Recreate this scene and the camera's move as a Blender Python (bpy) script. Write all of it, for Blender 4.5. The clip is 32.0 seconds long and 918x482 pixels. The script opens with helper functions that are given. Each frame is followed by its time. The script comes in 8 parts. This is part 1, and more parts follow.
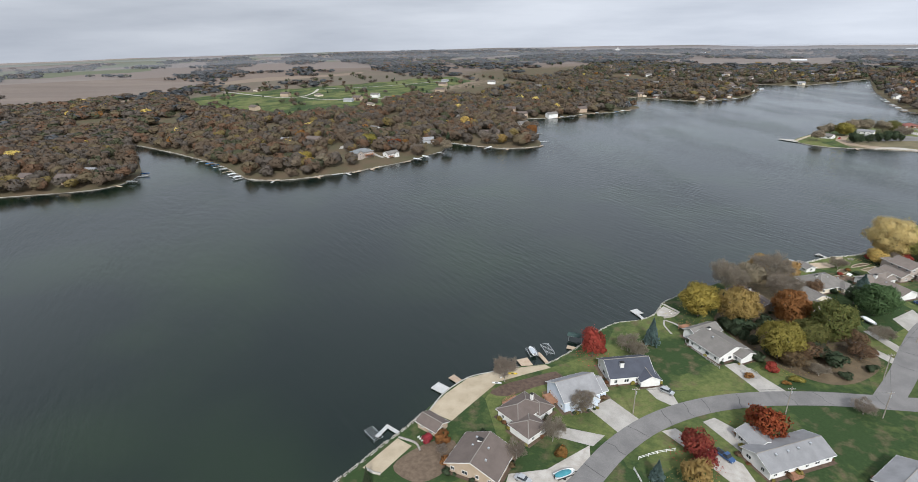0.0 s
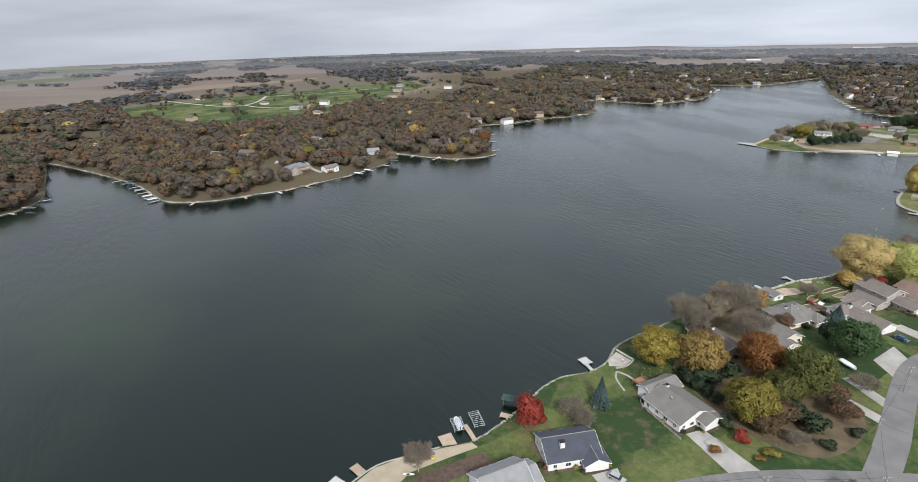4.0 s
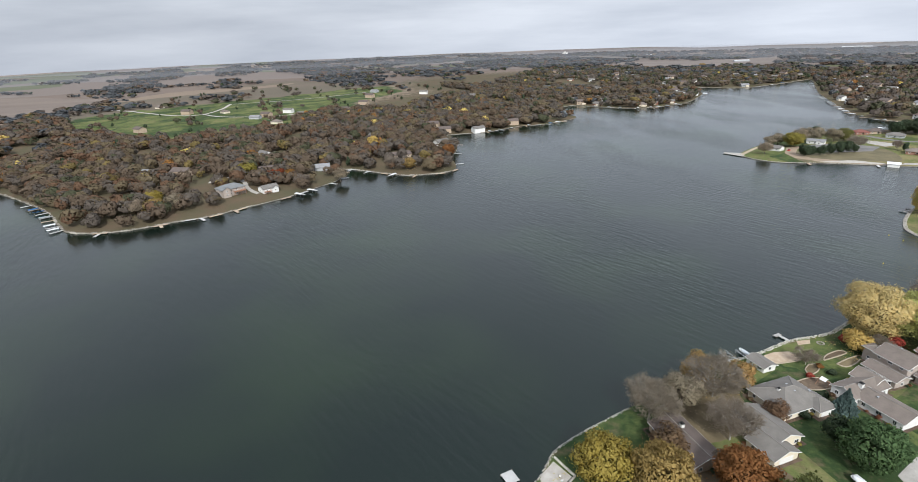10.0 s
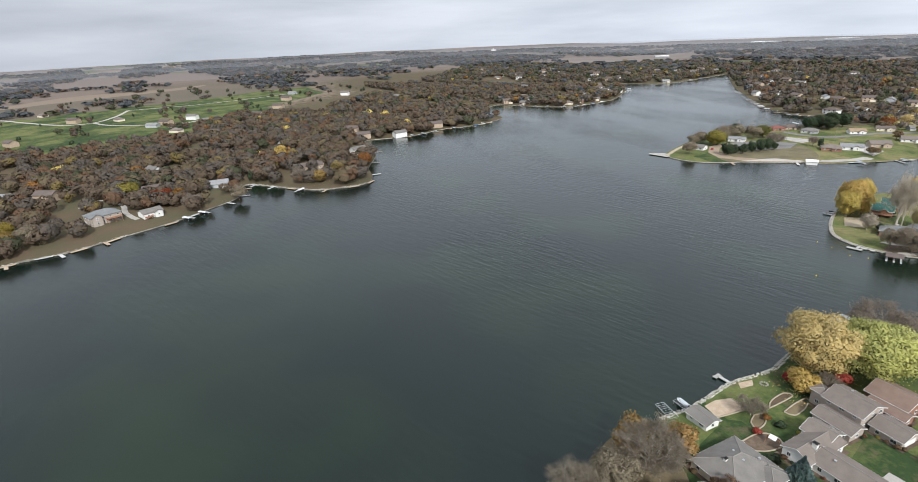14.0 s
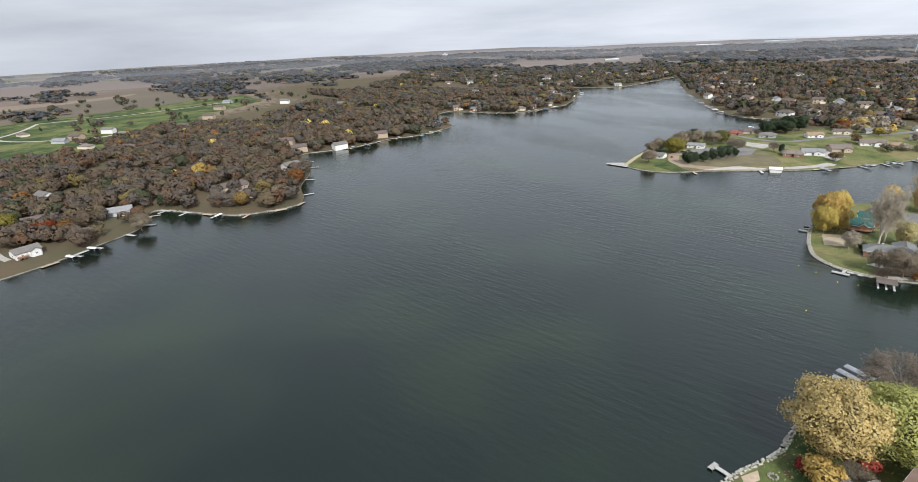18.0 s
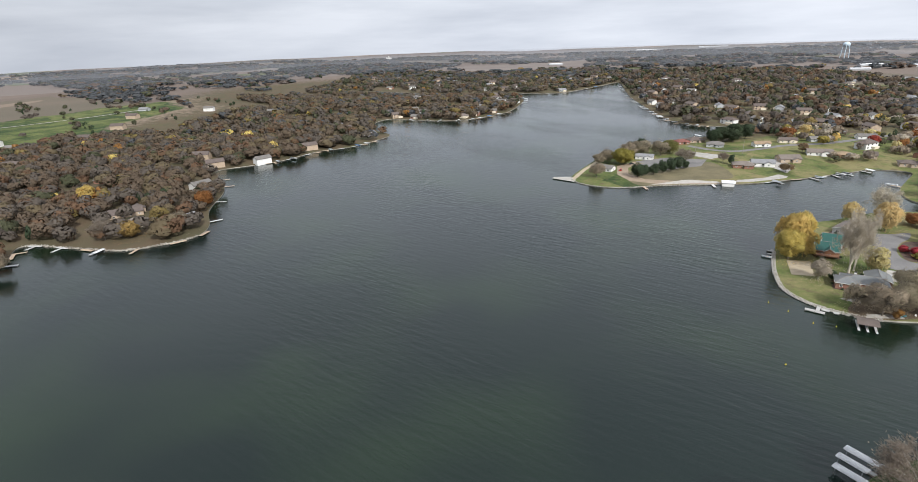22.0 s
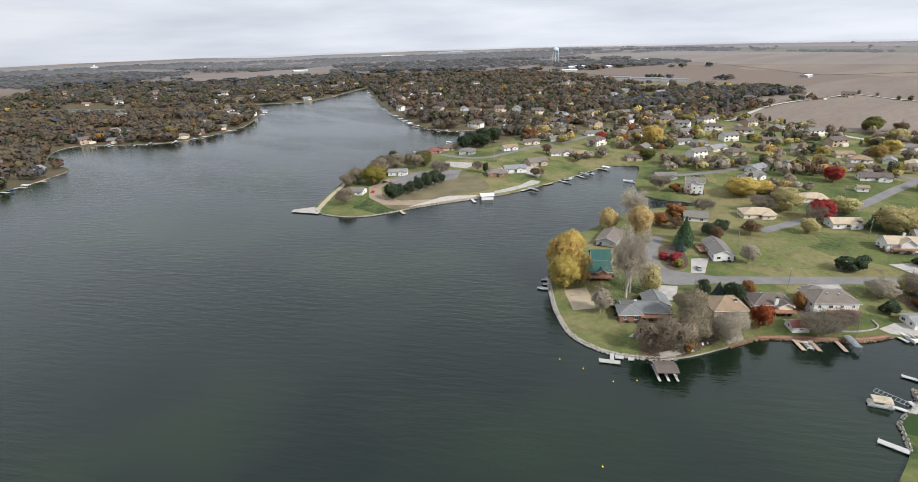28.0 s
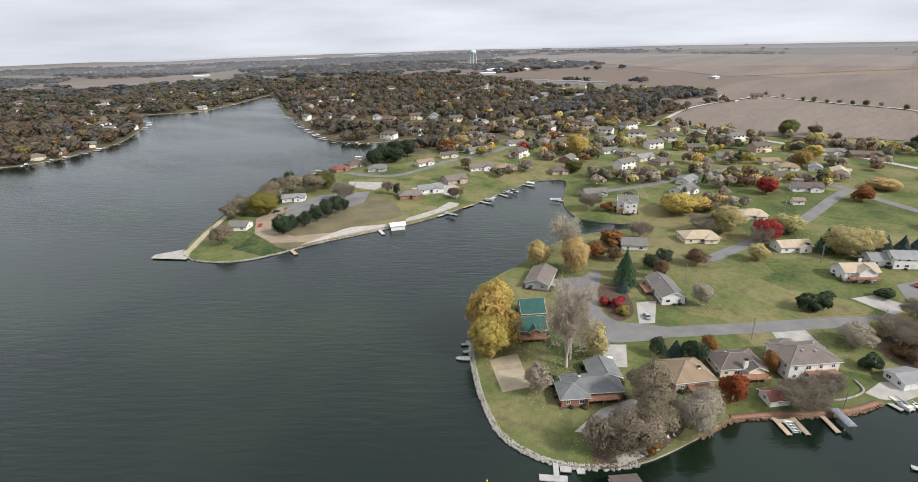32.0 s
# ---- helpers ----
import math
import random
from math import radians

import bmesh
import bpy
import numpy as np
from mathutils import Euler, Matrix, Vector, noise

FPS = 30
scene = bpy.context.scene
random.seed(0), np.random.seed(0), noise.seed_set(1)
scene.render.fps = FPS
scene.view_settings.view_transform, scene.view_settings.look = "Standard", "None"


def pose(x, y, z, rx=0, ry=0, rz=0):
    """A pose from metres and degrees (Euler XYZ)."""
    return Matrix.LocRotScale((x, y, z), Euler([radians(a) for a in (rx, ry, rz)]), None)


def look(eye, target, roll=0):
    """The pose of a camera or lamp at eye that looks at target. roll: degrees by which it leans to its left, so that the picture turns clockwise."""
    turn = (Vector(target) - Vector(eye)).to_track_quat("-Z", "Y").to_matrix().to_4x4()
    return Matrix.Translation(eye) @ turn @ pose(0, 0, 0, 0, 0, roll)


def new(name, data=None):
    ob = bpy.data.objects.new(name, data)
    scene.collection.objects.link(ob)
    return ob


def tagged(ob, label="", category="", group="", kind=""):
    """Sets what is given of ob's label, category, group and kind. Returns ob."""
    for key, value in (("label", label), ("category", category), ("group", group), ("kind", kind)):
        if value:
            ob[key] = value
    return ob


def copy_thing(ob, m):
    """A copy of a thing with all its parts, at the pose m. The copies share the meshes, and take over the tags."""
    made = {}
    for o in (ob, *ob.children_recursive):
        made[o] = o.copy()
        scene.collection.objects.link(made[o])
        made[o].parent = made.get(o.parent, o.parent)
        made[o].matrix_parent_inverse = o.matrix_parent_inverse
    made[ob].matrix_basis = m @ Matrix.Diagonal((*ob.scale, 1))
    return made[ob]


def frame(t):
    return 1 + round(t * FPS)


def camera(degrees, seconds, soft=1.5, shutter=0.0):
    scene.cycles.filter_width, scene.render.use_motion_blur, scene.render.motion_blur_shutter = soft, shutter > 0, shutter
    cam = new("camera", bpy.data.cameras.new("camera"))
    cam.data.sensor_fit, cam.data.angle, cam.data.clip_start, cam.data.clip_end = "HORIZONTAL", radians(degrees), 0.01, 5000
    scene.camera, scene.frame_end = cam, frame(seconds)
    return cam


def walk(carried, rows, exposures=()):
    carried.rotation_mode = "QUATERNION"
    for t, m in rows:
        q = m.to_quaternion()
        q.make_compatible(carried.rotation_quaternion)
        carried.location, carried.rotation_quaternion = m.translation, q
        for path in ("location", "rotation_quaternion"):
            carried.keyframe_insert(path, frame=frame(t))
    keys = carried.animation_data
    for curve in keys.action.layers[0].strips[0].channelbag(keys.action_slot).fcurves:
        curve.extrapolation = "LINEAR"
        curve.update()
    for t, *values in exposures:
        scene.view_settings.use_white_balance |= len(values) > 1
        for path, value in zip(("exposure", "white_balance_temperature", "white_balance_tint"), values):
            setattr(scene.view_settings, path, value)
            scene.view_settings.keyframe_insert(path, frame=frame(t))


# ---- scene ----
from itertools import product

from mathutils.bvhtree import BVHTree
from mathutils.geometry import delaunay_2d_cdt

# ------------------------------------------------------------------ camera
cam = camera(82.0, 32.0, soft=0.7)
PATH = [
    (0, (0.92, 8.32, 112.86), (-7.80, 24.77, 105.56), -1.20),
    (0.5, (1.12, 13.59, 113.18), (-7.47, 30.12, 105.90), -1.32),
    (1, (1.05, 18.78, 113.14), (-7.52, 35.31, 105.84), -1.34),
    (1.5, (1.00, 24.19, 113.18), (-7.50, 40.77, 105.90), -1.41),
    (2, (1.12, 30.05, 112.68), (-7.29, 46.68, 105.42), -1.38),
    (2.5, (1.12, 35.75, 112.57), (-7.23, 52.42, 105.34), -1.45),
    (3, (1.15, 40.91, 112.32), (-7.14, 57.62, 105.11), -1.44),
    (3.5, (1.25, 46.34, 112.49), (-6.77, 63.18, 105.27), -1.56),
    (5.5, (2.27, 67.79, 112.35), (-4.92, 85.01, 105.15), -1.84),
    (6, (2.86, 73.01, 112.11), (-4.31, 90.24, 104.93), -1.84),
    (6.5, (3.84, 78.91, 111.92), (-3.36, 96.14, 104.76), -1.96),
    (7, (4.51, 83.74, 111.93), (-2.67, 100.97, 104.76), -1.95),
    (7.5, (5.10, 88.74, 112.11), (-2.06, 105.98, 104.93), -1.95),
    (8, (5.91, 93.53, 112.29), (-1.32, 110.76, 105.17), -1.95),
    (8.5, (6.59, 98.56, 111.87), (-0.70, 115.77, 104.75), -1.98),
    (9, (7.53, 103.92, 111.66), (0.14, 121.09, 104.52), -2.04),
    (9.5, (7.77, 108.85, 111.70), (0.33, 125.97, 104.54), -2.10),
    (10, (8.50, 114.02, 111.75), (0.97, 131.11, 104.59), -2.20),
    (10.5, (8.41, 117.87, 112.16), (1.27, 135.12, 104.98), -2.21),
    (11, (9.20, 123.56, 111.88), (2.28, 140.88, 104.67), -2.33),
    (11.5, (9.72, 128.62, 112.13), (2.92, 145.98, 104.90), -2.35),
    (12, (10.16, 134.48, 111.69), (3.79, 151.99, 104.44), -2.35),
    (12.5, (8.57, 137.92, 112.68), (2.59, 155.57, 105.43), -2.20),
    (13, (9.14, 144.26, 112.84), (3.47, 161.98, 105.52), -2.40),
    (13.5, (8.97, 149.41, 112.48), (3.54, 167.22, 105.18), -2.27),
    (14, (9.82, 156.09, 112.73), (4.42, 173.89, 105.39), -2.45),
    (14.5, (9.78, 162.44, 112.37), (4.44, 180.27, 105.05), -2.50),
    (16.5, (8.47, 186.89, 110.38), (3.46, 204.82, 103.09), -2.68),
    (17, (8.11, 192.87, 110.50), (3.40, 210.89, 103.22), -2.66),
    (17.5, (8.72, 198.66, 110.29), (4.38, 216.77, 103.01), -2.80),
    (18, (8.13, 204.31, 110.24), (4.20, 222.53, 102.98), -2.68),
    (18.5, (8.73, 210.70, 109.46), (5.17, 228.99, 102.20), -2.45),
    (19, (8.67, 216.34, 109.21), (5.61, 234.72, 101.95), -2.51),
    (19.5, (8.06, 221.74, 109.99), (5.37, 240.18, 102.73), -2.38),
    (20, (8.47, 227.57, 109.81), (5.98, 246.03, 102.54), -2.35),
    (20.5, (8.82, 233.23, 109.90), (6.47, 251.72, 102.65), -2.17),
    (21, (9.84, 239.25, 109.42), (7.56, 257.76, 102.19), -2.25),
    (21.5, (10.52, 244.72, 110.14), (8.32, 263.24, 102.92), -2.10),
    (22, (11.86, 251.40, 109.77), (9.73, 269.93, 102.55), -2.19),
    (22.5, (13.08, 256.93, 110.16), (11.04, 275.48, 102.95), -2.11),
    (23, (14.47, 263.17, 109.45), (12.78, 281.75, 102.25), -2.18),
    (23.5, (15.04, 269.36, 109.90), (13.44, 287.95, 102.69), -2.08),
    (24, (18.18, 275.91, 109.25), (16.93, 294.53, 102.05), -2.22),
    (24.5, (18.75, 281.04, 109.48), (18.11, 299.68, 102.26), -2.13),
    (25, (21.62, 287.43, 108.98), (21.62, 306.08, 101.75), -2.21),
    (25.5, (22.83, 292.43, 108.78), (23.73, 311.05, 101.54), -2.05),
    (27.5, (34.99, 322.56, 104.80), (39.68, 340.57, 97.49), -1.62),
    (28, (38.12, 328.76, 104.06), (44.12, 346.39, 96.78), -1.75),
    (28.5, (41.20, 335.24, 104.27), (48.08, 352.53, 96.94), -1.77),
    (29, (44.41, 341.13, 104.05), (52.10, 358.07, 96.71), -1.73),
    (29.5, (47.63, 346.93, 104.23), (56.02, 363.53, 96.87), -1.70),
    (30, (51.16, 352.74, 104.18), (59.81, 369.20, 96.82), -1.63),
    (30.5, (55.27, 358.39, 104.21), (63.93, 374.86, 96.87), -1.75),
    (31, (59.15, 364.16, 104.34), (67.75, 380.66, 97.00), -1.72),
    (31.5, (63.52, 369.64, 104.12), (72.04, 386.19, 96.80), -1.66),
    (32, (68.12, 375.28, 103.56), (76.59, 391.87, 96.28), -1.64),
]
walk(cam, [(t, look(eye, target, roll)) for t, eye, target, roll in PATH], exposures=[(0.0, 0.05, 5900, 8), (8.0, 0.10, 5900, 8), (16.0, 0.16, 5950, 8), (25.0, 0.16, 6050, 9), (28.0, 0.14, 6080, 9), (32.0, 0.12, 6150, 9)])

# ------------------------------------------------------------------ sky and sun
SUN_FROM = Vector((0.50, -0.86, 0.78)).normalized()
world = bpy.data.worlds.new("overcast_sky")
scene.world = world
world.use_nodes = True
wn, wl = world.node_tree.nodes, world.node_tree.links
wn.clear()
w_out = wn.new("ShaderNodeOutputWorld")
sky = wn.new("ShaderNodeTexSky")
sky.sky_type, sky.sun_disc = "NISHITA", False
sky.sun_elevation, sky.sun_rotation = math.asin(SUN_FROM.z), math.atan2(SUN_FROM.x, SUN_FROM.y)
sky.air_density, sky.dust_density = 1.5, 3.0
bg_sky = wn.new("ShaderNodeBackground")
bg_sky.inputs["Strength"].default_value = 0.06
wl.new(sky.outputs[0], bg_sky.inputs["Color"])
tc = wn.new("ShaderNodeTexCoord")
mp = wn.new("ShaderNodeMapping")
mp.inputs["Scale"].default_value = (1.6, 1.6, 11.0)
wl.new(tc.outputs["Generated"], mp.inputs["Vector"])
cl = wn.new("ShaderNodeTexNoise")
cl.inputs["Scale"].default_value, cl.inputs["Detail"].default_value, cl.inputs["Roughness"].default_value = 1.7, 7.0, 0.55
wl.new(mp.outputs[0], cl.inputs["Vector"])
ramp = wn.new("ShaderNodeValToRGB")
ramp.color_ramp.elements[0].position, ramp.color_ramp.elements[0].color = 0.30, (0.555, 0.565, 0.605, 1)
ramp.color_ramp.elements[1].position, ramp.color_ramp.elements[1].color = 0.68, (0.765, 0.762, 0.785, 1)
wl.new(cl.outputs["Fac"], ramp.inputs[0])
bg_cloud = wn.new("ShaderNodeBackground")
wl.new(ramp.outputs[0], bg_cloud.inputs["Color"])
# the cloud cover is thinner, and so lighter, towards the north-east
side = wn.new("ShaderNodeVectorMath")
side.operation = "DOT_PRODUCT"
side.inputs[1].default_value = (0.62, 0.66, 0.35)
wl.new(tc.outputs["Generated"], side.inputs[0])
thin_cloud = wn.new("ShaderNodeMapRange")
thin_cloud.interpolation_type = "SMOOTHSTEP"
for i, val in enumerate((-0.2, 0.95, 0.88, 1.18)):
    thin_cloud.inputs[i + 1].default_value = val
wl.new(side.outputs["Value"], thin_cloud.inputs[0])
# an overcast sky is nearly twice as light overhead as at the horizon
height = wn.new("ShaderNodeSeparateXYZ")
wl.new(tc.outputs["Generated"], height.inputs[0])
overhead = wn.new("ShaderNodeMapRange")
for i, val in enumerate((0.05, 1.0, 1.0, 1.75)):
    overhead.inputs[i + 1].default_value = val
wl.new(height.outputs[2], overhead.inputs[0])
strength = wn.new("ShaderNodeMath")
strength.operation = "MULTIPLY"
wl.new(thin_cloud.outputs[0], strength.inputs[0])
wl.new(overhead.outputs[0], strength.inputs[1])
wl.new(strength.outputs[0], bg_cloud.inputs["Strength"])
mixw = wn.new("ShaderNodeMixShader")
mixw.inputs[0].default_value = 0.9
wl.new(bg_sky.outputs[0], mixw.inputs[1])
wl.new(bg_cloud.outputs[0], mixw.inputs[2])
wl.new(mixw.outputs[0], w_out.inputs[0])

sun = new("sun", bpy.data.lights.new("sun", "SUN"))
sun.data.energy, sun.data.angle, sun.data.color = 4.4, radians(8), (1.0, 0.94, 0.85)
sun.matrix_world = look(SUN_FROM * 500, (0, 0, 0))


# ------------------------------------------------------------------ materials
def node_mat(name):
    m = bpy.data.materials.new(name)
    m.use_nodes = True
    return m, m.node_tree.nodes, m.node_tree.links, m.node_tree.nodes["Principled BSDF"]


def noise_fac(n, l, scale, detail=4.0, stretch=None, rough=0.55):
    """A noise value at real-world size: scale is features per metre."""
    g = n.new("ShaderNodeNewGeometry")
    t = n.new("ShaderNodeTexNoise")
    t.inputs["Scale"].default_value, t.inputs["Detail"].default_value, t.inputs["Roughness"].default_value = scale, detail, rough
    src = g.outputs["Position"]
    if stretch:
        k = n.new("ShaderNodeMapping")
        k.vector_type = "TEXTURE"
        k.inputs["Rotation"].default_value, k.inputs["Scale"].default_value = (0, 0, radians(stretch[0])), [1 / q for q in stretch[1:]]
        l.new(src, k.inputs["Vector"])
        src = k.outputs[0]
    l.new(src, t.inputs["Vector"])
    return t.outputs["Fac"]


def span(n, l, fac, lo, hi, a=0.0, b=1.0):
    r = n.new("ShaderNodeMapRange")
    r.inputs[1].default_value, r.inputs[2].default_value, r.inputs[3].default_value, r.inputs[4].default_value = lo, hi, a, b
    l.new(fac, r.inputs[0])
    return r.outputs[0]


def blend(n, l, fac, a, b, mode="MIX"):
    m = n.new("ShaderNodeMixRGB")
    m.blend_type = mode
    for sock, v in zip(m.inputs, (fac, a, b)):
        if isinstance(v, (int, float)):
            sock.default_value = v
        elif isinstance(v, tuple):
            sock.default_value = (*v, 1)
        else:
            l.new(v, sock)
    return m.outputs[0]


def surf(name, c1, c2, scale=0.6, fine=6.0, rough=0.85, bump=0.3, vary=0.0, metal=0.0, island=False, stretch=None, dark=0.75):
    """A weathered surface: two tones in broad patches, fine grain over them, and a little relief."""
    m, n, l, p = node_mat(name)
    big = span(n, l, noise_fac(n, l, scale, 5.0, stretch), 0.35, 0.65)
    col = blend(n, l, big, c1, c2)
    small = noise_fac(n, l, fine, 4.0, stretch, 0.7)
    col = blend(n, l, span(n, l, small, 0.3, 0.7, 0.0, 1.0), blend(n, l, 1.0, col, (dark, dark, dark), "MULTIPLY"), col)
    if vary:
        if island:
            o = n.new("ShaderNodeNewGeometry").outputs["Random Per Island"]
        else:
            o = n.new("ShaderNodeObjectInfo").outputs["Random"]
        h = n.new("ShaderNodeHueSaturation")
        l.new(span(n, l, o, 0, 1, 1 - vary, 1 + vary), h.inputs["Value"])
        l.new(span(n, l, o, 0, 1, 0.5 - vary * 0.05, 0.5 + vary * 0.05), h.inputs["Hue"])
        l.new(col, h.inputs["Color"])
        col = h.outputs[0]
    l.new(col, p.inputs["Base Color"])
    p.inputs["Roughness"].default_value, p.inputs["Metallic"].default_value = rough, metal
    p.inputs["Specular IOR Level"].default_value = 0.3
    if bump:
        b = n.new("ShaderNodeBump")
        b.inputs["Strength"].default_value, b.inputs["Distance"].default_value = bump, 0.05
        l.new(small, b.inputs["Height"])
        l.new(b.outputs[0], p.inputs["Normal"])
    return m


def leaf_mat(name, c1, c2, vary=0.18):
    """Foliage: each leaf clump has a tone of its own, and light passes partly through."""
    m, n, l, p = node_mat(name)
    g = n.new("ShaderNodeNewGeometry").outputs["Random Per Island"]
    o = n.new("ShaderNodeObjectInfo").outputs["Random"]
    col = blend(n, l, g, c1, c2)
    h = n.new("ShaderNodeHueSaturation")
    l.new(span(n, l, noise_fac(n, l, 0.35, 3.0), 0.3, 0.7, 1 - vary, 1 + vary), h.inputs["Value"])
    l.new(span(n, l, o, 0, 1, 0.488, 0.512), h.inputs["Hue"])
    l.new(col, h.inputs["Color"])
    l.new(h.outputs[0], p.inputs["Base Color"])
    p.inputs["Roughness"].default_value, p.inputs["Specular IOR Level"].default_value = 0.75, 0.2
    tr = n.new("ShaderNodeBsdfTranslucent")
    l.new(h.outputs[0], tr.inputs["Color"])
    mx = n.new("ShaderNodeMixShader")
    mx.inputs[0].default_value = 0.5
    l.new(p.outputs[0], mx.inputs[1])
    l.new(tr.outputs[0], mx.inputs[2])
    l.new(mx.outputs[0], n["Material Output"].inputs[0])
    return m


def water_mat():
    m, n, l, p = node_mat("lake_water")
    calm = span(n, l, noise_fac(n, l, 0.012, 3.0, (30, 1.0, 0.35, 1.0)), 0.38, 0.62)
    algae = span(n, l, noise_fac(n, l, 0.010, 2.0), 0.45, 0.7)
    l.new(blend(n, l, algae, (0.0032, 0.0078, 0.0058), (0.0105, 0.0205, 0.0085)), p.inputs["Base Color"])
    p.inputs["IOR"].default_value, p.inputs["Specular IOR Level"].default_value = 1.33, 0.58
    p.inputs["Specular Tint"].default_value = (0.91, 1.0, 0.97, 1)
    l.new(span(n, l, calm, 0, 1, 0.10, 0.22), p.inputs["Roughness"])
    b1, b2 = n.new("ShaderNodeBump"), n.new("ShaderNodeBump")
    l.new(noise_fac(n, l, 0.42, 3.0, (-30, 0.22, 1.0, 1.0)), b1.inputs["Height"])
    l.new(span(n, l, calm, 0, 1, 0.20, 0.75), b1.inputs["Strength"])
    b1.inputs["Distance"].default_value = 0.5
    l.new(noise_fac(n, l, 1.6, 2.0, (-22, 0.4, 1.0, 1.0)), b2.inputs["Height"])
    b2.inputs["Strength"].default_value, b2.inputs["Distance"].default_value = 0.36, 0.10
    l.new(b1.outputs[0], b2.inputs["Normal"])
    l.new(b2.outputs[0], p.inputs["Normal"])
    return m


def ground_mat():
    """Lawn, leaf-strewn woodland floor, dry grass and, farther out, a patchwork of harvested fields."""
    m, n, l, p = node_mat("ground_cover")
    at = n.new("ShaderNodeAttribute")
    at.attribute_name = "cover"
    sep = n.new("ShaderNodeSeparateColor")
    l.new(at.outputs["Color"], sep.inputs[0])
    patch = span(n, l, noise_fac(n, l, 0.045, 5.0), 0.36, 0.64)
    fine = noise_fac(n, l, 1.7, 5.0, None, 0.7)
    # every yard is mown and watered in its own way, so each has its own share of dry grass
    yard = n.new("ShaderNodeTexVoronoi")
    yard.distance, yard.inputs["Scale"].default_value, yard.inputs["Randomness"].default_value = "CHEBYCHEV", 0.036, 0.7
    turn = n.new("ShaderNodeMapping")
    turn.inputs["Rotation"].default_value, turn.inputs["Scale"].default_value = (0, 0, radians(44)), (1.0, 0.7, 0.0)
    l.new(n.new("ShaderNodeNewGeometry").outputs["Position"], turn.inputs["Vector"])
    l.new(turn.outputs[0], yard.inputs["Vector"])
    each = n.new("ShaderNodeSeparateColor")
    l.new(yard.outputs["Color"], each.inputs[0])
    dry = sep.outputs[0]
    for sock in (span(n, l, patch, 0, 1, -0.26, 0.26), span(n, l, each.outputs[0], 0, 1, -0.30, 0.30), span(n, l, noise_fac(n, l, 0.5, 4.0), 0.3, 0.7, -0.16, 0.16)):
        plus = n.new("ShaderNodeMath")
        plus.operation = "ADD"
        l.new(dry, plus.inputs[0])
        l.new(sock, plus.inputs[1])
        dry = plus.outputs[0]
    lawn = blend(n, l, span(n, l, dry, 0.0, 0.5), (0.036, 0.060, 0.022), (0.116, 0.136, 0.046))
    lawn = blend(n, l, span(n, l, dry, 0.5, 1.0), lawn, (0.205, 0.180, 0.086))
    lawn = blend(n, l, span(n, l, noise_fac(n, l, 0.22, 4.0), 0.54, 0.74), lawn, (0.118, 0.096, 0.056))
    wood = blend(n, l, patch, (0.115, 0.085, 0.055), (0.090, 0.082, 0.048))
    g = n.new("ShaderNodeNewGeometry")
    v = n.new("ShaderNodeTexVoronoi")
    v.inputs["Scale"].default_value = 0.0024
    sq = n.new("ShaderNodeMapping")
    sq.inputs["Rotation"].default_value, sq.inputs["Scale"].default_value = (0, 0, radians(22)), (1.0, 0.6, 0.0)
    l.new(g.outputs["Position"], sq.inputs["Vector"])
    l.new(sq.outputs[0], v.inputs["Vector"])
    v.distance, v.inputs["Randomness"].default_value = "CHEBYCHEV", 0.75
    cr = n.new("ShaderNodeValToRGB")
    cr.color_ramp.interpolation = "CONSTANT"
    for pos, c in ((0.0, (0.175, 0.140, 0.118)), (0.3, (0.150, 0.120, 0.102)), (0.5, (0.235, 0.185, 0.138)), (0.68, (0.13, 0.112, 0.084)), (0.8, (0.09, 0.11, 0.05))):
        e = cr.color_ramp.elements.new(pos) if pos else cr.color_ramp.elements[0]
        e.position, e.color = pos, (*c, 1)
    s2 = n.new("ShaderNodeSeparateColor")
    l.new(v.outputs["Color"], s2.inputs[0])
    l.new(s2.outputs[0], cr.inputs[0])
    farm = blend(n, l, span(n, l, noise_fac(n, l, 0.006, 5.0, (22, 0.25, 1, 1)), 0.3, 0.7, 0.0, 0.45), cr.outputs[0], (0.18, 0.138, 0.108))
    edge = noise_fac(n, l, 0.12, 4.0)

    def soft(sock):
        a = n.new("ShaderNodeMath")
        a.operation = "ADD"
        l.new(sock, a.inputs[0])
        l.new(span(n, l, edge, 0.25, 0.75, -0.3, 0.3), a.inputs[1])
        return span(n, l, a.outputs[0], 0.35, 0.65)

    col = blend(n, l, soft(sep.outputs[2]), lawn, farm)
    col = blend(n, l, soft(sep.outputs[1]), col, wood)
    col = blend(n, l, span(n, l, fine, 0.3, 0.7), blend(n, l, 1.0, col, (0.72, 0.72, 0.72), "MULTIPLY"), col)
    l.new(col, p.inputs["Base Color"])
    p.inputs["Roughness"].default_value, p.inputs["Specular IOR Level"].default_value = 0.95, 0.1
    b = n.new("ShaderNodeBump")
    b.inputs["Strength"].default_value, b.inputs["Distance"].default_value = 0.5, 0.12
    l.new(fine, b.inputs["Height"])
    l.new(b.outputs[0], p.inputs["Normal"])
    return m


def glass_mat():
    m, n, l, p = node_mat("window_glass")
    p.inputs["Base Color"].default_value = (0.03, 0.035, 0.04, 1)
    p.inputs["Roughness"].default_value, p.inputs["IOR"].default_value = 0.06, 1.5
    return m


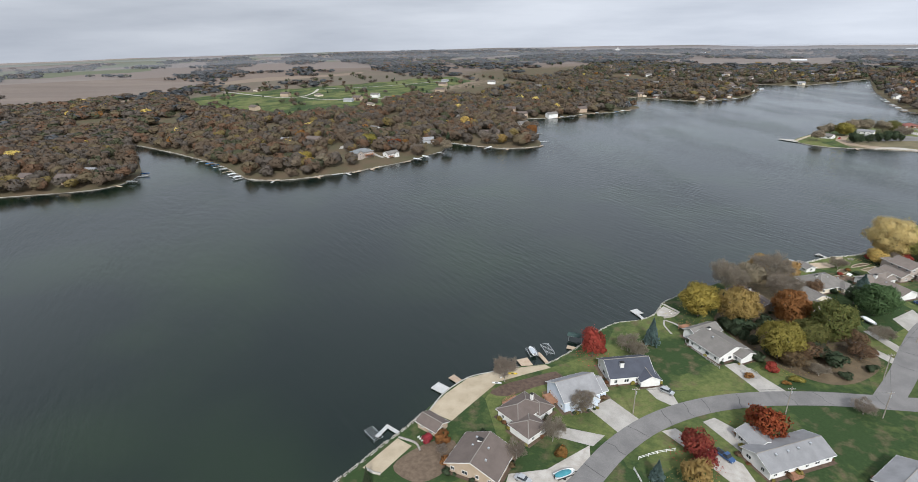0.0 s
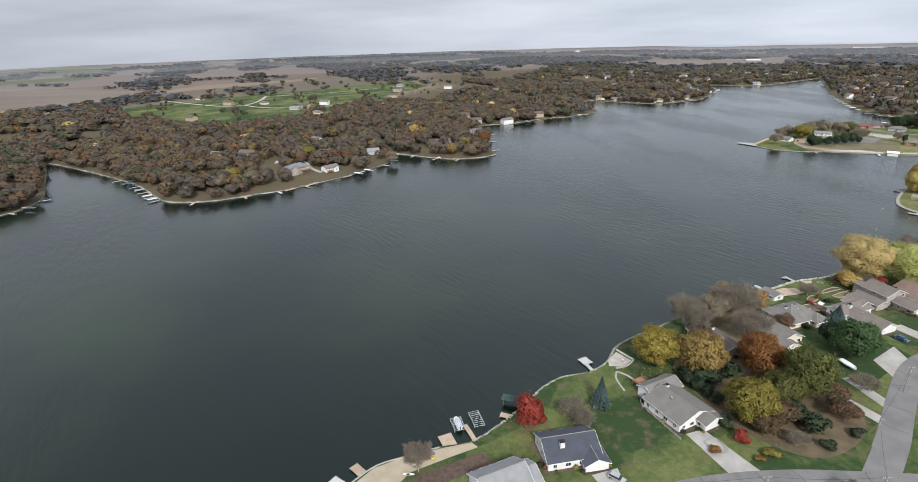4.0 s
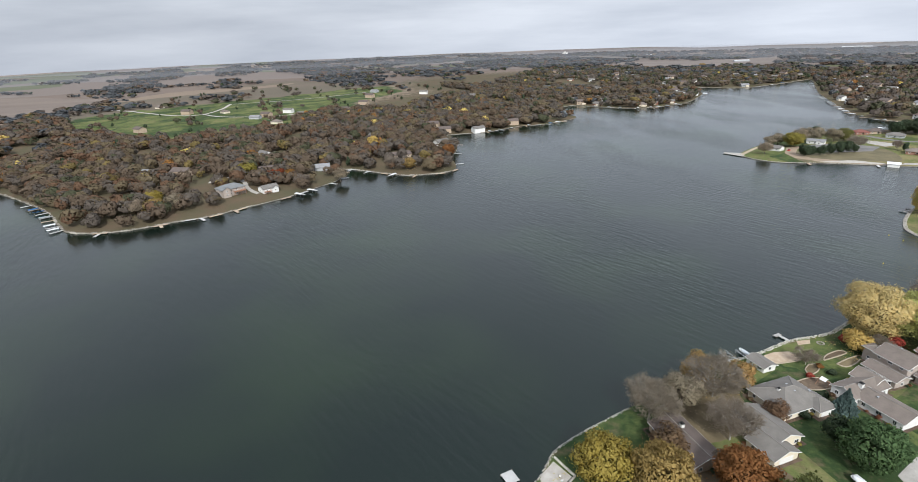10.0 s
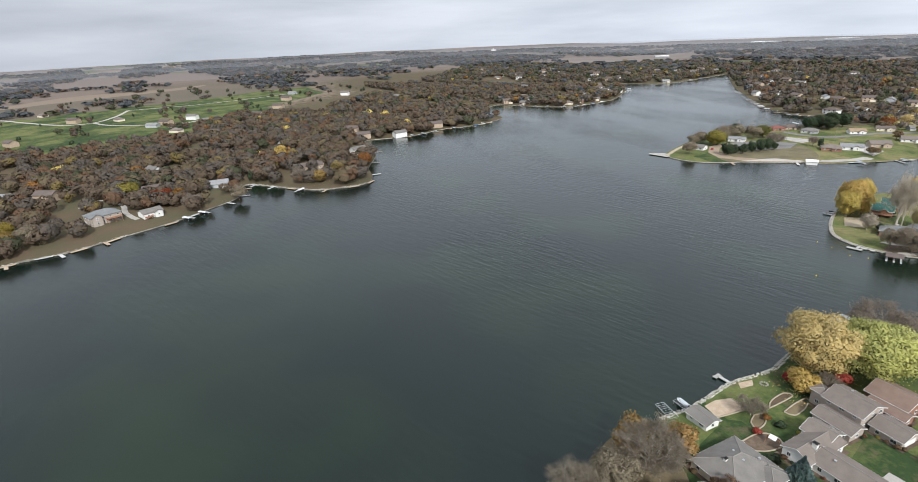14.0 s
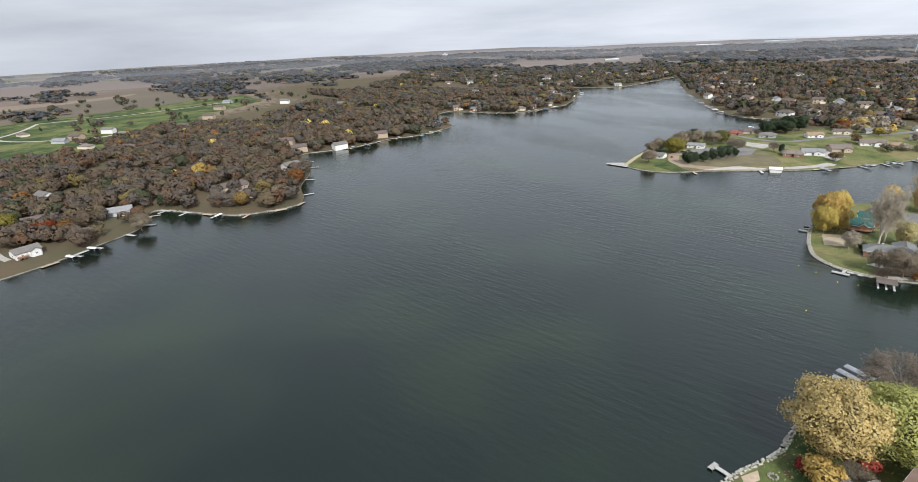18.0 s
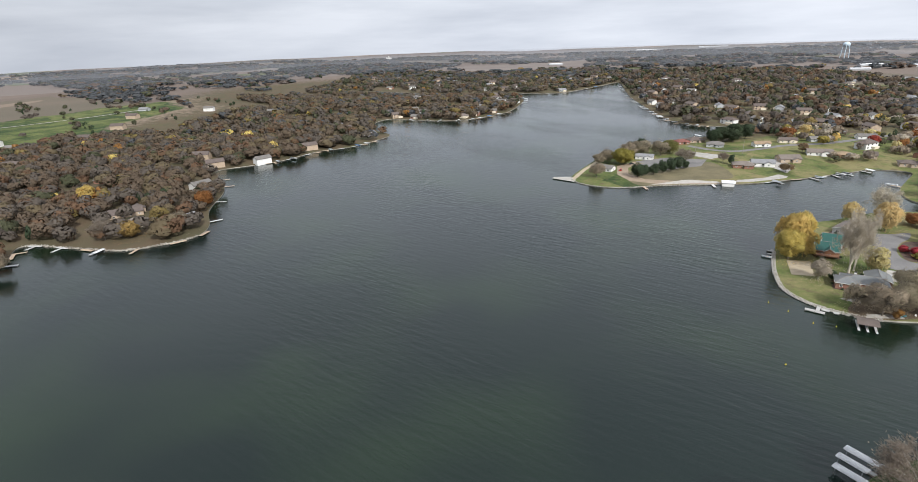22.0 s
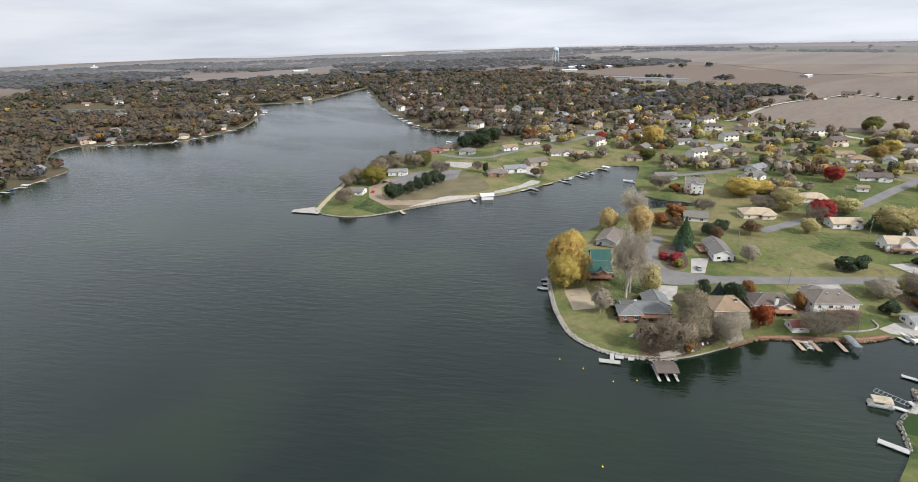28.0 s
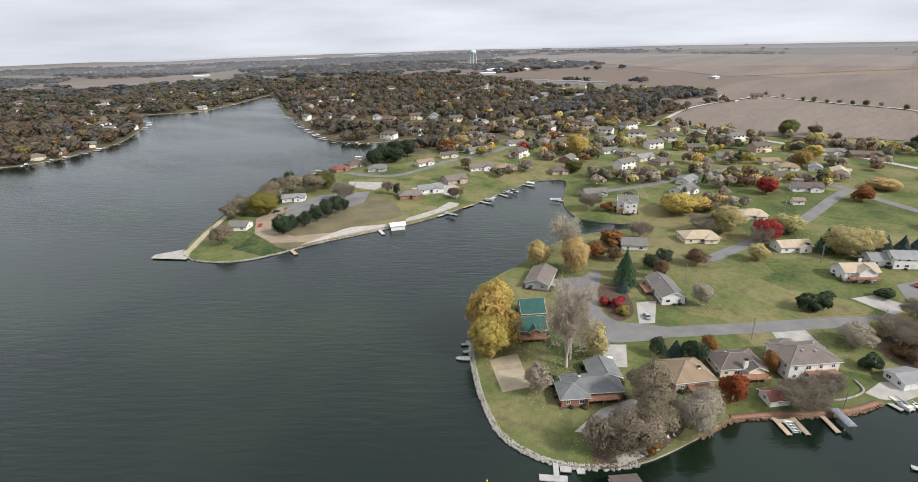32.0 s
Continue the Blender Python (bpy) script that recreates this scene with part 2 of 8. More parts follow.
M_WATER, M_GROUND, M_GLASS = water_mat(), ground_mat(), glass_mat()
M_ASPHALT = surf("asphalt", (0.155, 0.148, 0.143), (0.200, 0.190, 0.182), 0.15, 3.0, 0.9, 0.2)
M_MULCH = surf("bark_mulch", (0.085, 0.058, 0.042), (0.130, 0.092, 0.066), 0.8, 8.0, 0.95, 0.5, 0.25)
M_LITTER = surf("leaf_litter", (0.100, 0.076, 0.046), (0.150, 0.112, 0.068), 0.3, 6.0, 0.95, 0.5, 0.25)
M_BANK = surf("bank_stone", (0.150, 0.130, 0.105), (0.400, 0.370, 0.320), 0.12, 1.2, 0.95, 0.4)
M_TAR = surf("crack_sealant", (0.035, 0.034, 0.034), (0.05, 0.05, 0.05), 1.0, 8.0, 0.6, 0.1)
M_CONCRETE = surf("concrete", (0.32, 0.30, 0.27), (0.41, 0.385, 0.35), 0.3, 5.0, 0.9, 0.2)
M_GRAVEL = surf("gravel", (0.36, 0.33, 0.29), (0.46, 0.43, 0.39), 0.5, 7.0, 0.95, 0.6)
M_SAND = surf("sand", (0.35, 0.29, 0.20), (0.43, 0.36, 0.26), 0.25, 6.0, 0.95, 0.3)
M_DRYGRASS = surf("dry_grass", (0.115, 0.100, 0.056), (0.165, 0.138, 0.078), 0.08, 3.0, 0.95, 0.4)
M_FIELD = surf("stubble_field", (0.145, 0.114, 0.094), (0.188, 0.150, 0.122), 0.012, 0.25, 0.95, 0.0, 0.12, stretch=(20, 0.2, 1, 1))
M_STONE = surf("limestone", (0.33, 0.305, 0.265), (0.46, 0.43, 0.385), 0.8, 9.0, 0.9, 0.5, 0.25)
M_TANSTONE = surf("tan_edging_stone", (0.30, 0.25, 0.18), (0.38, 0.32, 0.24), 0.8, 9.0, 0.9, 0.4)
M_REDROCK = surf("red_rock", (0.20, 0.105, 0.070), (0.26, 0.15, 0.10), 0.8, 9.0, 0.9, 0.5, 0.2)
M_WHITE = surf("white_siding", (0.64, 0.63, 0.60), (0.71, 0.70, 0.68), 0.5, 8.0, 0.6, 0.1, dark=0.93)
M_CREAM = surf("cream_siding", (0.62, 0.55, 0.43), (0.68, 0.61, 0.49), 0.5, 8.0, 0.6, 0.1, dark=0.92)
M_TAUPE = surf("taupe_siding", (0.33, 0.28, 0.24), (0.38, 0.33, 0.29), 0.5, 8.0, 0.65, 0.1, dark=0.9)
M_BLUE = surf("pale_blue_siding", (0.50, 0.55, 0.62), (0.56, 0.61, 0.68), 0.5, 8.0, 0.6, 0.1, dark=0.92)
M_TAN = surf("tan_siding", (0.36, 0.28, 0.20), (0.42, 0.33, 0.25), 0.5, 8.0, 0.65, 0.1, dark=0.9)
M_GREYS = surf("grey_siding", (0.36, 0.37, 0.38), (0.42, 0.43, 0.44), 0.5, 8.0, 0.65, 0.1, dark=0.9)
M_BRICK = surf("brick_wall", (0.24, 0.12, 0.085), (0.30, 0.17, 0.125), 1.2, 7.0, 0.9, 0.3)
M_CEDAR = surf("cedar_wood", (0.26, 0.13, 0.075), (0.33, 0.18, 0.11), 0.8, 9.0, 0.8, 0.3)
M_DECK = surf("weathered_boards", (0.36, 0.27, 0.19), (0.44, 0.35, 0.26), 0.6, 6.0, 0.85, 0.3, 0.12)
M_GREYDECK = surf("silvered_boards", (0.34, 0.33, 0.31), (0.42, 0.41, 0.39), 0.6, 6.0, 0.85, 0.3, 0.12)
M_WHITEDECK = surf("pale_dock_boards", (0.42, 0.42, 0.405), (0.51, 0.50, 0.485), 0.6, 6.0, 0.8, 0.2, 0.08)
M_METAL = surf("galvanised_metal", (0.45, 0.46, 0.47), (0.55, 0.56, 0.57), 0.8, 8.0, 0.45, 0.1, 0.0, 0.7)
M_CANVAS = surf("white_canvas", (0.74, 0.75, 0.76), (0.80, 0.81, 0.82), 0.8, 5.0, 0.7, 0.1)
M_GRCANVAS = surf("grey_canvas", (0.40, 0.43, 0.46), (0.46, 0.49, 0.52), 0.8, 5.0, 0.7, 0.1)
M_GNCANVAS = surf("green_canvas", (0.07, 0.12, 0.11), (0.10, 0.16, 0.14), 0.8, 5.0, 0.7, 0.1)
M_POLE = surf("pole_wood", (0.24, 0.21, 0.18), (0.32, 0.28, 0.24), 1.0, 9.0, 0.9, 0.2)
M_DARK = surf("dark_rubber", (0.02, 0.02, 0.02), (0.03, 0.03, 0.03), 1.0, 6.0, 0.8, 0.0)
M_BARK = surf("bark", (0.15, 0.125, 0.10), (0.21, 0.18, 0.15), 1.5, 9.0, 0.95, 0.5)
M_PALEBARK = surf("pale_bark", (0.34, 0.31, 0.27), (0.42, 0.39, 0.35), 1.5, 9.0, 0.95, 0.4)
M_WHITEBARK = surf("white_bark", (0.46, 0.41, 0.335), (0.56, 0.505, 0.42), 1.5, 9.0, 0.95, 0.3)
M_CHIM = surf("chimney_white", (0.66, 0.65, 0.62), (0.72, 0.71, 0.68), 1.0, 8.0, 0.7, 0.1)
M_DIRT = surf("bare_soil", (0.26, 0.20, 0.14), (0.32, 0.25, 0.18), 0.2, 4.0, 0.95, 0.3)


def roof_mat(name, c):
    d = tuple(v * 1.22 for v in c)
    return surf(name, c, d, 0.35, 7.0, 0.92, 0.25, 0.06, dark=0.8)


M_RIDGE = surf("ridge_shingles", (0.215, 0.195, 0.175), (0.26, 0.24, 0.215), 0.5, 7.0, 0.9, 0.2)
R_RUST = roof_mat("russet_shingles", (0.175, 0.122, 0.096))
R_BROWN = roof_mat("brown_shingles", (0.108, 0.086, 0.075))
R_GREY = roof_mat("grey_shingles", (0.145, 0.134, 0.122))
R_LGREY = roof_mat("pale_grey_shingles", (0.205, 0.203, 0.206))
R_NAVY = roof_mat("charcoal_shingles", (0.058, 0.062, 0.078))
R_TAUPE = roof_mat("taupe_shingles", (0.155, 0.130, 0.112))
R_TAN = roof_mat("tan_shingles", (0.225, 0.162, 0.106))
R_BUFF = roof_mat("buff_shingles", (0.37, 0.30, 0.215))
R_GREEN = surf("green_metal_roof", (0.022, 0.078, 0.066), (0.030, 0.098, 0.083), 0.4, 4.0, 0.5, 0.05, 0.0, 0.1)
R_RED = roof_mat("red_shingles", (0.17, 0.07, 0.055))
R_SLATE = roof_mat("slate_shingles", (0.150, 0.155, 0.155))

LEAF = {
    "red": leaf_mat("crimson_leaves", (0.33, 0.038, 0.042), (0.47, 0.085, 0.075)),
    "redorange": leaf_mat("scarlet_leaves", (0.24, 0.042, 0.025), (0.34, 0.085, 0.035)),
    "crimson": leaf_mat("wine_leaves", (0.24, 0.03, 0.035), (0.34, 0.09, 0.06)),
    "yellow": leaf_mat("mustard_leaves", (0.34, 0.28, 0.055), (0.47, 0.39, 0.10)),
    "gold": leaf_mat("golden_leaves", (0.60, 0.45, 0.19), (0.72, 0.58, 0.30)),
    "goldor": leaf_mat("amber_leaves", (0.54, 0.40, 0.115), (0.69, 0.53, 0.19)),
    "palegold": leaf_mat("pale_gold_leaves", (0.48, 0.42, 0.18), (0.60, 0.54, 0.28)),
    "ygreen": leaf_mat("yellow_green_leaves", (0.50, 0.48, 0.15), (0.64, 0.61, 0.26)),
    "orange": leaf_mat("orange_leaves", (0.26, 0.120, 0.040), (0.36, 0.180, 0.065)),
    "tan": leaf_mat("tan_leaves", (0.36, 0.24, 0.085), (0.46, 0.32, 0.13)),
    "olive": leaf_mat("olive_leaves", (0.130, 0.145, 0.045), (0.205, 0.195, 0.065)),
    "yolive": leaf_mat("yellowing_leaves", (0.26, 0.225, 0.05), (0.37, 0.31, 0.085)),
    "green": leaf_mat("green_leaves", (0.075, 0.135, 0.055), (0.135, 0.205, 0.085)),
    "brown": leaf_mat("brown_leaves", (0.16, 0.105, 0.06), (0.23, 0.155, 0.09)),
    "oak": leaf_mat("oak_leaves", (0.275, 0.225, 0.158), (0.37, 0.315, 0.23)),
    "pale": leaf_mat("silver_leaves", (0.38, 0.335, 0.26), (0.49, 0.44, 0.35)),
    "spruce": leaf_mat("blue_spruce_needles", (0.095, 0.140, 0.130), (0.15, 0.205, 0.19)),
    "pine": leaf_mat("pine_needles", (0.085, 0.150, 0.075), (0.14, 0.21, 0.11)),
    "conifer": leaf_mat("dark_needles", (0.050, 0.074, 0.042), (0.088, 0.112, 0.062)),
    "russet": leaf_mat("russet_leaves", (0.21, 0.10, 0.05), (0.28, 0.14, 0.07)),
    "grey": leaf_mat("bare_twigs", (0.200, 0.166, 0.128), (0.270, 0.230, 0.180)),
    "w_brown": leaf_mat("far_brown_leaves", (0.148, 0.108, 0.078), (0.180, 0.134, 0.098), 0.1),
    "w_grey": leaf_mat("far_bare_twigs", (0.136, 0.112, 0.094), (0.162, 0.136, 0.115), 0.1),
    "w_russet": leaf_mat("far_russet_leaves", (0.170, 0.098, 0.062), (0.200, 0.122, 0.080), 0.1),
    "w_oak": leaf_mat("far_oak_leaves", (0.172, 0.132, 0.082), (0.205, 0.160, 0.102), 0.1),
    "w_olive": leaf_mat("far_olive_leaves", (0.086, 0.090, 0.052), (0.116, 0.116, 0.068), 0.15),
    # twigs with the blue-grey of distant haze mixed into their base colour
    "w_haze": leaf_mat("far_haze_twigs", (0.104, 0.110, 0.116), (0.128, 0.134, 0.140), 0.1),
    "w_yellow": leaf_mat("far_yellow_leaves", (0.22, 0.165, 0.065), (0.27, 0.20, 0.085)),
}


# ------------------------------------------------------------------ building helpers
def finish(me, material, smooth=False):
    for mt in material if isinstance(material, (list, tuple)) else [material]:
        me.materials.append(mt)
    if smooth:
        me.polygons.foreach_set("use_smooth", [True] * len(me.polygons))
    return me


def mesh_of(name, bm, material, smooth=False):
    me = bpy.data.meshes.new(name)
    bm.to_mesh(me)
    bm.free()
    return finish(me, material, smooth)


def part(name, bm, material, parent, label="", at=None, smooth=False):
    """Links a bmesh, or a finished mesh, as one mesh object under a thing or a part."""
    me = bm if isinstance(bm, bpy.types.Mesh) else mesh_of(name, bm, material, smooth)
    ob = new(name, me)
    ob.parent = parent
    if at is not None:
        ob.matrix_basis = at
    return tagged(ob, label)


def thing(name, at, label, category, group="", kind=""):
    ob = new(name)
    ob.empty_display_size = 0.3
    ob.matrix_basis = at
    return tagged(ob, label, category, group, kind)


def add_box(bm, x, y, z, w, d, h, rot=0.0):
    """A box standing on z, centred on x, y."""
    m = Matrix.Translation((x, y, z + h / 2)) @ Matrix.Rotation(radians(rot), 4, "Z") @ Matrix.Diagonal((w, d, h, 1))
    return bmesh.ops.create_cube(bm, size=1, matrix=m)["verts"]


def box_bm(*boxes):
    bm = bmesh.new()
    for b in boxes:
        add_box(bm, *b)
    return bm


def add_rod(bm, a, b, r1, r2=None, sides=6):
    a, b = Vector(a), Vector(b)
    m = Matrix.Translation((a + b) / 2) @ (b - a).to_track_quat("Z", "Y").to_matrix().to_4x4()
    bmesh.ops.create_cone(bm, cap_ends=True, segments=sides, radius1=r1, radius2=r1 if r2 is None else r2, depth=(b - a).length, matrix=m)


def rod_bm(*rods):
    bm = bmesh.new()
    for r in rods:
        add_rod(bm, *r)
    return bm


def poly_mesh(name, verts, faces, material, midx=None, smooth=False, normals=None):
    """A mesh from arrays: faces all have the same number of corners. Foliage may bring the normals of its crown."""
    verts, faces = np.asarray(verts, np.float32), np.asarray(faces, np.int32)
    me = bpy.data.meshes.new(name)
    k = faces.shape[1]
    me.vertices.add(len(verts))
    me.vertices.foreach_set("co", verts.ravel())
    me.loops.add(faces.size)
    me.loops.foreach_set("vertex_index", faces.ravel())
    me.polygons.add(len(faces))
    me.polygons.foreach_set("loop_start", np.arange(0, faces.size, k, dtype=np.int32))
    finish(me, material)
    if midx is not None:
        me.polygons.foreach_set("material_index", np.asarray(midx, np.int32))
    if smooth:
        me.polygons.foreach_set("use_smooth", np.ones(len(faces), bool))
    me.update(calc_edges=True)
    if normals is not None:
        me.polygons.foreach_set("use_smooth", np.ones(len(faces), bool))
        soft = me.attributes.new("custom_normal", "FLOAT_VECTOR", "POINT")
        soft.data.foreach_set("vector", np.ascontiguousarray(normals, np.float32).ravel())
    return me


# ------------------------------------------------------------------ the lake's shore, going round it
SHORE_HOMES = [(-170, -420), (-128, -120), (-104, 0), (-88, 62), (-81, 90), (-78, 105), (-75, 119), (-73, 135), (-70, 146), (-64, 153), (-55, 161), (-48, 166), (-43, 176),
               (-39, 187), (-36, 198), (-31, 207), (-23, 213), (-18, 222), (-17, 232), (-13, 240), (-7, 249), (1, 260), (15, 279), (29, 297), (38, 304), (52, 320),
               (60, 326), (68, 332), (74, 341), (84, 352), (95, 360), (106, 367)]
SHORE_COVE = [(128, 376), (155, 382), (181, 392), (189, 400), (203, 404), (209, 409), (216, 410), (223, 414), (236, 412), (252, 412), (258, 419), (256, 425), (246, 426),
              (239, 427), (233, 431), (223, 432), (213, 436), (201, 442), (190, 447), (176, 447), (164, 447), (155, 448), (145, 452), (137, 458), (132, 466), (130, 474),
              (131, 482), (134, 493), (139, 506), (145, 519), (153, 534), (165, 552), (182, 562), (200, 568), (218, 577), (238, 583), (258, 582), (284, 575), (290, 578),
              (276, 590), (266, 606)]
SHORE_POINT = [(274, 630), (294, 655), (312, 679), (292, 689), (264, 679), (238, 668), (217, 661), (188, 652), (168, 650), (128, 648), (111, 646), (93, 643), (80, 644),
               (67, 651), (58, 662), (56, 673), (66, 698), (84, 735), (98, 762), (134, 792), (168, 806), (209, 838), (232, 848), (273, 864), (303, 886), (306, 904),
               (282, 904), (250, 907), (224, 918), (209, 951), (205, 1034), (207, 1135)]
SHORE_NORTH = [(212, 1240), (228, 1380), (240, 1480), (232, 1515), (190, 1450), (145, 1383), (96, 1330), (35, 1338), (-40, 1354), (-110, 1356), (-200, 1400), (-290, 1450),
               (-350, 1462), (-328, 1396), (-241, 1338), (-101, 1284), (-42, 1300), (10, 1275), (25, 1225), (18, 1160), (2, 1080), (-30, 1028), (-60, 1000), (-100, 998),
               (-150, 1015), (-176, 1020), (-184, 985), (-168, 925), (-142, 890), (-148, 858)]
SHORE_WEST = [(-170, 816), (-198, 794), (-220, 752), (-242, 732), (-266, 712), (-250, 684), (-222, 642), (-206, 592), (-188, 560), (-184, 540), (-198, 524), (-218, 515),
              (-248, 518), (-286, 520), (-268, 486), (-271, 455), (-276, 425), (-287, 396), (-297, 370), (-311, 353), (-330, 328), (-360, 315), (-392, 325), (-427, 340),
              (-489, 355), (-550, 366), (-611, 373), (-576, 351), (-520, 318), (-476, 291), (-457, 270), (-453, 250), (-463, 231), (-505, 194), (-640, 80), (-800, -420)]


def curve_through(pts, step, closed=False):
    """A smooth line through points, in steps of about that many metres."""
    p = [np.array(q, float) for q in pts]
    n, out = len(p), []
    for i in range(n if closed else n - 1):
        a, b = p[i], p[(i + 1) % n]
        z, c = (p[i - 1] if closed or i else 2 * a - b), (p[(i + 2) % n] if closed or i < n - 2 else 2 * b - a)
        k = max(1, int(np.linalg.norm(b - a) / step))
        for u in np.arange(k) / k:
            out.append(0.5 * (2 * a + (b - z) * u + (2 * z - 5 * a + 4 * b - c) * u**2 + (3 * a - z - 3 * b + c) * u**3))
    if not closed:
        out.append(p[-1])
    return np.array(out)


LAKE = curve_through(SHORE_HOMES + SHORE_COVE + SHORE_POINT + SHORE_NORTH + SHORE_WEST, 4.0, True)
SEG_A, SEG_B = LAKE, np.roll(LAKE, -1, 0)


def in_poly(poly, x, y):
    """Which of the places lie inside a closed outline."""
    poly = np.asarray(poly, float)
    x, y = np.atleast_1d(x).astype(float), np.atleast_1d(y).astype(float)
    inside = np.zeros(len(x), bool)
    for (ax, ay), (bx, by) in zip(poly, np.roll(poly, -1, 0)):
        if ay != by:
            inside ^= ((ay > y) != (by > y)) & (x < (bx - ax) * (y - ay) / (by - ay) + ax)
    return inside


def shore_dist(x, y):
    """Metres to the nearest shore."""
    x, y = np.atleast_1d(x).astype(float), np.atleast_1d(y).astype(float)
    best = np.full(len(x), 1e9)
    d = SEG_B - SEG_A
    dd = (d**2).sum(1) + 1e-9
    for i in range(0, len(x), 2000):
        px, py = x[i : i + 2000, None] - SEG_A[None, :, 0], y[i : i + 2000, None] - SEG_A[None, :, 1]
        u = np.clip((px * d[:, 0] + py * d[:, 1]) / dd, 0, 1)
        best[i : i + 2000] = np.sqrt(((px - u * d[:, 0]) ** 2 + (py - u * d[:, 1]) ** 2).min(1))
    return best


def smooth(a, b, v):
    u = np.clip((np.asarray(v, float) - a) / (b - a), 0, 1)
    return u * u * (3 - 2 * u)


def gz(x, y, d=None):
    """Height of the land: a low bank, a gentle rise, and rolling ground farther out."""
    x, y = np.atleast_1d(x).astype(float), np.atleast_1d(y).astype(float)
    d = shore_dist(x, y) if d is None else d
    near = 1.0 - smooth(600, 1400, np.hypot(x - 50, y - 250))
    rise = 2.3 + 2.8 * smooth(190, 270, x) * smooth(400, 455, y) + 4.5 * smooth(-120, -260, x)
    z = 0.75 + rise * (1 - np.exp(-d / 55.0)) + 5.0 * smooth(80, 420, d) * smooth(60, -200, x)
    roll = np.sin(x * 0.0041 + 1.0) * np.cos(y * 0.0037) + 0.6 * np.sin(x * 0.0093 + y * 0.006)
    return z + roll * (0.3 * near + 3.0 * (1 - near)) * smooth(30, 200, d)


def gz1(x, y):
    return float(gz(x, y)[0])


# ------------------------------------------------------------------ ground, water
GREENS = [(-913, 660), (-865, 763), (-804, 950), (-661, 1240), (-526, 1110), (-520, 870), (-505, 640), (-552, 562), (-640, 555), (-765, 575)]


def build_ground():
    pts = [tuple(p) for p in LAKE]
    edges = [(i, (i + 1) % len(pts)) for i in range(len(pts))]
    rng = np.random.default_rng(3)

    def grid(x0, x1, y0, y1, s, hole=None):
        gx, gy = np.meshgrid(np.arange(x0, x1, s), np.arange(y0, y1, s))
        gx, gy = gx.ravel() + rng.uniform(-0.2, 0.2, gx.size) * s, gy.ravel() + rng.uniform(-0.2, 0.2, gy.size) * s
        keep = np.ones(len(gx), bool)
        if hole:
            keep &= ~((gx > hole[0]) & (gx < hole[1]) & (gy > hole[2]) & (gy < hole[3]))
        keep &= ~in_poly(LAKE, gx, gy)
        gx, gy = gx[keep], gy[keep]
        far = shore_dist(gx, gy) > s * 0.35
        return list(zip(gx[far], gy[far]))

    pts += grid(-130, 440, 20, 660, 8)
    pts += grid(-1000, 900, -400, 1560, 32, (-130, 440, 20, 660))
    for r in np.geomspace(1500, 3900, 11):
        n = 72
        for k in range(n):
            a = 2 * math.pi * (k + 0.5 * (int(r) % 2)) / n
            q = (30 + r * math.cos(a), 180 + r * math.sin(a))
            if not (-1000 < q[0] < 900 and -400 < q[1] < 1560):
                pts.append(q)
    vs, _, fs, *_ = delaunay_2d_cdt([Vector(p) for p in pts], edges, [], 0, 1e-4)
    v = np.array([tuple(q) for q in vs])
    f = np.array([tuple(q) for q in fs])
    mid = v[f].mean(1)
    f = f[~in_poly(LAKE, mid[:, 0], mid[:, 1])]
    d = shore_dist(v[:, 0], v[:, 1])
    z = gz(v[:, 0], v[:, 1], d)
    z[d < 0.05] = 0.62
    me = poly_mesh("ground", np.c_[v, z], f, M_GROUND, smooth=True)
    cov = np.zeros((len(v), 4), np.float32)
    x, y = v[:, 0], v[:, 1]
    town = smooth(900, 600, np.hypot(x - 250, (y - 550) * 0.9))
    green = in_poly(GREENS, x, y).astype(float)
    west = smooth(-150, -190, x) * smooth(330, 240, d)
    north = smooth(760, 840, y) * smooth(500, 250, d)
    cov[:, 1] = np.clip(np.maximum(west, north * 0.7) - green, 0, 1)
    cov[:, 2] = np.clip(smooth(220, 330, d) - green - town * 0.9, 0, 1)
    # the point's grass is drier, and paler again to stand for sunlight on it
    point = smooth(110, 140, x) * smooth(410, 435, y)
    headland = smooth(40, 60, x) * smooth(215, 190, x) * smooth(625, 645, y) * smooth(780, 740, y)
    cov[:, 0] = np.clip(0.17 + 0.47 * point + 0.18 * headland, 0, 1) * (1 - green) + 0.26 * green
    cov[:, 3] = 1
    a = me.color_attributes.new("cover", "FLOAT_COLOR", "POINT")
    a.data.foreach_set("color", cov.ravel())
    return tagged(new("ground", me), "autumn lawns, leaf-strewn woodland floor and harvested fields", "ground", kind="structure"), v, z, f


GROUND, g_v, g_z, g_f = build_ground()
G_TREE = BVHTree.FromPolygons([(*p, q) for p, q in zip(g_v, g_z)], [tuple(q) for q in g_f])


def gnd(x, y):
    """Height of the ground sheet itself."""
    hit = G_TREE.ray_cast(Vector((x, y, 200)), Vector((0, 0, -1)))[0]
    return hit.z if hit else 0.6


bm = bmesh.new()
bmesh.ops.create_grid(bm, x_segments=1, y_segments=1, size=1, matrix=Matrix.Translation((-200, 500, 0)) @ Matrix.Diagonal((900, 1050, 1, 1)))
tagged(new("water", mesh_of("water", bm, M_WATER)), "dark green-grey lake water with wind ripples", "lake", kind="structure")

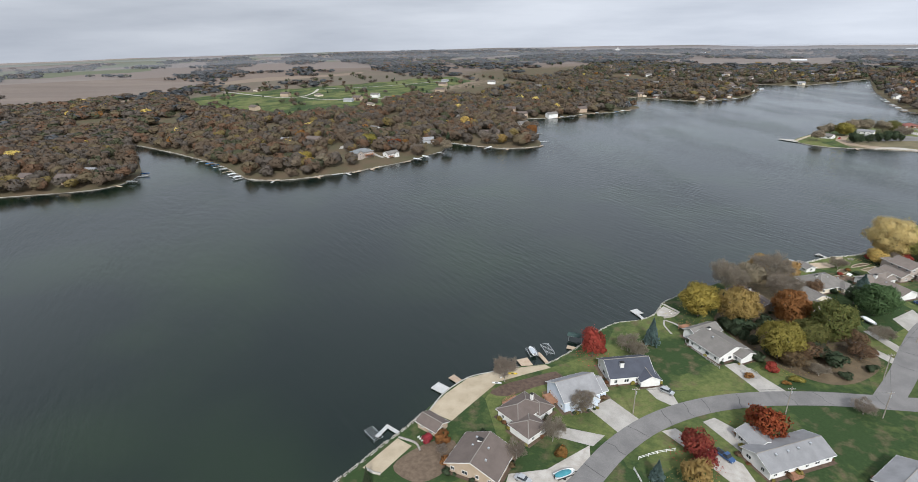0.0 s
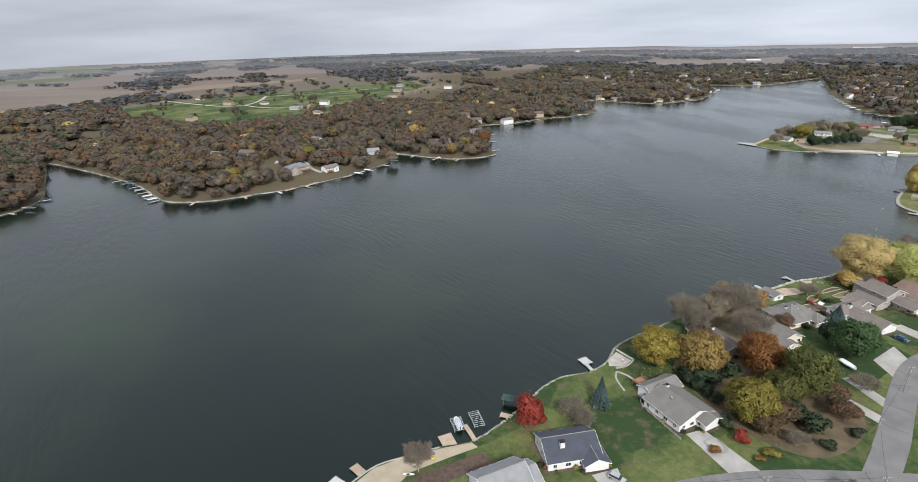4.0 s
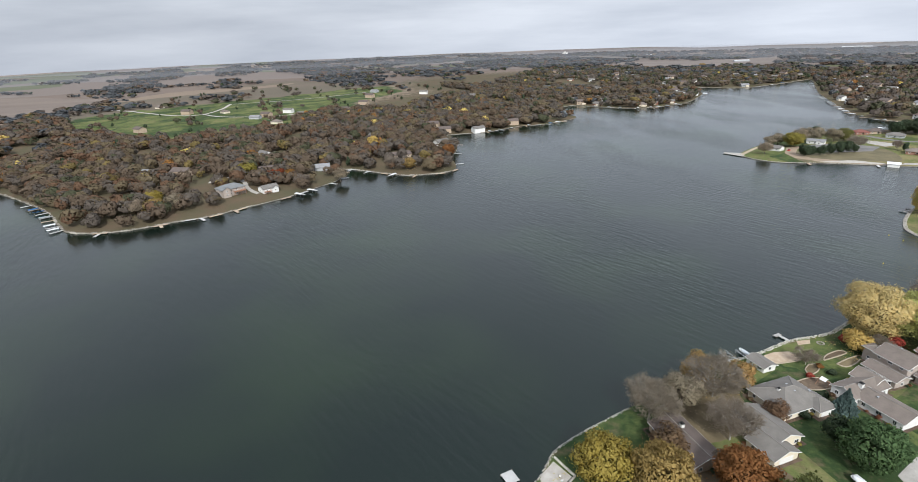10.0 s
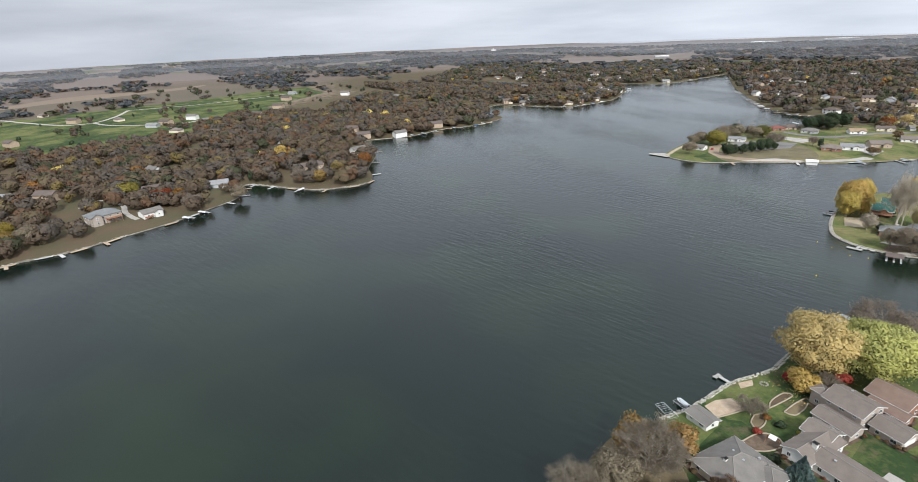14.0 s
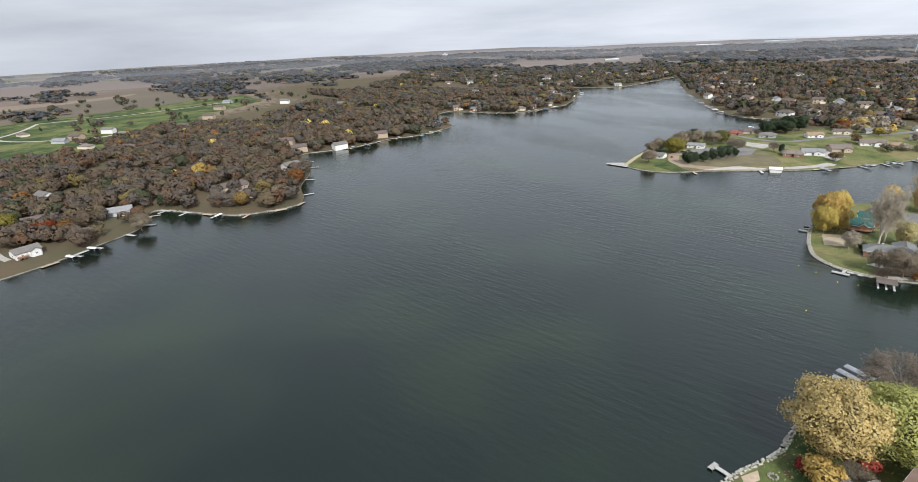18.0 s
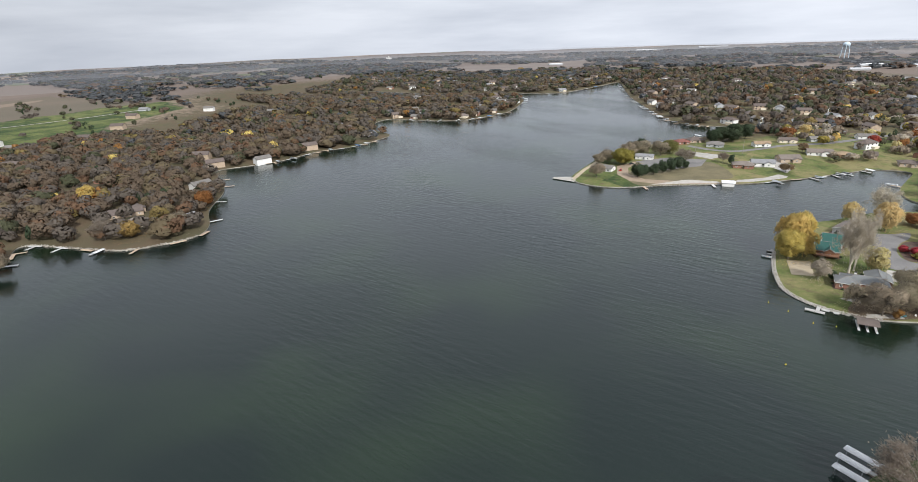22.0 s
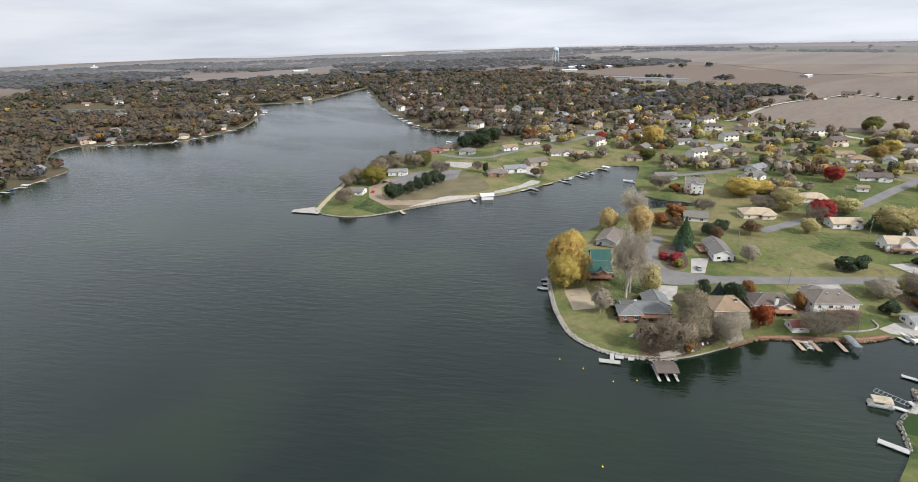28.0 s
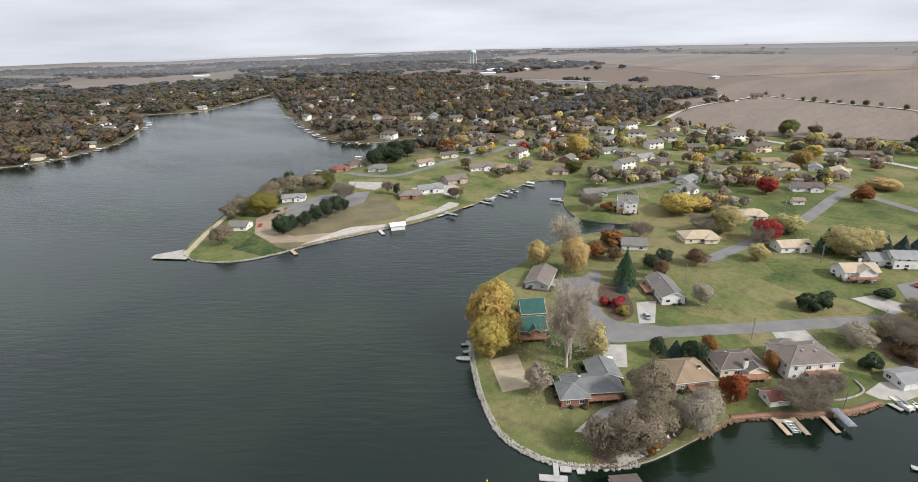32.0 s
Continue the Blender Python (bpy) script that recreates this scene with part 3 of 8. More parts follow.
n_l = len(LAKE)
wall_v = np.concatenate([np.c_[LAKE, np.full(n_l, 0.66)], np.c_[LAKE, np.full(n_l, -1.6)]])
ring = np.arange(n_l)
tagged(new("lake_bank", poly_mesh("lake_bank", wall_v, np.c_[ring, (ring + 1) % n_l, (ring + 1) % n_l + n_l, ring + n_l], M_BANK)),
       "low stone and concrete bank round the lake", "bank", kind="structure")


def patch(name, outline, material, dz=0.07, step=5.0, label="", category="pavement", curved=0.0, kind="structure", parent=None):
    """A thin sheet that lies on the ground inside an outline."""
    if curved:
        o = curve_through(outline, curved, True)
    else:
        q = np.array(outline, float)
        o = np.concatenate([np.linspace(u, w, max(1, int(np.hypot(*(w - u)) / step)), endpoint=False) for u, w in zip(q, np.roll(q, -1, 0))])
    lo, hi = o.min(0), o.max(0)
    gx, gy = np.meshgrid(np.arange(lo[0], hi[0], step), np.arange(lo[1], hi[1], step))
    k = in_poly(o, gx.ravel(), gy.ravel())
    pts = [tuple(p) for p in o] + list(zip(gx.ravel()[k] + 0.01, gy.ravel()[k] + 0.013))
    vs, _, fs, *_ = delaunay_2d_cdt([Vector(p) for p in pts], [(i, (i + 1) % len(o)) for i in range(len(o))], [], 1, 1e-4)
    v, f = np.array([tuple(q) for q in vs]), np.array([tuple(q) for q in fs])
    z = np.array([gnd(*q) for q in v]) + dz
    ob = new(name, poly_mesh(name, np.c_[v, z], f, material))
    return tagged(ob, label, category, kind=kind)


def ribbon(name, line, width, material, dz=0.09, label="", category="road", step=4.0, kind="structure"):
    """A strip of pavement along a line."""
    c = curve_through(line, step)
    t = np.gradient(c, axis=0)
    t /= np.linalg.norm(t, axis=1)[:, None]
    nrm = np.c_[-t[:, 1], t[:, 0]]
    cols = [c + nrm * width * u for u in (-0.5, -0.17, 0.17, 0.5)]
    v = np.concatenate(cols)
    z = np.array([gnd(*q) for q in v]) + dz
    n = len(c)
    i = np.arange(n - 1)
    f = np.concatenate([np.c_[i + k * n, i + 1 + k * n, i + 1 + (k + 1) * n, i + (k + 1) * n] for k in range(3)])[:, ::-1]
    return tagged(new(name, poly_mesh(name, np.c_[v, z], f, material, smooth=True)), label, category, kind=kind)


# ------------------------------------------------------------------ roads, drives, fields
ribbon("road", [(-95, -130), (-60, -20), (-36, 62), (-28, 95), (-21, 116), (-16, 133), (-8, 149), (4, 163), (19, 174), (37, 183), (54, 189), (72, 195), (100, 205), (150, 220), (240, 250), (330, 300), (400, 390)], 7.2, M_ASPHALT,
       label="worn grey asphalt lane with dark sealed cracks")
ribbon("road", [(55, 189), (63, 209), (70, 230), (79, 252), (92, 268), (114, 288), (150, 315), (200, 335), (270, 340), (330, 300)], 7.6, M_ASPHALT, 0.11, "worn grey asphalt side street")
ribbon("road", [(192, 496), (205, 489), (219, 482), (239, 472), (259, 463), (278, 454), (300, 443), (340, 420), (400, 390)], 6.8, M_ASPHALT, 0.10, "pale asphalt lane above the cove")
patch("road", [(200, 543), (196, 528), (190, 514), (185, 502), (185, 494), (192, 489.5), (205, 485), (213, 486), (206, 495), (200.5, 499.5), (197.5, 505), (200.6, 515), (208.6, 525.4), (217, 532), (223, 541), (212, 540)], M_ASPHALT, 0.125, 3.0,
      "pale asphalt turning place at the lane end", "road", 2.5)
ribbon("road", [(270, 521), (300, 524), (348, 528), (401, 541), (434, 550), (433, 566), (432, 600), (425, 620), (391, 628), (339, 628), (300, 640)], 6.8, M_ASPHALT, 0.10, "pale asphalt street through the houses")
ribbon("road", [(434, 552), (427, 528), (421, 505), (412, 450), (400, 400)], 6.8, M_ASPHALT, 0.12, "pale asphalt street")
ribbon("road", [(180, 790), (192, 768), (209, 755), (235, 760), (262, 770), (300, 775), (345, 794), (394, 816), (507, 875), (640, 960)], 6.6, M_ASPHALT, 0.10, "pale street along the far point")
ribbon("road", [(519, 798), (536, 742), (538, 654), (534, 600), (520, 500)], 6.0, M_GRAVEL, 0.12, "pale gravel lane beside the fields")
ribbon("road", [(519, 790), (560, 812), (603, 836), (660, 862), (717, 873), (786, 876), (830, 878), (824, 815), (828, 755), (832, 693), (800, 660), (776, 638), (740, 600)], 5.5, M_GRAVEL, 0.7, "pale gravel farm track")

SLOPE_ROAD = "pale road over the green slopes"
ribbon("road", [(-1010, 760), (-904, 753), (-819, 735), (-741, 724), (-707, 745), (-730, 805), (-775, 870)], 5.5, M_GRAVEL, 0.3, SLOPE_ROAD, step=12.0)
ribbon("road", [(-553, 723), (-560, 760), (-548, 790), (-537, 806), (-500, 832), (-460, 850)], 5.0, M_GRAVEL, 0.3, SLOPE_ROAD, step=12.0)
ribbon("road", [(-707, 745), (-660, 730), (-610, 735), (-560, 760)], 4.5, M_GRAVEL, 0.3, SLOPE_ROAD, step=12.0)
ribbon("road", [(-775, 870), (-700, 930), (-640, 1010), (-600, 1100)], 4.5, M_GRAVEL, 0.3, SLOPE_ROAD, step=12.0)


def cracks(line, every, seed):
    """Dark sealed cracks across a lane."""
    c = curve_through(line, 1.0)
    rng = np.random.default_rng(seed)
    i = 6
    while i < len(c) - 3:
        t = (c[i + 1] - c[i - 1]) / np.linalg.norm(c[i + 1] - c[i - 1])
        n = np.array((-t[1], t[0]))
        k = rng.uniform(-0.5, 0.5)
        pts = [c[i] + n * 3.3 * u + t * (k * u * 3 + rng.uniform(-0.6, 0.6)) for u in (-1, -0.4, 0.2, 1)]
        ribbon("sealed_crack", pts, 0.15, M_TAR, 0.135, "dark sealed crack across the asphalt", "road mark", 1.2)
        i += int(every * rng.uniform(0.6, 1.4))


cracks([(-21, 116), (-16, 133), (-8, 149), (4, 163), (19, 174), (37, 183), (54, 189), (72, 195)], 13, 5)
cracks([(63, 209), (70, 230), (79, 252), (92, 268)], 11, 6)

DRIVE = "pale concrete driveway"
for outline, mt, label in (
    ([(-9, 161), (-1, 158.5), (-7, 170), (-13, 165)], M_CONCRETE, DRIVE),
    ([(9.4, 190.8), (14, 194.7), (29, 182), (22, 177)], M_CONCRETE, DRIVE),
    ([(48, 229), (50, 231.5), (66, 217), (64, 213)], M_CONCRETE, "narrow concrete driveway"),
    ([(56, 238), (59, 240), (69, 226), (67, 221)], M_CONCRETE, "narrow concrete driveway"),
    ([(68, 254), (77, 267), (80, 256), (73, 240)], M_CONCRETE, "wide concrete parking drive"),
    ([(80, 283), (84, 287), (99, 272), (95, 268)], M_CONCRETE, DRIVE),
    ([(95, 297), (99, 301), (113, 286), (109, 282)], M_CONCRETE, DRIVE),
    ([(5, 155.5), (8, 159), (21, 153), (27, 145), (22, 141)], M_CONCRETE, DRIVE),
    ([(-5.5, 146), (-2, 149), (7, 144.5), (16, 142), (20, 135), (14, 133), (5, 139.5)], M_GRAVEL, "pale gravel driveway strewn with red leaves"),
    ([(-22.5, 155), (-10.6, 147.5), (-17, 140), (-27.5, 147)], M_CONCRETE, "wide concrete driveway"),
    ([(-33, 135), (-20, 137), (-22, 131), (-35, 130)], M_CONCRETE, "curved concrete driveway"),
    ([(-39.8, 111), (-31, 117), (-23, 131), (-20, 121), (-27, 108), (-39, 106)], M_GRAVEL, "pale gravel parking drive"),
    ([(214.4, 508.8), (221.9, 505.6), (209, 494), (203.8, 496.8)], M_CONCRETE, DRIVE),
    ([(240, 471), (251, 466), (246, 457), (235, 463)], M_CONCRETE, DRIVE),
    ([(183, 493), (190, 489), (181, 479), (174.5, 483)], M_CONCRETE, "square concrete parking pad"),
    ([(286, 468), (296, 465), (298, 455), (292, 449), (286, 453)], M_CONCRETE, "white concrete driveway below a house"),
    ([(312, 465), (325, 462), (303, 446), (294, 450)], M_ASPHALT, "dark asphalt parking lot"),
    ([(233, 435.5), (242, 436), (254, 430), (247, 427), (239, 428), (234, 432)], M_CONCRETE, "concrete terrace beside the cove"),
    ([(117, 723), (145, 734), (177, 724), (165, 701), (131, 689), (114, 698)], M_ASPHALT, "grey worn parking lot on the point"),
    ([(173, 760), (198, 738), (181, 726), (165, 748)], M_CONCRETE, "pale paved court on the point"),
    ([(98, 707), (93, 678), (99, 659), (121, 649), (162, 650), (168, 654), (140, 656), (112, 663), (102, 678), (106, 700), (122, 715), (115, 722)], M_DIRT, "bare soil track and shore lot"),
    ([(200, 546), (206, 541), (211, 533), (204, 529), (196, 540)], M_CONCRETE, "wide concrete drive at the lane end"),
):
    patch("driveway", outline, mt, 0.075, 3.0, label, "driveway")
patch("beach", [(-73.5, 124.5), (-64, 123.5), (-59, 148), (-52, 156.5), (-45.5, 164), (-48, 165.3), (-54.5, 160.4), (-63.8, 152.4), (-69.6, 145.6), (-72.4, 135)], M_SAND, 0.06, 3.0, "flat tan sand beach behind the seawall", "beach")
patch("beach", [(-77.5, 96), (-75.2, 110), (-69.5, 109), (-71.5, 95.5)], M_SAND, 0.06, 3.0, "small sand beach beside the seawall", "beach")
patch("sand_court", [(145, 506), (155, 504), (148.6, 486.5), (139.6, 489)], M_SAND, 0.06, 3.0, "rectangular sand volleyball court in the lawn", "court")
patch("beach", [(57, 664), (57.5, 673), (67, 697), (84, 732), (87, 730), (71, 697), (62, 674)], M_SAND, 0.06, 3.0, "narrow tan sand beach", "beach")
patch("dry_grass", [(99.0, 688.4), (100.4, 652.2), (109.9, 646.1), (123.7, 648.4), (139.5, 659.8), (156.5, 661.9), (177.3, 665.1), (181.3, 693.7), (175.5, 715.1), (155.8, 707.3), (135.5, 692.4), (118.5, 683.7)], M_DRYGRASS, 0.04, 5.0, "brown dry grass slope on the far point", "grass", 4.0)
patch("shore_lot", [(112, 648.5), (128, 650.5), (150, 652), (164, 652), (163, 656), (145, 661), (139, 660), (125, 654)], M_GRAVEL, 0.09, 4.0, "pale gravel shore lot behind the seawall", "lot")
patch("shore_lot", [(173, 653), (188, 655), (205, 660.5), (216, 665), (219, 669), (214, 674), (201.7, 666), (178.5, 659)], M_CONCRETE, 0.09, 4.0, "pale paved strip behind the seawall", "lot")
patch("terrace", [(204.4, 714.6), (233.7, 719.2), (235.2, 693.7), (221.6, 677.2), (217.4, 694.3), (205.0, 695.3)], M_CONCRETE, 0.09, 4.0, "pale paved terrace between houses", "terrace")
patch("beach", [(257, 426), (266, 423.5), (279, 425.5), (289, 432), (276, 429)], M_DIRT, 0.06, 3.0, "tan sand lot beside the cove", "beach")
for outline, label in (
    ([(556, 808), (600, 832), (660, 858), (720, 869), (786, 871), (828, 873), (818, 815), (822, 755), (826, 690), (776, 640), (700, 560), (640, 590), (605, 640), (565, 674), (552, 700), (548, 760)], "wide tan harvested field"),
    ([(680, 960), (809, 960), (968, 1028), (1130, 1057), (1482, 969), (1100, 700), (900, 590), (800, 610), (790, 640), (838, 690), (834, 755), (830, 815), (842, 884), (786, 882), (715, 880), (655, 868)], "wide tan harvested field"),
    ([(1311, 2498), (1838, 2461), (2091, 1235), (1517, 1000), (1117, 1150), (1267, 1651)], "broad pale harvested field"),
    ([(-1940, 817), (-1699, 980), (-1135, 932), (-1055, 747), (-989, 487), (-1093, 451)], "reddish harvested field"),
    ([(-281, 2149), (289, 2579), (293, 2133), (-120, 1928)], "tan harvested field"),
    ([(-1173, 2125), (-1020, 2547), (-898, 2323), (-1033, 1929)], "golden harvested field"),
):
    patch("field", outline, M_FIELD, 0.35 + 0.00012 * abs(outline[0][0]), 26.0, label, "field")

for outline, mt, label in (
    ([(-59, 141), (-57, 147), (-50, 155), (-43, 162.5), (-39, 160), (-47, 150), (-53, 142)], M_MULCH, "brown mulched slope behind the beach"),
    ([(-70, 100), (-66, 112), (-59, 116), (-55, 108), (-60, 98)], M_MULCH, "brown garden bed with dry plants"),
    ([(12, 212), (20, 201), (38, 193), (50, 199), (58, 216), (50, 238), (32, 250), (12, 240), (4, 226)], M_LITTER, "ground under the trees covered in brown leaves"),
    ([(12, 258), (22, 250), (34, 262), (32, 280), (18, 288), (10, 274)], M_LITTER, "ground under bare trees covered in brown leaves"),
    ([(145, 452), (158, 448), (178, 452), (184, 460), (176, 470), (164, 464), (152, 462)], M_LITTER, "leaf-covered ground under the oaks"),
    ([(198, 503), (203, 517), (213, 528), (220, 524), (212, 508), (205, 502)], M_MULCH, "mulched garden beds at the lane end"),
    ([(256, 436), (268, 430), (284, 434), (294, 442), (282, 452), (264, 452)], M_LITTER, "brown slope under bare trees beside the cove"),
):
    patch("planting_bed", outline, mt, 0.05, 3.0, label, "planting bed", 2.5)


def haze_ring(far, dense):
    """A low glowing, see-through band round the whole place: haze painted over farther land."""
    m, n, l, p = node_mat("painted_haze")
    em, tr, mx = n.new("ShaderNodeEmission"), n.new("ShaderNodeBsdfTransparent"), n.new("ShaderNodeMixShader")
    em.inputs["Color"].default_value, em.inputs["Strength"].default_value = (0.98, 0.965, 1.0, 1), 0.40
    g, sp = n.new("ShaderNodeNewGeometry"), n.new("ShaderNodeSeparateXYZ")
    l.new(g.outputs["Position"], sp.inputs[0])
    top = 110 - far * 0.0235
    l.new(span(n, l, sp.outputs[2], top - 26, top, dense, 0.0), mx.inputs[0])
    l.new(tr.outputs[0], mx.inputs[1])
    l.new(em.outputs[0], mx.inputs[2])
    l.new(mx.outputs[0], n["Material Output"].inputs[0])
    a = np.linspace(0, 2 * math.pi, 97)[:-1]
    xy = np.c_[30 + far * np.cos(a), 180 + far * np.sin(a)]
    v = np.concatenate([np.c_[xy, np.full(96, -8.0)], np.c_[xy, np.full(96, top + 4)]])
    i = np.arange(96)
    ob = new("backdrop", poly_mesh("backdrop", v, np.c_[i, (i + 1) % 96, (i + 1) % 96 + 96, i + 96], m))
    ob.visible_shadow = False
    return tagged(ob, "glowing see-through haze band over the far land", "backdrop", kind="structure")


# three glowing haze rings, each denser than the one before it
haze_ring(1800, 0.16)
haze_ring(2350, 0.28)
haze_ring(3200, 0.60)

for line, w in (([(467, 1351), (570, 1363), (578, 1205), (546, 1084), (524, 1021), (482, 982)], 6.5), ([(760, 1180), (650, 1053), (524, 897)], 7.0), ([(454, 1215), (455, 1069), (445, 976), (400, 900)], 6.5)):
    ribbon("road", line, w, M_GRAVEL, 0.16, "pale winding street among far houses", step=10.0)
patch("planting_bed", [(203, 401), (213, 398), (224, 405), (236, 406), (246, 411), (240, 402), (226, 396), (208, 393)], M_LITTER, 0.05, 3.0, "brown leaf-covered yard above the cove", "planting bed", 2.5)


# ------------------------------------------------------------------ trees
def leaf_quads(pts, size, rng, up=0.35, out=None, loose=0.55):
    """A small leaf clump at each point: turned at random, or lying loosely along the crown's surface."""
    n = len(pts)
    if out is None:
        a = rng.normal(size=(n, 3))
        b = rng.normal(size=(n, 3))
        b[:, 2] *= up
    else:
        nn = out + rng.normal(size=(n, 3)) * loose
        nn /= np.linalg.norm(nn, axis=1)[:, None] + 1e-9
        a = np.cross(nn, rng.normal(size=(n, 3)))
        b = np.cross(nn, a)
    a /= np.linalg.norm(a, axis=1)[:, None] + 1e-9
    b -= (a * b).sum(1)[:, None] * a
    b /= np.linalg.norm(b, axis=1)[:, None] + 1e-9
    s = size * rng.uniform(0.6, 1.35, (n, 1))
    v = np.stack([pts - a * s - b * s * 0.8, pts + a * s - b * s, pts + a * s * 0.9 + b * s, pts - a * s + b * s * 0.9], 1).reshape(-1, 3)
    return v, np.arange(4 * n).reshape(-1, 4)


def crown_points(rng, n, lobes=13, low=0.30, spread=0.62, shell=0.45):
    """Points in the outer parts of many overlapping lobes, and the way out of each lobe: a crown of radius 1 between the heights low and 1."""
    mid, half = (low + 1) / 2, (1 - low) / 2
    c = rng.normal(size=(lobes, 3))
    c /= np.linalg.norm(c, axis=1)[:, None]
    c *= rng.uniform(0.35, 1.0, (lobes, 1)) ** 0.6 * spread
    r = rng.uniform(0.28, 0.50, lobes) * (14 / lobes) ** 0.27
    m = n * 6
    k = rng.integers(0, lobes, m)
    d = rng.normal(size=(m, 3))
    d /= np.linalg.norm(d, axis=1)[:, None]
    p = c[k] + d * (r[k] * (1 - shell * rng.uniform(0, 1, m) ** 1.6))[:, None]
    # what lies deep inside another lobe, or under the crown, is not seen
    deep = (np.linalg.norm(p[:, None] - c[None], axis=2) / r[None] < 0.90 - 0.5 * shell).any(1)
    p[:, 2] = mid + p[:, 2] * half
    keep = np.flatnonzero((p[:, 2] > low * 0.7) & ~deep & ((d[:, 2] > -0.55) | (rng.uniform(size=m) < 0.25)))[:n]
    return p[keep], d[keep]


def limbs(rng, trunk_top, count, r0, reach=0.7, rise=0.42, depth=0, slim=0.5):
    """Rods of a branching tree of height 1 and radius 1: (a, b, radius at a, radius at b)."""
    out = [((0, 0, 0), (0, 0, trunk_top * 0.55), r0, r0 * 0.8), ((0, 0, trunk_top * 0.55), (0.02, 0.01, trunk_top * 1.1), r0 * 0.8, r0 * 0.4)]

    def grow(a, way, length, r, level):
        b = a + way * length
        out.append((tuple(a), tuple(b), r, r * 0.62))
        if level:
            for _ in range(3 if level > 1 else 4):
                w = way + Vector(rng.normal(size=3)) * 0.55
                w.z = abs(w.z) * 0.55 + 0.12
                grow(a + (b - a) * rng.uniform(0.45, 1.0), w.normalized(), length * rng.uniform(0.5, 0.72), r * slim, level - 1)

    for i in range(count):
        a = 2 * math.pi * (i + rng.uniform(-0.3, 0.3)) / count
        w = Vector((math.cos(a) * reach, math.sin(a) * reach, rise * rng.uniform(0.7, 1.4))).normalized()
        grow(Vector((0, 0, trunk_top * rng.uniform(0.5, 1.0))), w, rng.uniform(0.42, 0.6), r0 * 0.5, depth)
    return out


def rods_mesh(name, rods, material, sides=4):
    v, f = [], []
    for a, b, r1, r2 in rods:
        a, b = Vector(a), Vector(b)
        q = (b - a).to_track_quat("Z", "Y")
        base = len(v)
        for c, r in ((a, r1), (b, r2)):
            for k in range(sides):
                t = 2 * math.pi * k / sides
                v.append(tuple(c + q @ Vector((math.cos(t) * r, math.sin(t) * r, 0))))
        f += [(base + k, base + (k + 1) % sides, base + sides + (k + 1) % sides, base + sides + k) for k in range(sides)]
    return poly_mesh(name, v, f, material, smooth=True)


def crown_leaves(rng, n, lobes, low, spread, shell, size, loose, stray=0.0):
    """Leaves of a crown; some of them stray out of its lobes and make the outline uneven."""
    p, d = crown_points(rng, n, lobes, low, spread, shell)
    if stray:
        far = (rng.uniform(size=len(p)) < 0.3) * rng.uniform(0, stray, len(p))
        p = p + d * far[:, None] * (1, 1, 0.5)
    v, f = leaf_quads(p * (1, 1, 1.7), size, rng, 0.35, d, loose)
    nrm = crown_normals(p, d, low, rng)
    return v / (1, 1, 1.7), f, np.repeat(nrm, 4, 0)


def crown_normals(p, d, low, rng):
    """The way a crown's rounded surface faces at its leaves: that of the lobe and of the whole crown together."""
    o = (p - (0, 0, (low + 1) / 2)) * (1, 1, 1.7)
    o /= np.linalg.norm(o, axis=1)[:, None] + 1e-6
    q = 0.40 * d + 0.80 * o + (0, 0, 0.22) + rng.normal(size=p.shape) * 0.15
    q *= (1, 1, 1.7)
    return q / (np.linalg.norm(q, axis=1)[:, None] + 1e-9)


TREE_CACHE = {}


def twigs(rng, at, length, width):
    """Thin flat twigs that grow out and up from the given points."""
    n = len(at)
    way = rng.normal(size=(n, 3)) * 0.7 + at * (0.9, 0.9, 0.2) + (0, 0, 0.35)
    way /= np.linalg.norm(way, axis=1)[:, None]
    side = np.cross(way, rng.normal(size=(n, 3)))
    side *= width / np.linalg.norm(side, axis=1)[:, None]
    tip = at + way * length * rng.uniform(0.5, 1.3, (n, 1)) * (1, 1, 0.7)
    return np.stack([at - side, at + side, tip + side * 0.5, tip - side * 0.5], 1).reshape(-1, 3), np.arange(4 * n).reshape(-1, 4)


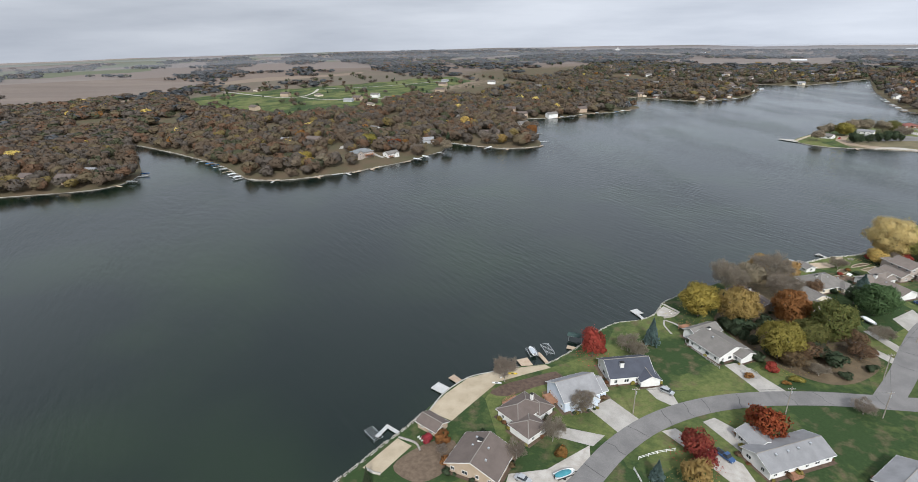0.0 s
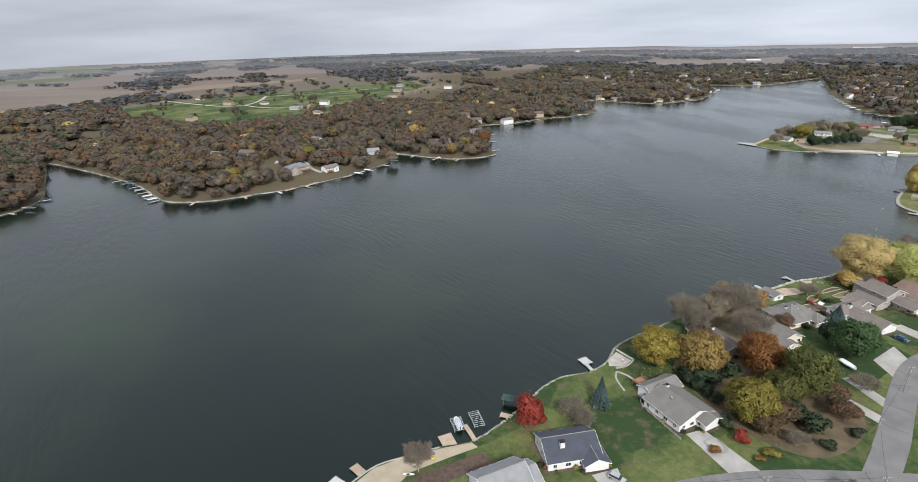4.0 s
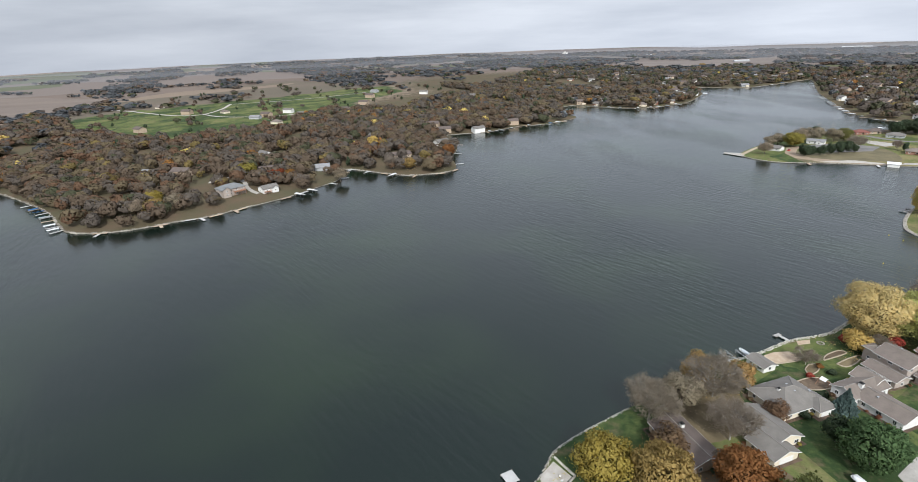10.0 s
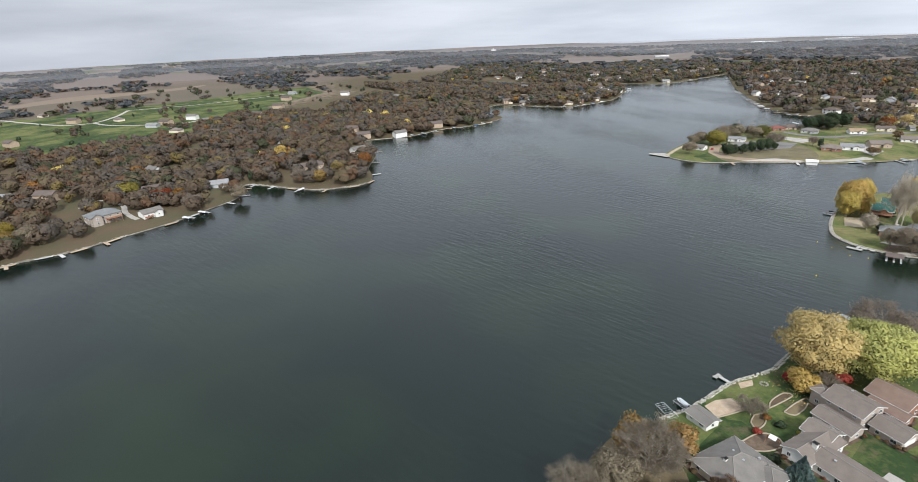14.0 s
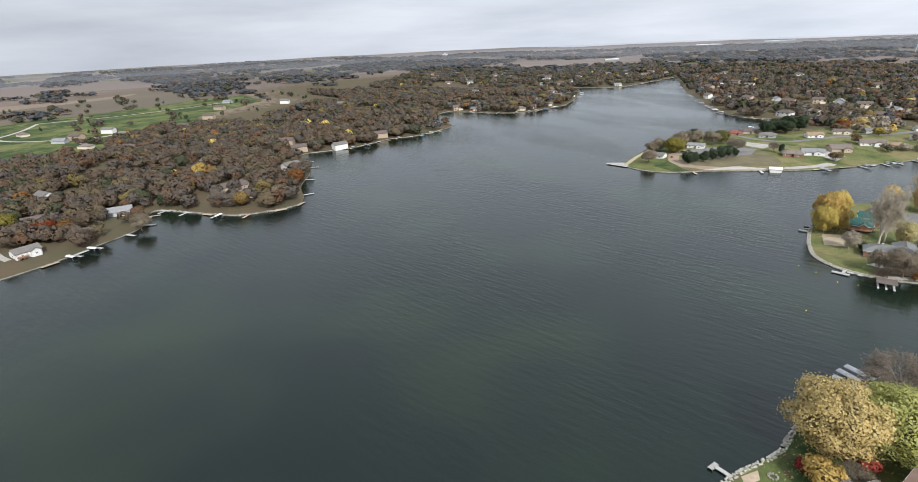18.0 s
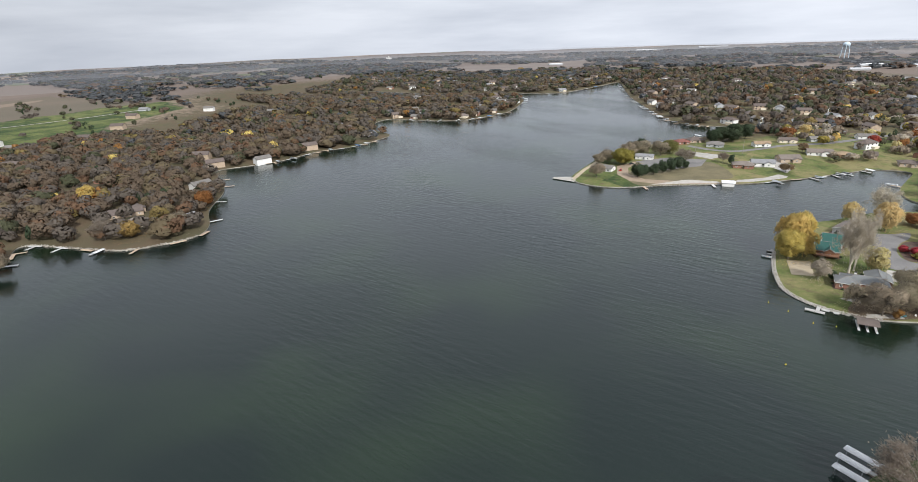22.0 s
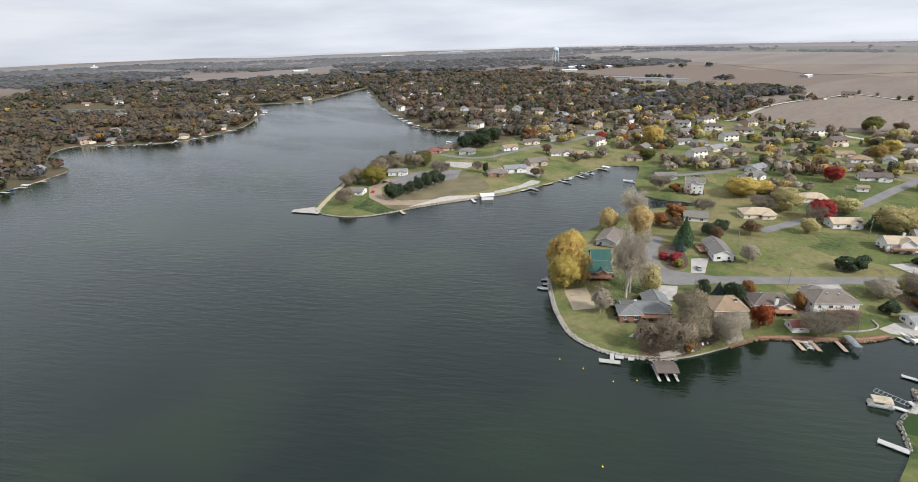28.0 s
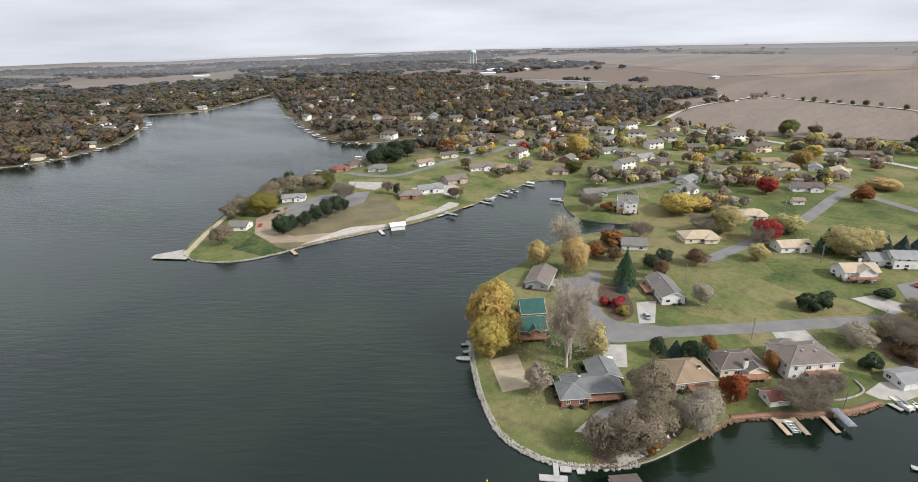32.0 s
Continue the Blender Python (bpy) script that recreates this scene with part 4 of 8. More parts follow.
def tree_meshes(style, colour, variant, bark, big):
    """The trunk and crown of a tree of height 1 and radius 1."""
    variant = variant % 2 if big else variant
    n_leaf, s_leaf = (36000, 0.0145) if big == 2 else (14000, 0.0222)
    key = (style, colour, variant, big)
    if key in TREE_CACHE:
        return TREE_CACHE[key]
    rng = np.random.default_rng(100 + variant * 7 + sum(map(ord, style)))
    leaf, nrm = LEAF[colour], None
    if style == "leafy":
        trunk = rods_mesh("trunk", limbs(rng, 0.45, 6, 0.045), bark, 6)
        v, f, nrm = crown_leaves(rng, n_leaf, 80, 0.06, 0.77, 0.5, s_leaf, 0.9, 0.11) if big else crown_leaves(rng, 3600, 40, 0.06, 0.74, 0.5, 0.038, 0.8, 0.16)
    elif style in ("bare", "upright"):
        up = style == "upright"
        rods = limbs(rng, 0.26, 8, 0.060, 0.46, 1.0, 3, 0.62) if up else limbs(rng, 0.34, 8, 0.036, 0.75, 0.62, 3 if big else 2)
        trunk = rods_mesh("trunk", rods, bark, 4)
        ends = np.array([r[1] for r in rods if r[2] < (0.016 if up else 0.010)])
        n1, n2, n3 = (4500, 500, 1200) if up else (4800, 1800, 3600) if big else (2400, 800, 1800)
        k = 1.0 if big else 1.5
        a = twigs(rng, ends[rng.integers(0, len(ends), n1)] + rng.normal(size=(n1, 3)) * (0.05, 0.05, 0.03), 0.12, 0.0048 * k)
        b = leaf_quads(ends[rng.integers(0, len(ends), n2)] + rng.normal(size=(n2, 3)) * (0.09, 0.09, 0.06), 0.011 * k, rng)
        # the fine outer twigs fill a rounded dome
        dome, _ = crown_points(rng, n3, 34, 0.16, 0.70, 0.7)
        c = twigs(rng, dome, 0.10, 0.0066 * k)
        v = np.concatenate([a[0], b[0], c[0]])
        f = np.arange(len(v)).reshape(-1, 4)
    elif style == "thin":
        rods = limbs(rng, 0.40, 7, 0.040, 0.75, 0.6, 2)
        trunk = rods_mesh("trunk", rods, bark, 4)
        ends = np.array([r[1] for r in rods if r[2] < 0.014])
        a = twigs(rng, ends[rng.integers(0, len(ends), 1500)] + rng.normal(size=(1500, 3)) * (0.07, 0.07, 0.05), 0.11, 0.0028)
        b = crown_leaves(rng, 9000, 34, 0.08, 0.70, 0.65, 0.0180, 0.6) if big else crown_leaves(rng, 2800, 22, 0.08, 0.68, 0.65, 0.033, 0.6)
        v, f = np.concatenate([a[0], b[0]]), np.concatenate([a[1], b[1] + len(a[0])])
        nrm = np.concatenate([b[2][rng.integers(0, len(b[2]), len(a[0]))], b[2]])
    elif style == "spruce":
        trunk = rods_mesh("trunk", [((0, 0, 0), (0, 0, 0.9), 0.05, 0.01)], bark, 6)
        h = rng.uniform(0, 1, 1700) ** 0.75
        tier = np.round(h * 13) / 13 + rng.normal(size=1700) * 0.012
        ang = rng.uniform(0, 2 * math.pi, 1700)
        rad = (1 - tier) * (0.55 + 0.45 * rng.uniform(0, 1, 1700) ** 0.5) * (1 + 0.16 * np.sin(ang * 5 + tier * 40))
        p = np.c_[np.cos(ang) * rad, np.sin(ang) * rad, 0.05 + 0.94 * tier - rad * 0.05]
        v, f = leaf_quads(p, 0.062, rng, 0.2)
        v[:, 2] = np.maximum(v[:, 2], 0.01)
    elif style == "bush":
        trunk = rods_mesh("trunk", [((0, 0, 0), (0.1, 0, 0.5), 0.05, 0.02), ((0, 0, 0), (-0.2, 0.1, 0.5), 0.04, 0.02)], bark, 3)
        v, f, nrm = crown_leaves(rng, 170, 6, 0.06, 0.55, 0.4, 0.17, 0.6)
        v[:, 2] = np.maximum(v[:, 2], 0.01)
    else:
        trunk = rods_mesh("trunk", [((0, 0, 0), (0.1, 0, 0.5), 0.05, 0.02), ((0, 0, 0), (-0.2, 0.1, 0.5), 0.04, 0.02), ((0, 0, 0), (0.05, -0.2, 0.5), 0.04, 0.02)], bark, 5)
        v, f, nrm = crown_leaves(rng, 1100, 14, 0.05, 0.64, 0.45, 0.070, 0.7)
        v[:, 2] = np.maximum(v[:, 2], 0.01)
    TREE_CACHE[key] = trunk, poly_mesh("crown", v, f, leaf, normals=nrm)
    return TREE_CACHE[key]


TREE_KINDS = {
    # kind: style, leaf colour, bark, name, label
    "red": ("leafy", "red", M_BARK, "maple_tree", "bright crimson autumn maple standing on a lawn"),
    "redorange": ("leafy", "redorange", M_BARK, "maple_tree", "round scarlet-orange autumn maple on a lawn"),
    "crimson": ("leafy", "crimson", M_BARK, "maple_tree", "wine-red autumn maple beside a driveway"),
    "yellow": ("leafy", "yellow", M_BARK, "tree", "mustard-yellow autumn tree near the shore"),
    "gold": ("leafy", "gold", M_BARK, "tree", "broad golden autumn tree near the water"),
    "goldor": ("leafy", "goldor", M_BARK, "tree", "amber autumn tree among houses"),
    "palegold": ("leafy", "palegold", M_BARK, "tree", "pale gold autumn tree on open lawn"),
    "ygreen": ("leafy", "ygreen", M_BARK, "tree", "large yellow-green tree on the headland"),
    "orange": ("leafy", "orange", M_BARK, "tree", "rusty orange autumn tree beside a house"),
    "tan": ("leafy", "tan", M_BARK, "tree", "tan-leaved autumn tree losing its leaves"),
    "olive": ("leafy", "olive", M_BARK, "tree", "tall olive-green broadleaf tree in a yard"),
    "yolive": ("leafy", "yolive", M_BARK, "tree", "yellowing broadleaf tree in a yard"),
    "green": ("leafy", "green", M_BARK, "tree", "fresh green broadleaf tree in a yard"),
    "brown": ("thin", "brown", M_BARK, "tree", "brown half-bare autumn tree"),
    "oak": ("thin", "oak", M_BARK, "oak_tree", "large oak with dry brown leaves"),
    "pale": ("thin", "pale", M_PALEBARK, "tree", "silvery autumn tree with thinning leaves"),
    "bare": ("bare", "grey", M_PALEBARK, "bare_tree", "leafless grey tree with fine twigs"),
    "palebare": ("upright", "pale", M_WHITEBARK, "bare_tree", "tall leafless tree with pale bark and twigs"),
    "bareshrub": ("bare", "grey", M_BARK, "bare_shrub", "leafless brown shrub beside a house"),
    "spruce": ("spruce", "spruce", M_BARK, "spruce_tree", "conical blue spruce on a lawn"),
    "pine": ("spruce", "pine", M_BARK, "pine_tree", "full green pine tree on a lawn"),
    "conifer": ("leafy", "conifer", M_BARK, "conifer_tree", "dense dark evergreen tree"),
    "column": ("spruce", "conifer", M_BARK, "cedar_tree", "narrow dark cedar at the shore"),
    "rustshrub": ("shrub", "orange", M_BARK, "shrub", "rust-coloured shrub beside a driveway"),
    "redshrub": ("shrub", "red", M_BARK, "shrub", "bright red autumn shrub on a lawn"),
    "oshrub": ("shrub", "orange", M_BARK, "shrub", "orange autumn shrub near the shore"),
    "dshrub": ("shrub", "conifer", M_BARK, "shrub", "dark evergreen shrub beside a house"),
    "bed_green": ("bush", "conifer", M_BARK, "garden_shrub", "low evergreen shrub in a mulched bed"),
    "bed_rust": ("bush", "russet", M_BARK, "garden_shrub", "low russet shrub in a mulched bed"),
    "bed_tan": ("bush", "brown", M_BARK, "garden_shrub", "dry brown ornamental shrub in a mulched bed"),
    "bed_lime": ("bush", "yolive", M_BARK, "garden_shrub", "low yellowing shrub in a mulched bed"),
    "yshrub": ("shrub", "yolive", M_BARK, "shrub", "rounded yellowing shrub near the road"),
}
PLANTED = []


def plant(kind, x, y, h, r):
    """One tree as a thing of its own, with a trunk and a crown."""
    style, colour, bark, name, label = TREE_KINDS[kind]
    r *= 1.1 if r > 6 else 1.0
    n = len(PLANTED)
    trunk, crown = tree_meshes(style, colour, n % 3, bark, 2 if r > 12.5 else int(r > 6.0))
    at = Matrix.LocRotScale((x, y, gnd(x, y) - 0.05), Euler((0, 0, n * 2.399)), Vector((r, r * (0.92 + 0.16 * (n * 0.37 % 1)), h)))
    ob = thing(name, at, label, "shrub" if "shrub" in name else "tree")
    part("trunk", trunk, None, ob)
    part("crown", crown, None, ob)
    PLANTED.append((x, y, r, style, colour))
    return ob


# low trees for the far woods, all in arrays
def far_template(rng, conifer=False, n=64):
    size = 1.5 / math.sqrt(n)
    if conifer:
        v, _, nrm = crown_leaves(rng, n, 8, 0.06, 0.55, 0.3, size, 0.5)
        v[:, :2] *= 1.12 - 0.72 * np.clip(v[:, 2:], 0, 1)
    else:
        v, _, nrm = crown_leaves(rng, n, 13, 0.10, 0.58, 0.14, size, 0.3)
    nrm = nrm / (1, 1, 1.7)
    return v, nrm / np.linalg.norm(nrm, axis=1)[:, None]


def far_woods(name, xy, hs, rs, cols, palette, label, seed, leaves=64):
    """Many trees as one mesh: each takes one leaf colour of the palette."""
    rng = np.random.default_rng(seed)
    tpl = [far_template(rng, False, leaves) for _ in range(8)] + [far_template(rng, True, leaves) for _ in range(2)]
    v, nv, mi = [], [], []
    zs = gz(xy[:, 0], xy[:, 1])
    for (x, y), z, h, r, c in zip(xy, zs, hs, rs, cols):
        con = palette[c] in ("conifer", "spruce", "pine")
        t, tn = tpl[rng.integers(8, 10) if con else rng.integers(0, 8)]
        a = rng.uniform(0, 6.28)
        ca, sa = math.cos(a), math.sin(a)
        rot = np.array(((ca, sa, 0), (-sa, ca, 0), (0, 0, 1)))
        v.append((t @ rot) * (r, r, h) + (x, y, z))
        nv.append(tn @ rot)
        mi.append(np.full(len(t) // 4, c, np.int32))
    v = np.concatenate(v)
    me = poly_mesh(name, v, np.arange(len(v)).reshape(-1, 4), [LEAF[p] for p in palette], np.concatenate(mi), normals=np.concatenate(nv))
    return tagged(new(name, me), label, "woods", kind="stuff")


# ------------------------------------------------------------------ houses
WINDOW_CACHE = {}


def window(parent, w, h, at, trim=None):
    """A window: a proud frame with its pane."""
    key = (round(w, 1), round(h, 1))
    if key not in WINDOW_CACHE:
        f = 0.11
        fr = box_bm((0, 0, -h / 2, w, 0.10, f), (0, 0, h / 2 - f, w, 0.10, f), (-w / 2 + f / 2, 0, -h / 2 + f, f, 0.10, h - 2 * f), (w / 2 - f / 2, 0, -h / 2 + f, f, 0.10, h - 2 * f),
                    (0, 0, -h / 2 + f, 0.06, 0.08, h - 2 * f))
        WINDOW_CACHE[key] = mesh_of("window", fr, M_WHITE), mesh_of("pane", box_bm((0, 0.02, -h / 2 + f, w - 2 * f, 0.04, h - 2 * f)), M_GLASS)
    fr, pn = WINDOW_CACHE[key]
    ob = part("window", fr, None, parent, "", at)
    part("pane", pn, None, ob, "dark glass pane")
    return ob


def roof_bm(w, d, h, kind, axis, pitch, over=0.55, thick=0.2):
    """A pitched roof over a block w by d whose walls end at h."""
    if axis == "y":
        w, d = d, w
    W, D = w / 2 + over, d / 2 + over
    rise = pitch * (d / 2)
    lo, hi = h - pitch * over, h + rise
    ins = {"gable": 0.0, "hip": min(D, W * 0.98), "half": D * 0.45}[kind]
    bm = bmesh.new()
    rx = W - ins
    top = [bm.verts.new(p) for p in ((-W, -D, lo), (W, -D, lo), (W, D, lo), (-W, D, lo), (-rx, 0, hi), (rx, 0, hi))]
    bot = [bm.verts.new((v.co.x, v.co.y, v.co.z - thick)) for v in top]
    a, b, c, e, f, g = range(6)
    for q in ((a, b, g, f), (c, e, f, g)):
        bm.faces.new([top[i] for i in q])
        bm.faces.new([bot[i] for i in reversed(q)])
    for q in ((b, c, g), (e, a, f)):
        if ins > 0.02:
            bm.faces.new([top[i] for i in q])
            bm.faces.new([bot[i] for i in reversed(q)])
    rim = [(a, b), (c, e)] + ([(b, c), (e, a)] if ins > 0.02 else [(b, g), (g, c), (e, f), (f, a)])
    for i, j in rim:
        bm.faces.new((top[j], top[i], bot[i], bot[j]))
    if axis == "y":
        bmesh.ops.rotate(bm, verts=bm.verts, matrix=Matrix.Rotation(math.pi / 2, 3, "Z"))
    return bm, rise


def fascia_boards(w, d, h, kind, axis, pitch, over=0.55, tall=0.22):
    """White boards along the eaves and up the gables."""
    if axis == "y":
        w, d = d, w
    W, D = w / 2 + over, d / 2 + over
    lo, hi = h - pitch * over, h + pitch * d / 2
    runs = [((-W, -D, lo), (W, -D, lo)), ((-W, D, lo), (W, D, lo))]
    if kind == "gable":
        runs += [((s * W, -D, lo), (s * W, 0, hi)) for s in (-1, 1)] + [((s * W, D, lo), (s * W, 0, hi)) for s in (-1, 1)]
    else:
        runs += [((s * W, -D, lo), (s * W, D, lo)) for s in (-1, 1)]
    boards = []
    for p, q in runs:
        p, q = Vector(p), Vector(q)
        m = Matrix.Translation((p + q) / 2 - Vector((0, 0, tall * 0.55))) @ (q - p).to_track_quat("X", "Z").to_matrix().to_4x4() @ Matrix.Diagonal(((q - p).length, 0.07, tall, 1))
        if axis == "y":
            m = Matrix.Rotation(math.pi / 2, 4, "Z") @ m
        bm = bmesh.new()
        bmesh.ops.create_cube(bm, size=1, matrix=m)
        boards.append(bm)
    return boards


def ridge_caps(w, d, h, kind, axis, pitch, over=0.55):
    """The pale cap shingles along a roof's ridge and hips."""
    if axis == "y":
        w, d = d, w
    W, D = w / 2 + over, d / 2 + over
    lo, hi = h - pitch * over, h + pitch * d / 2
    ins = {"gable": 0.0, "hip": min(D, W * 0.98), "half": D * 0.45}[kind]
    rx = W - ins
    runs = [((-rx, 0, hi), (rx, 0, hi))] if rx > 0.3 else []
    if ins:
        runs += [((sx * W, sy * D, lo), (sx * rx, 0, hi)) for sx, sy in product((-1, 1), (-1, 1))]
    bm = rod_bm(*[(p, q, 0.13, None, 6) for p, q in runs])
    if axis == "y":
        bmesh.ops.rotate(bm, verts=bm.verts, matrix=Matrix.Rotation(math.pi / 2, 3, "Z"))
    return bm


def wall_bm(w, d, h, kind, axis, pitch, deep=1.6):
    """The walls of a block, with gable triangles up to the roof."""
    bm = bmesh.new()
    add_box(bm, 0, 0, -deep, w, d, h + deep)
    if kind in ("gable", "half"):
        L, S = (w, d) if axis == "x" else (d, w)
        top = pitch * S / 2 * (1.0 if kind == "gable" else 0.45) - 0.06
        k = 0.0 if kind == "gable" else S / 2 * 0.5
        for s in (-1, 1):
            pts = [(s * L / 2, -S / 2, h), (s * L / 2, S / 2, h), (s * L / 2, k, h + top), (s * L / 2, -k, h + top)]
            if axis == "y":
                pts = [(-y, x, z) for x, y, z in pts]
            inn = Vector(((-s * 0.2, 0, 0) if axis == "x" else (0, -s * 0.2, 0)))
            o = [bm.verts.new(p) for p in (pts if k else pts[:3])]
            i = [bm.verts.new(Vector(p) + inn) for p in (pts if k else pts[:3])]
            bm.faces.new(o)
            bm.faces.new(list(reversed(i)))
            for q in range(len(o)):
                bm.faces.new((o[q], i[q], i[(q + 1) % len(o)], o[(q + 1) % len(o)]))
    return bm


GARAGE_MESH = {}


def garage_door(parent, at, w=4.9):
    if w not in GARAGE_MESH:
        GARAGE_MESH[w] = mesh_of("garage_door", box_bm(*[(0, 0, 0.02 + i * 0.53, w, 0.07, 0.50) for i in range(4)]), M_WHITE)
    return part("garage_door", GARAGE_MESH[w], None, parent, "white panelled garage door", at)


def railing(parent, x0, y0, x1, y1, z, material, tall=1.0):
    """Posts with two rails between two places."""
    a, b = Vector((x0, y0, z)), Vector((x1, y1, z))
    n = max(1, int((b - a).length / 1.6))
    bm = bmesh.new()
    for k in (0.45, 0.98):
        add_rod(bm, a + Vector((0, 0, tall * k)), b + Vector((0, 0, tall * k)), 0.05, None, 4)
    for i in range(n + 1):
        p = a.lerp(b, i / n)
        add_box(bm, p.x, p.y, z, 0.1, 0.1, tall)
    return part("railing", bm, material, parent)


def garden(x, y, rot, blocks, garages):
    """Mulched beds and low shrubs along a house's walls."""
    r = np.random.default_rng(int(abs(x) * 10 + abs(y)))
    ca, sa = math.cos(radians(rot)), math.sin(radians(rot))

    def world_at(a, b):
        return x + a * ca - b * sa, y + a * sa + b * ca

    for bi, b in enumerate(blocks):
        ox, oy, w, d = b[:4]
        e, g = w / 2 + r.uniform(0.8, 1.5), d / 2 + r.uniform(0.8, 1.5)
        patch("planting_bed", [world_at(ox + i * e, oy + j * g) for i, j in ((-1, -1), (1, -1), (1, 1), (-1, 1))], M_MULCH, 0.045 + 0.006 * bi, 3.0, "brown mulched planting bed along a house", "planting bed")
        for k in range(9):
            u = r.uniform(-0.5, 0.5)
            side = k % 4
            q = ((u * w, -d / 2 - 0.75), (u * w, d / 2 + 0.75), (w / 2 + 0.75, u * d), (-w / 2 - 0.75, u * d))[side]
            q = ox + q[0], oy + q[1]
            if any(j != bi and abs(q[0] - c[0]) < c[2] / 2 + 0.6 and abs(q[1] - c[1]) < c[3] / 2 + 0.6 for j, c in enumerate(blocks)) or any(math.hypot(q[0] - c[0], q[1] - c[1]) < 3.4 for c in garages):
                continue
            hgt = r.uniform(0.7, 1.5)
            plant(("bed_green", "bed_tan", "bed_rust", "bed_green", "bed_lime")[int(r.integers(0, 5))], *world_at(*q), hgt, hgt * r.uniform(0.6, 0.9))


def house(x, y, rot, blocks, wall, roof, label, z=None, chimneys=(), garages=(), decks=(), vents=(), windows=True, name="house", group="", trim=M_WHITE, fine=True):
    """A house of blocks (ox, oy, width, depth, wall height, roof kind, ridge axis, pitch[, storeys]) turned by rot degrees."""
    z = gnd(x, y) if z is None else z
    ob = thing(name, pose(x, y, z, 0, 0, rot), label, "house" if name == "house" else name.replace("_", " "), group)
    for bi, b in enumerate(blocks):
        ox, oy, w, d, h, kind, axis, pitch = b[:8]
        storeys = b[8] if len(b) > 8 else 1
        at = Matrix.Translation((ox, oy, 0.004 * bi))
        wl_ob = part("wall", wall_bm(w, d, h, kind, axis, pitch), wall, ob, "", at)
        rb, rise = roof_bm(w, d, h, kind, axis, pitch)
        part("roof", rb, roof, ob, "", at)
        if fine:
            part("ridge_cap", ridge_caps(w, d, h, kind, axis, pitch), M_RIDGE, ob, "", at)
            for board in fascia_boards(w, d, h, kind, axis, pitch):
                part("fascia_board", board, trim, ob, "", at)
        if not windows:
            continue
        for side, (length, off) in enumerate(((w, d), (w, d), (d, w), (d, w))):
            count = int(length / (3.4 if fine else 4.6))
            for st in range(storeys):
                for i in range(count):
                    u = (i + 0.5) / count * length - length / 2
                    lx, ly = ((u, -off / 2 - 0.04), (u, off / 2 + 0.04), (off / 2 + 0.04, u), (-off / 2 - 0.04, u))[side]
                    wx, wy = ox + lx, oy + ly
                    hidden = any(j != bi and abs(wx - c[0]) < c[2] / 2 + 0.1 and abs(wy - c[1]) < c[3] / 2 + 0.1 for j, c in enumerate(blocks))
                    hidden |= any(abs(wx - gx) < 3.2 and abs(wy - gy) < 1.6 if gr % 180 == 0 else abs(wy - gy) < 3.2 and abs(wx - gx) < 1.6 for gx, gy, gr, *_ in garages)
                    if hidden:
                        continue
                    hz = 1.45 + st * 2.8 if h - st * 2.8 > 2.2 else None
                    if hz is None or hz + 0.7 > h + 0.2:
                        continue
                    ww = 1.7 if (i + side) % 3 == 1 else 1.15
                    window(wl_ob, ww, 1.25, Matrix.Translation((lx, ly, hz)) @ Matrix.Rotation((0, math.pi, math.pi / 2, -math.pi / 2)[side], 4, "Z"))
    for cx, cy, ch, cw in chimneys:
        c = part("chimney", box_bm((cx, cy, 0, cw, cw * 0.8, ch)), M_CHIM, ob, "pale boxed chimney")
        part("chimney_cap", box_bm((cx, cy, ch - 0.02, cw * 1.15, cw * 0.95, 0.12), (cx, cy, ch + 0.1, cw * 0.4, cw * 0.4, 0.3)), M_DARK, c)
    for gx, gy, gr, *gw in garages:
        garage_door(ob, Matrix.Translation((gx, gy, 0.05)) @ Matrix.Rotation(radians(gr), 4, "Z"), *(gw or (4.9,)))
    for dx, dy, dw, dd, dh in decks:
        dk = part("deck", box_bm((dx, dy, dh - 0.2, dw, dd, 0.2)), M_CEDAR, ob, "red-brown wooden deck")
        for sx, sy in product((-1, 0, 1), (-1, 1)):
            part("post", box_bm((dx + sx * (dw / 2 - 0.2), dy + sy * (dd / 2 - 0.2), -1.0, 0.18, 0.18, dh + 0.8)), M_CEDAR, dk)
        for p, q in (((-1, -1), (1, -1)), ((-1, -1), (-1, 1)), ((1, -1), (1, 1))):
            railing(dk, dx + p[0] * dw / 2, dy + p[1] * dd / 2, dx + q[0] * dw / 2, dy + q[1] * dd / 2, dh, M_CEDAR)
    if fine and windows and name == "house":
        garden(x, y, rot, blocks, garages)
    for vx, vy, vz in vents:
        part("roof_vent", box_bm((vx, vy, vz - 0.3, 0.45, 0.45, 0.6), (vx, vy, vz + 0.28, 0.6, 0.6, 0.08)), M_METAL, ob, "small metal roof vent")
    return ob


# ------------------------------------------------------------------ the houses of the near shore
def local(x0, y0, rot):
    """Turns places of the plan into places of a house that stands at x0, y0."""
    c, s = math.cos(radians(rot)), math.sin(radians(rot))
    return lambda X, Y: ((X - x0) * c + (Y - y0) * s, -(X - x0) * s + (Y - y0) * c)


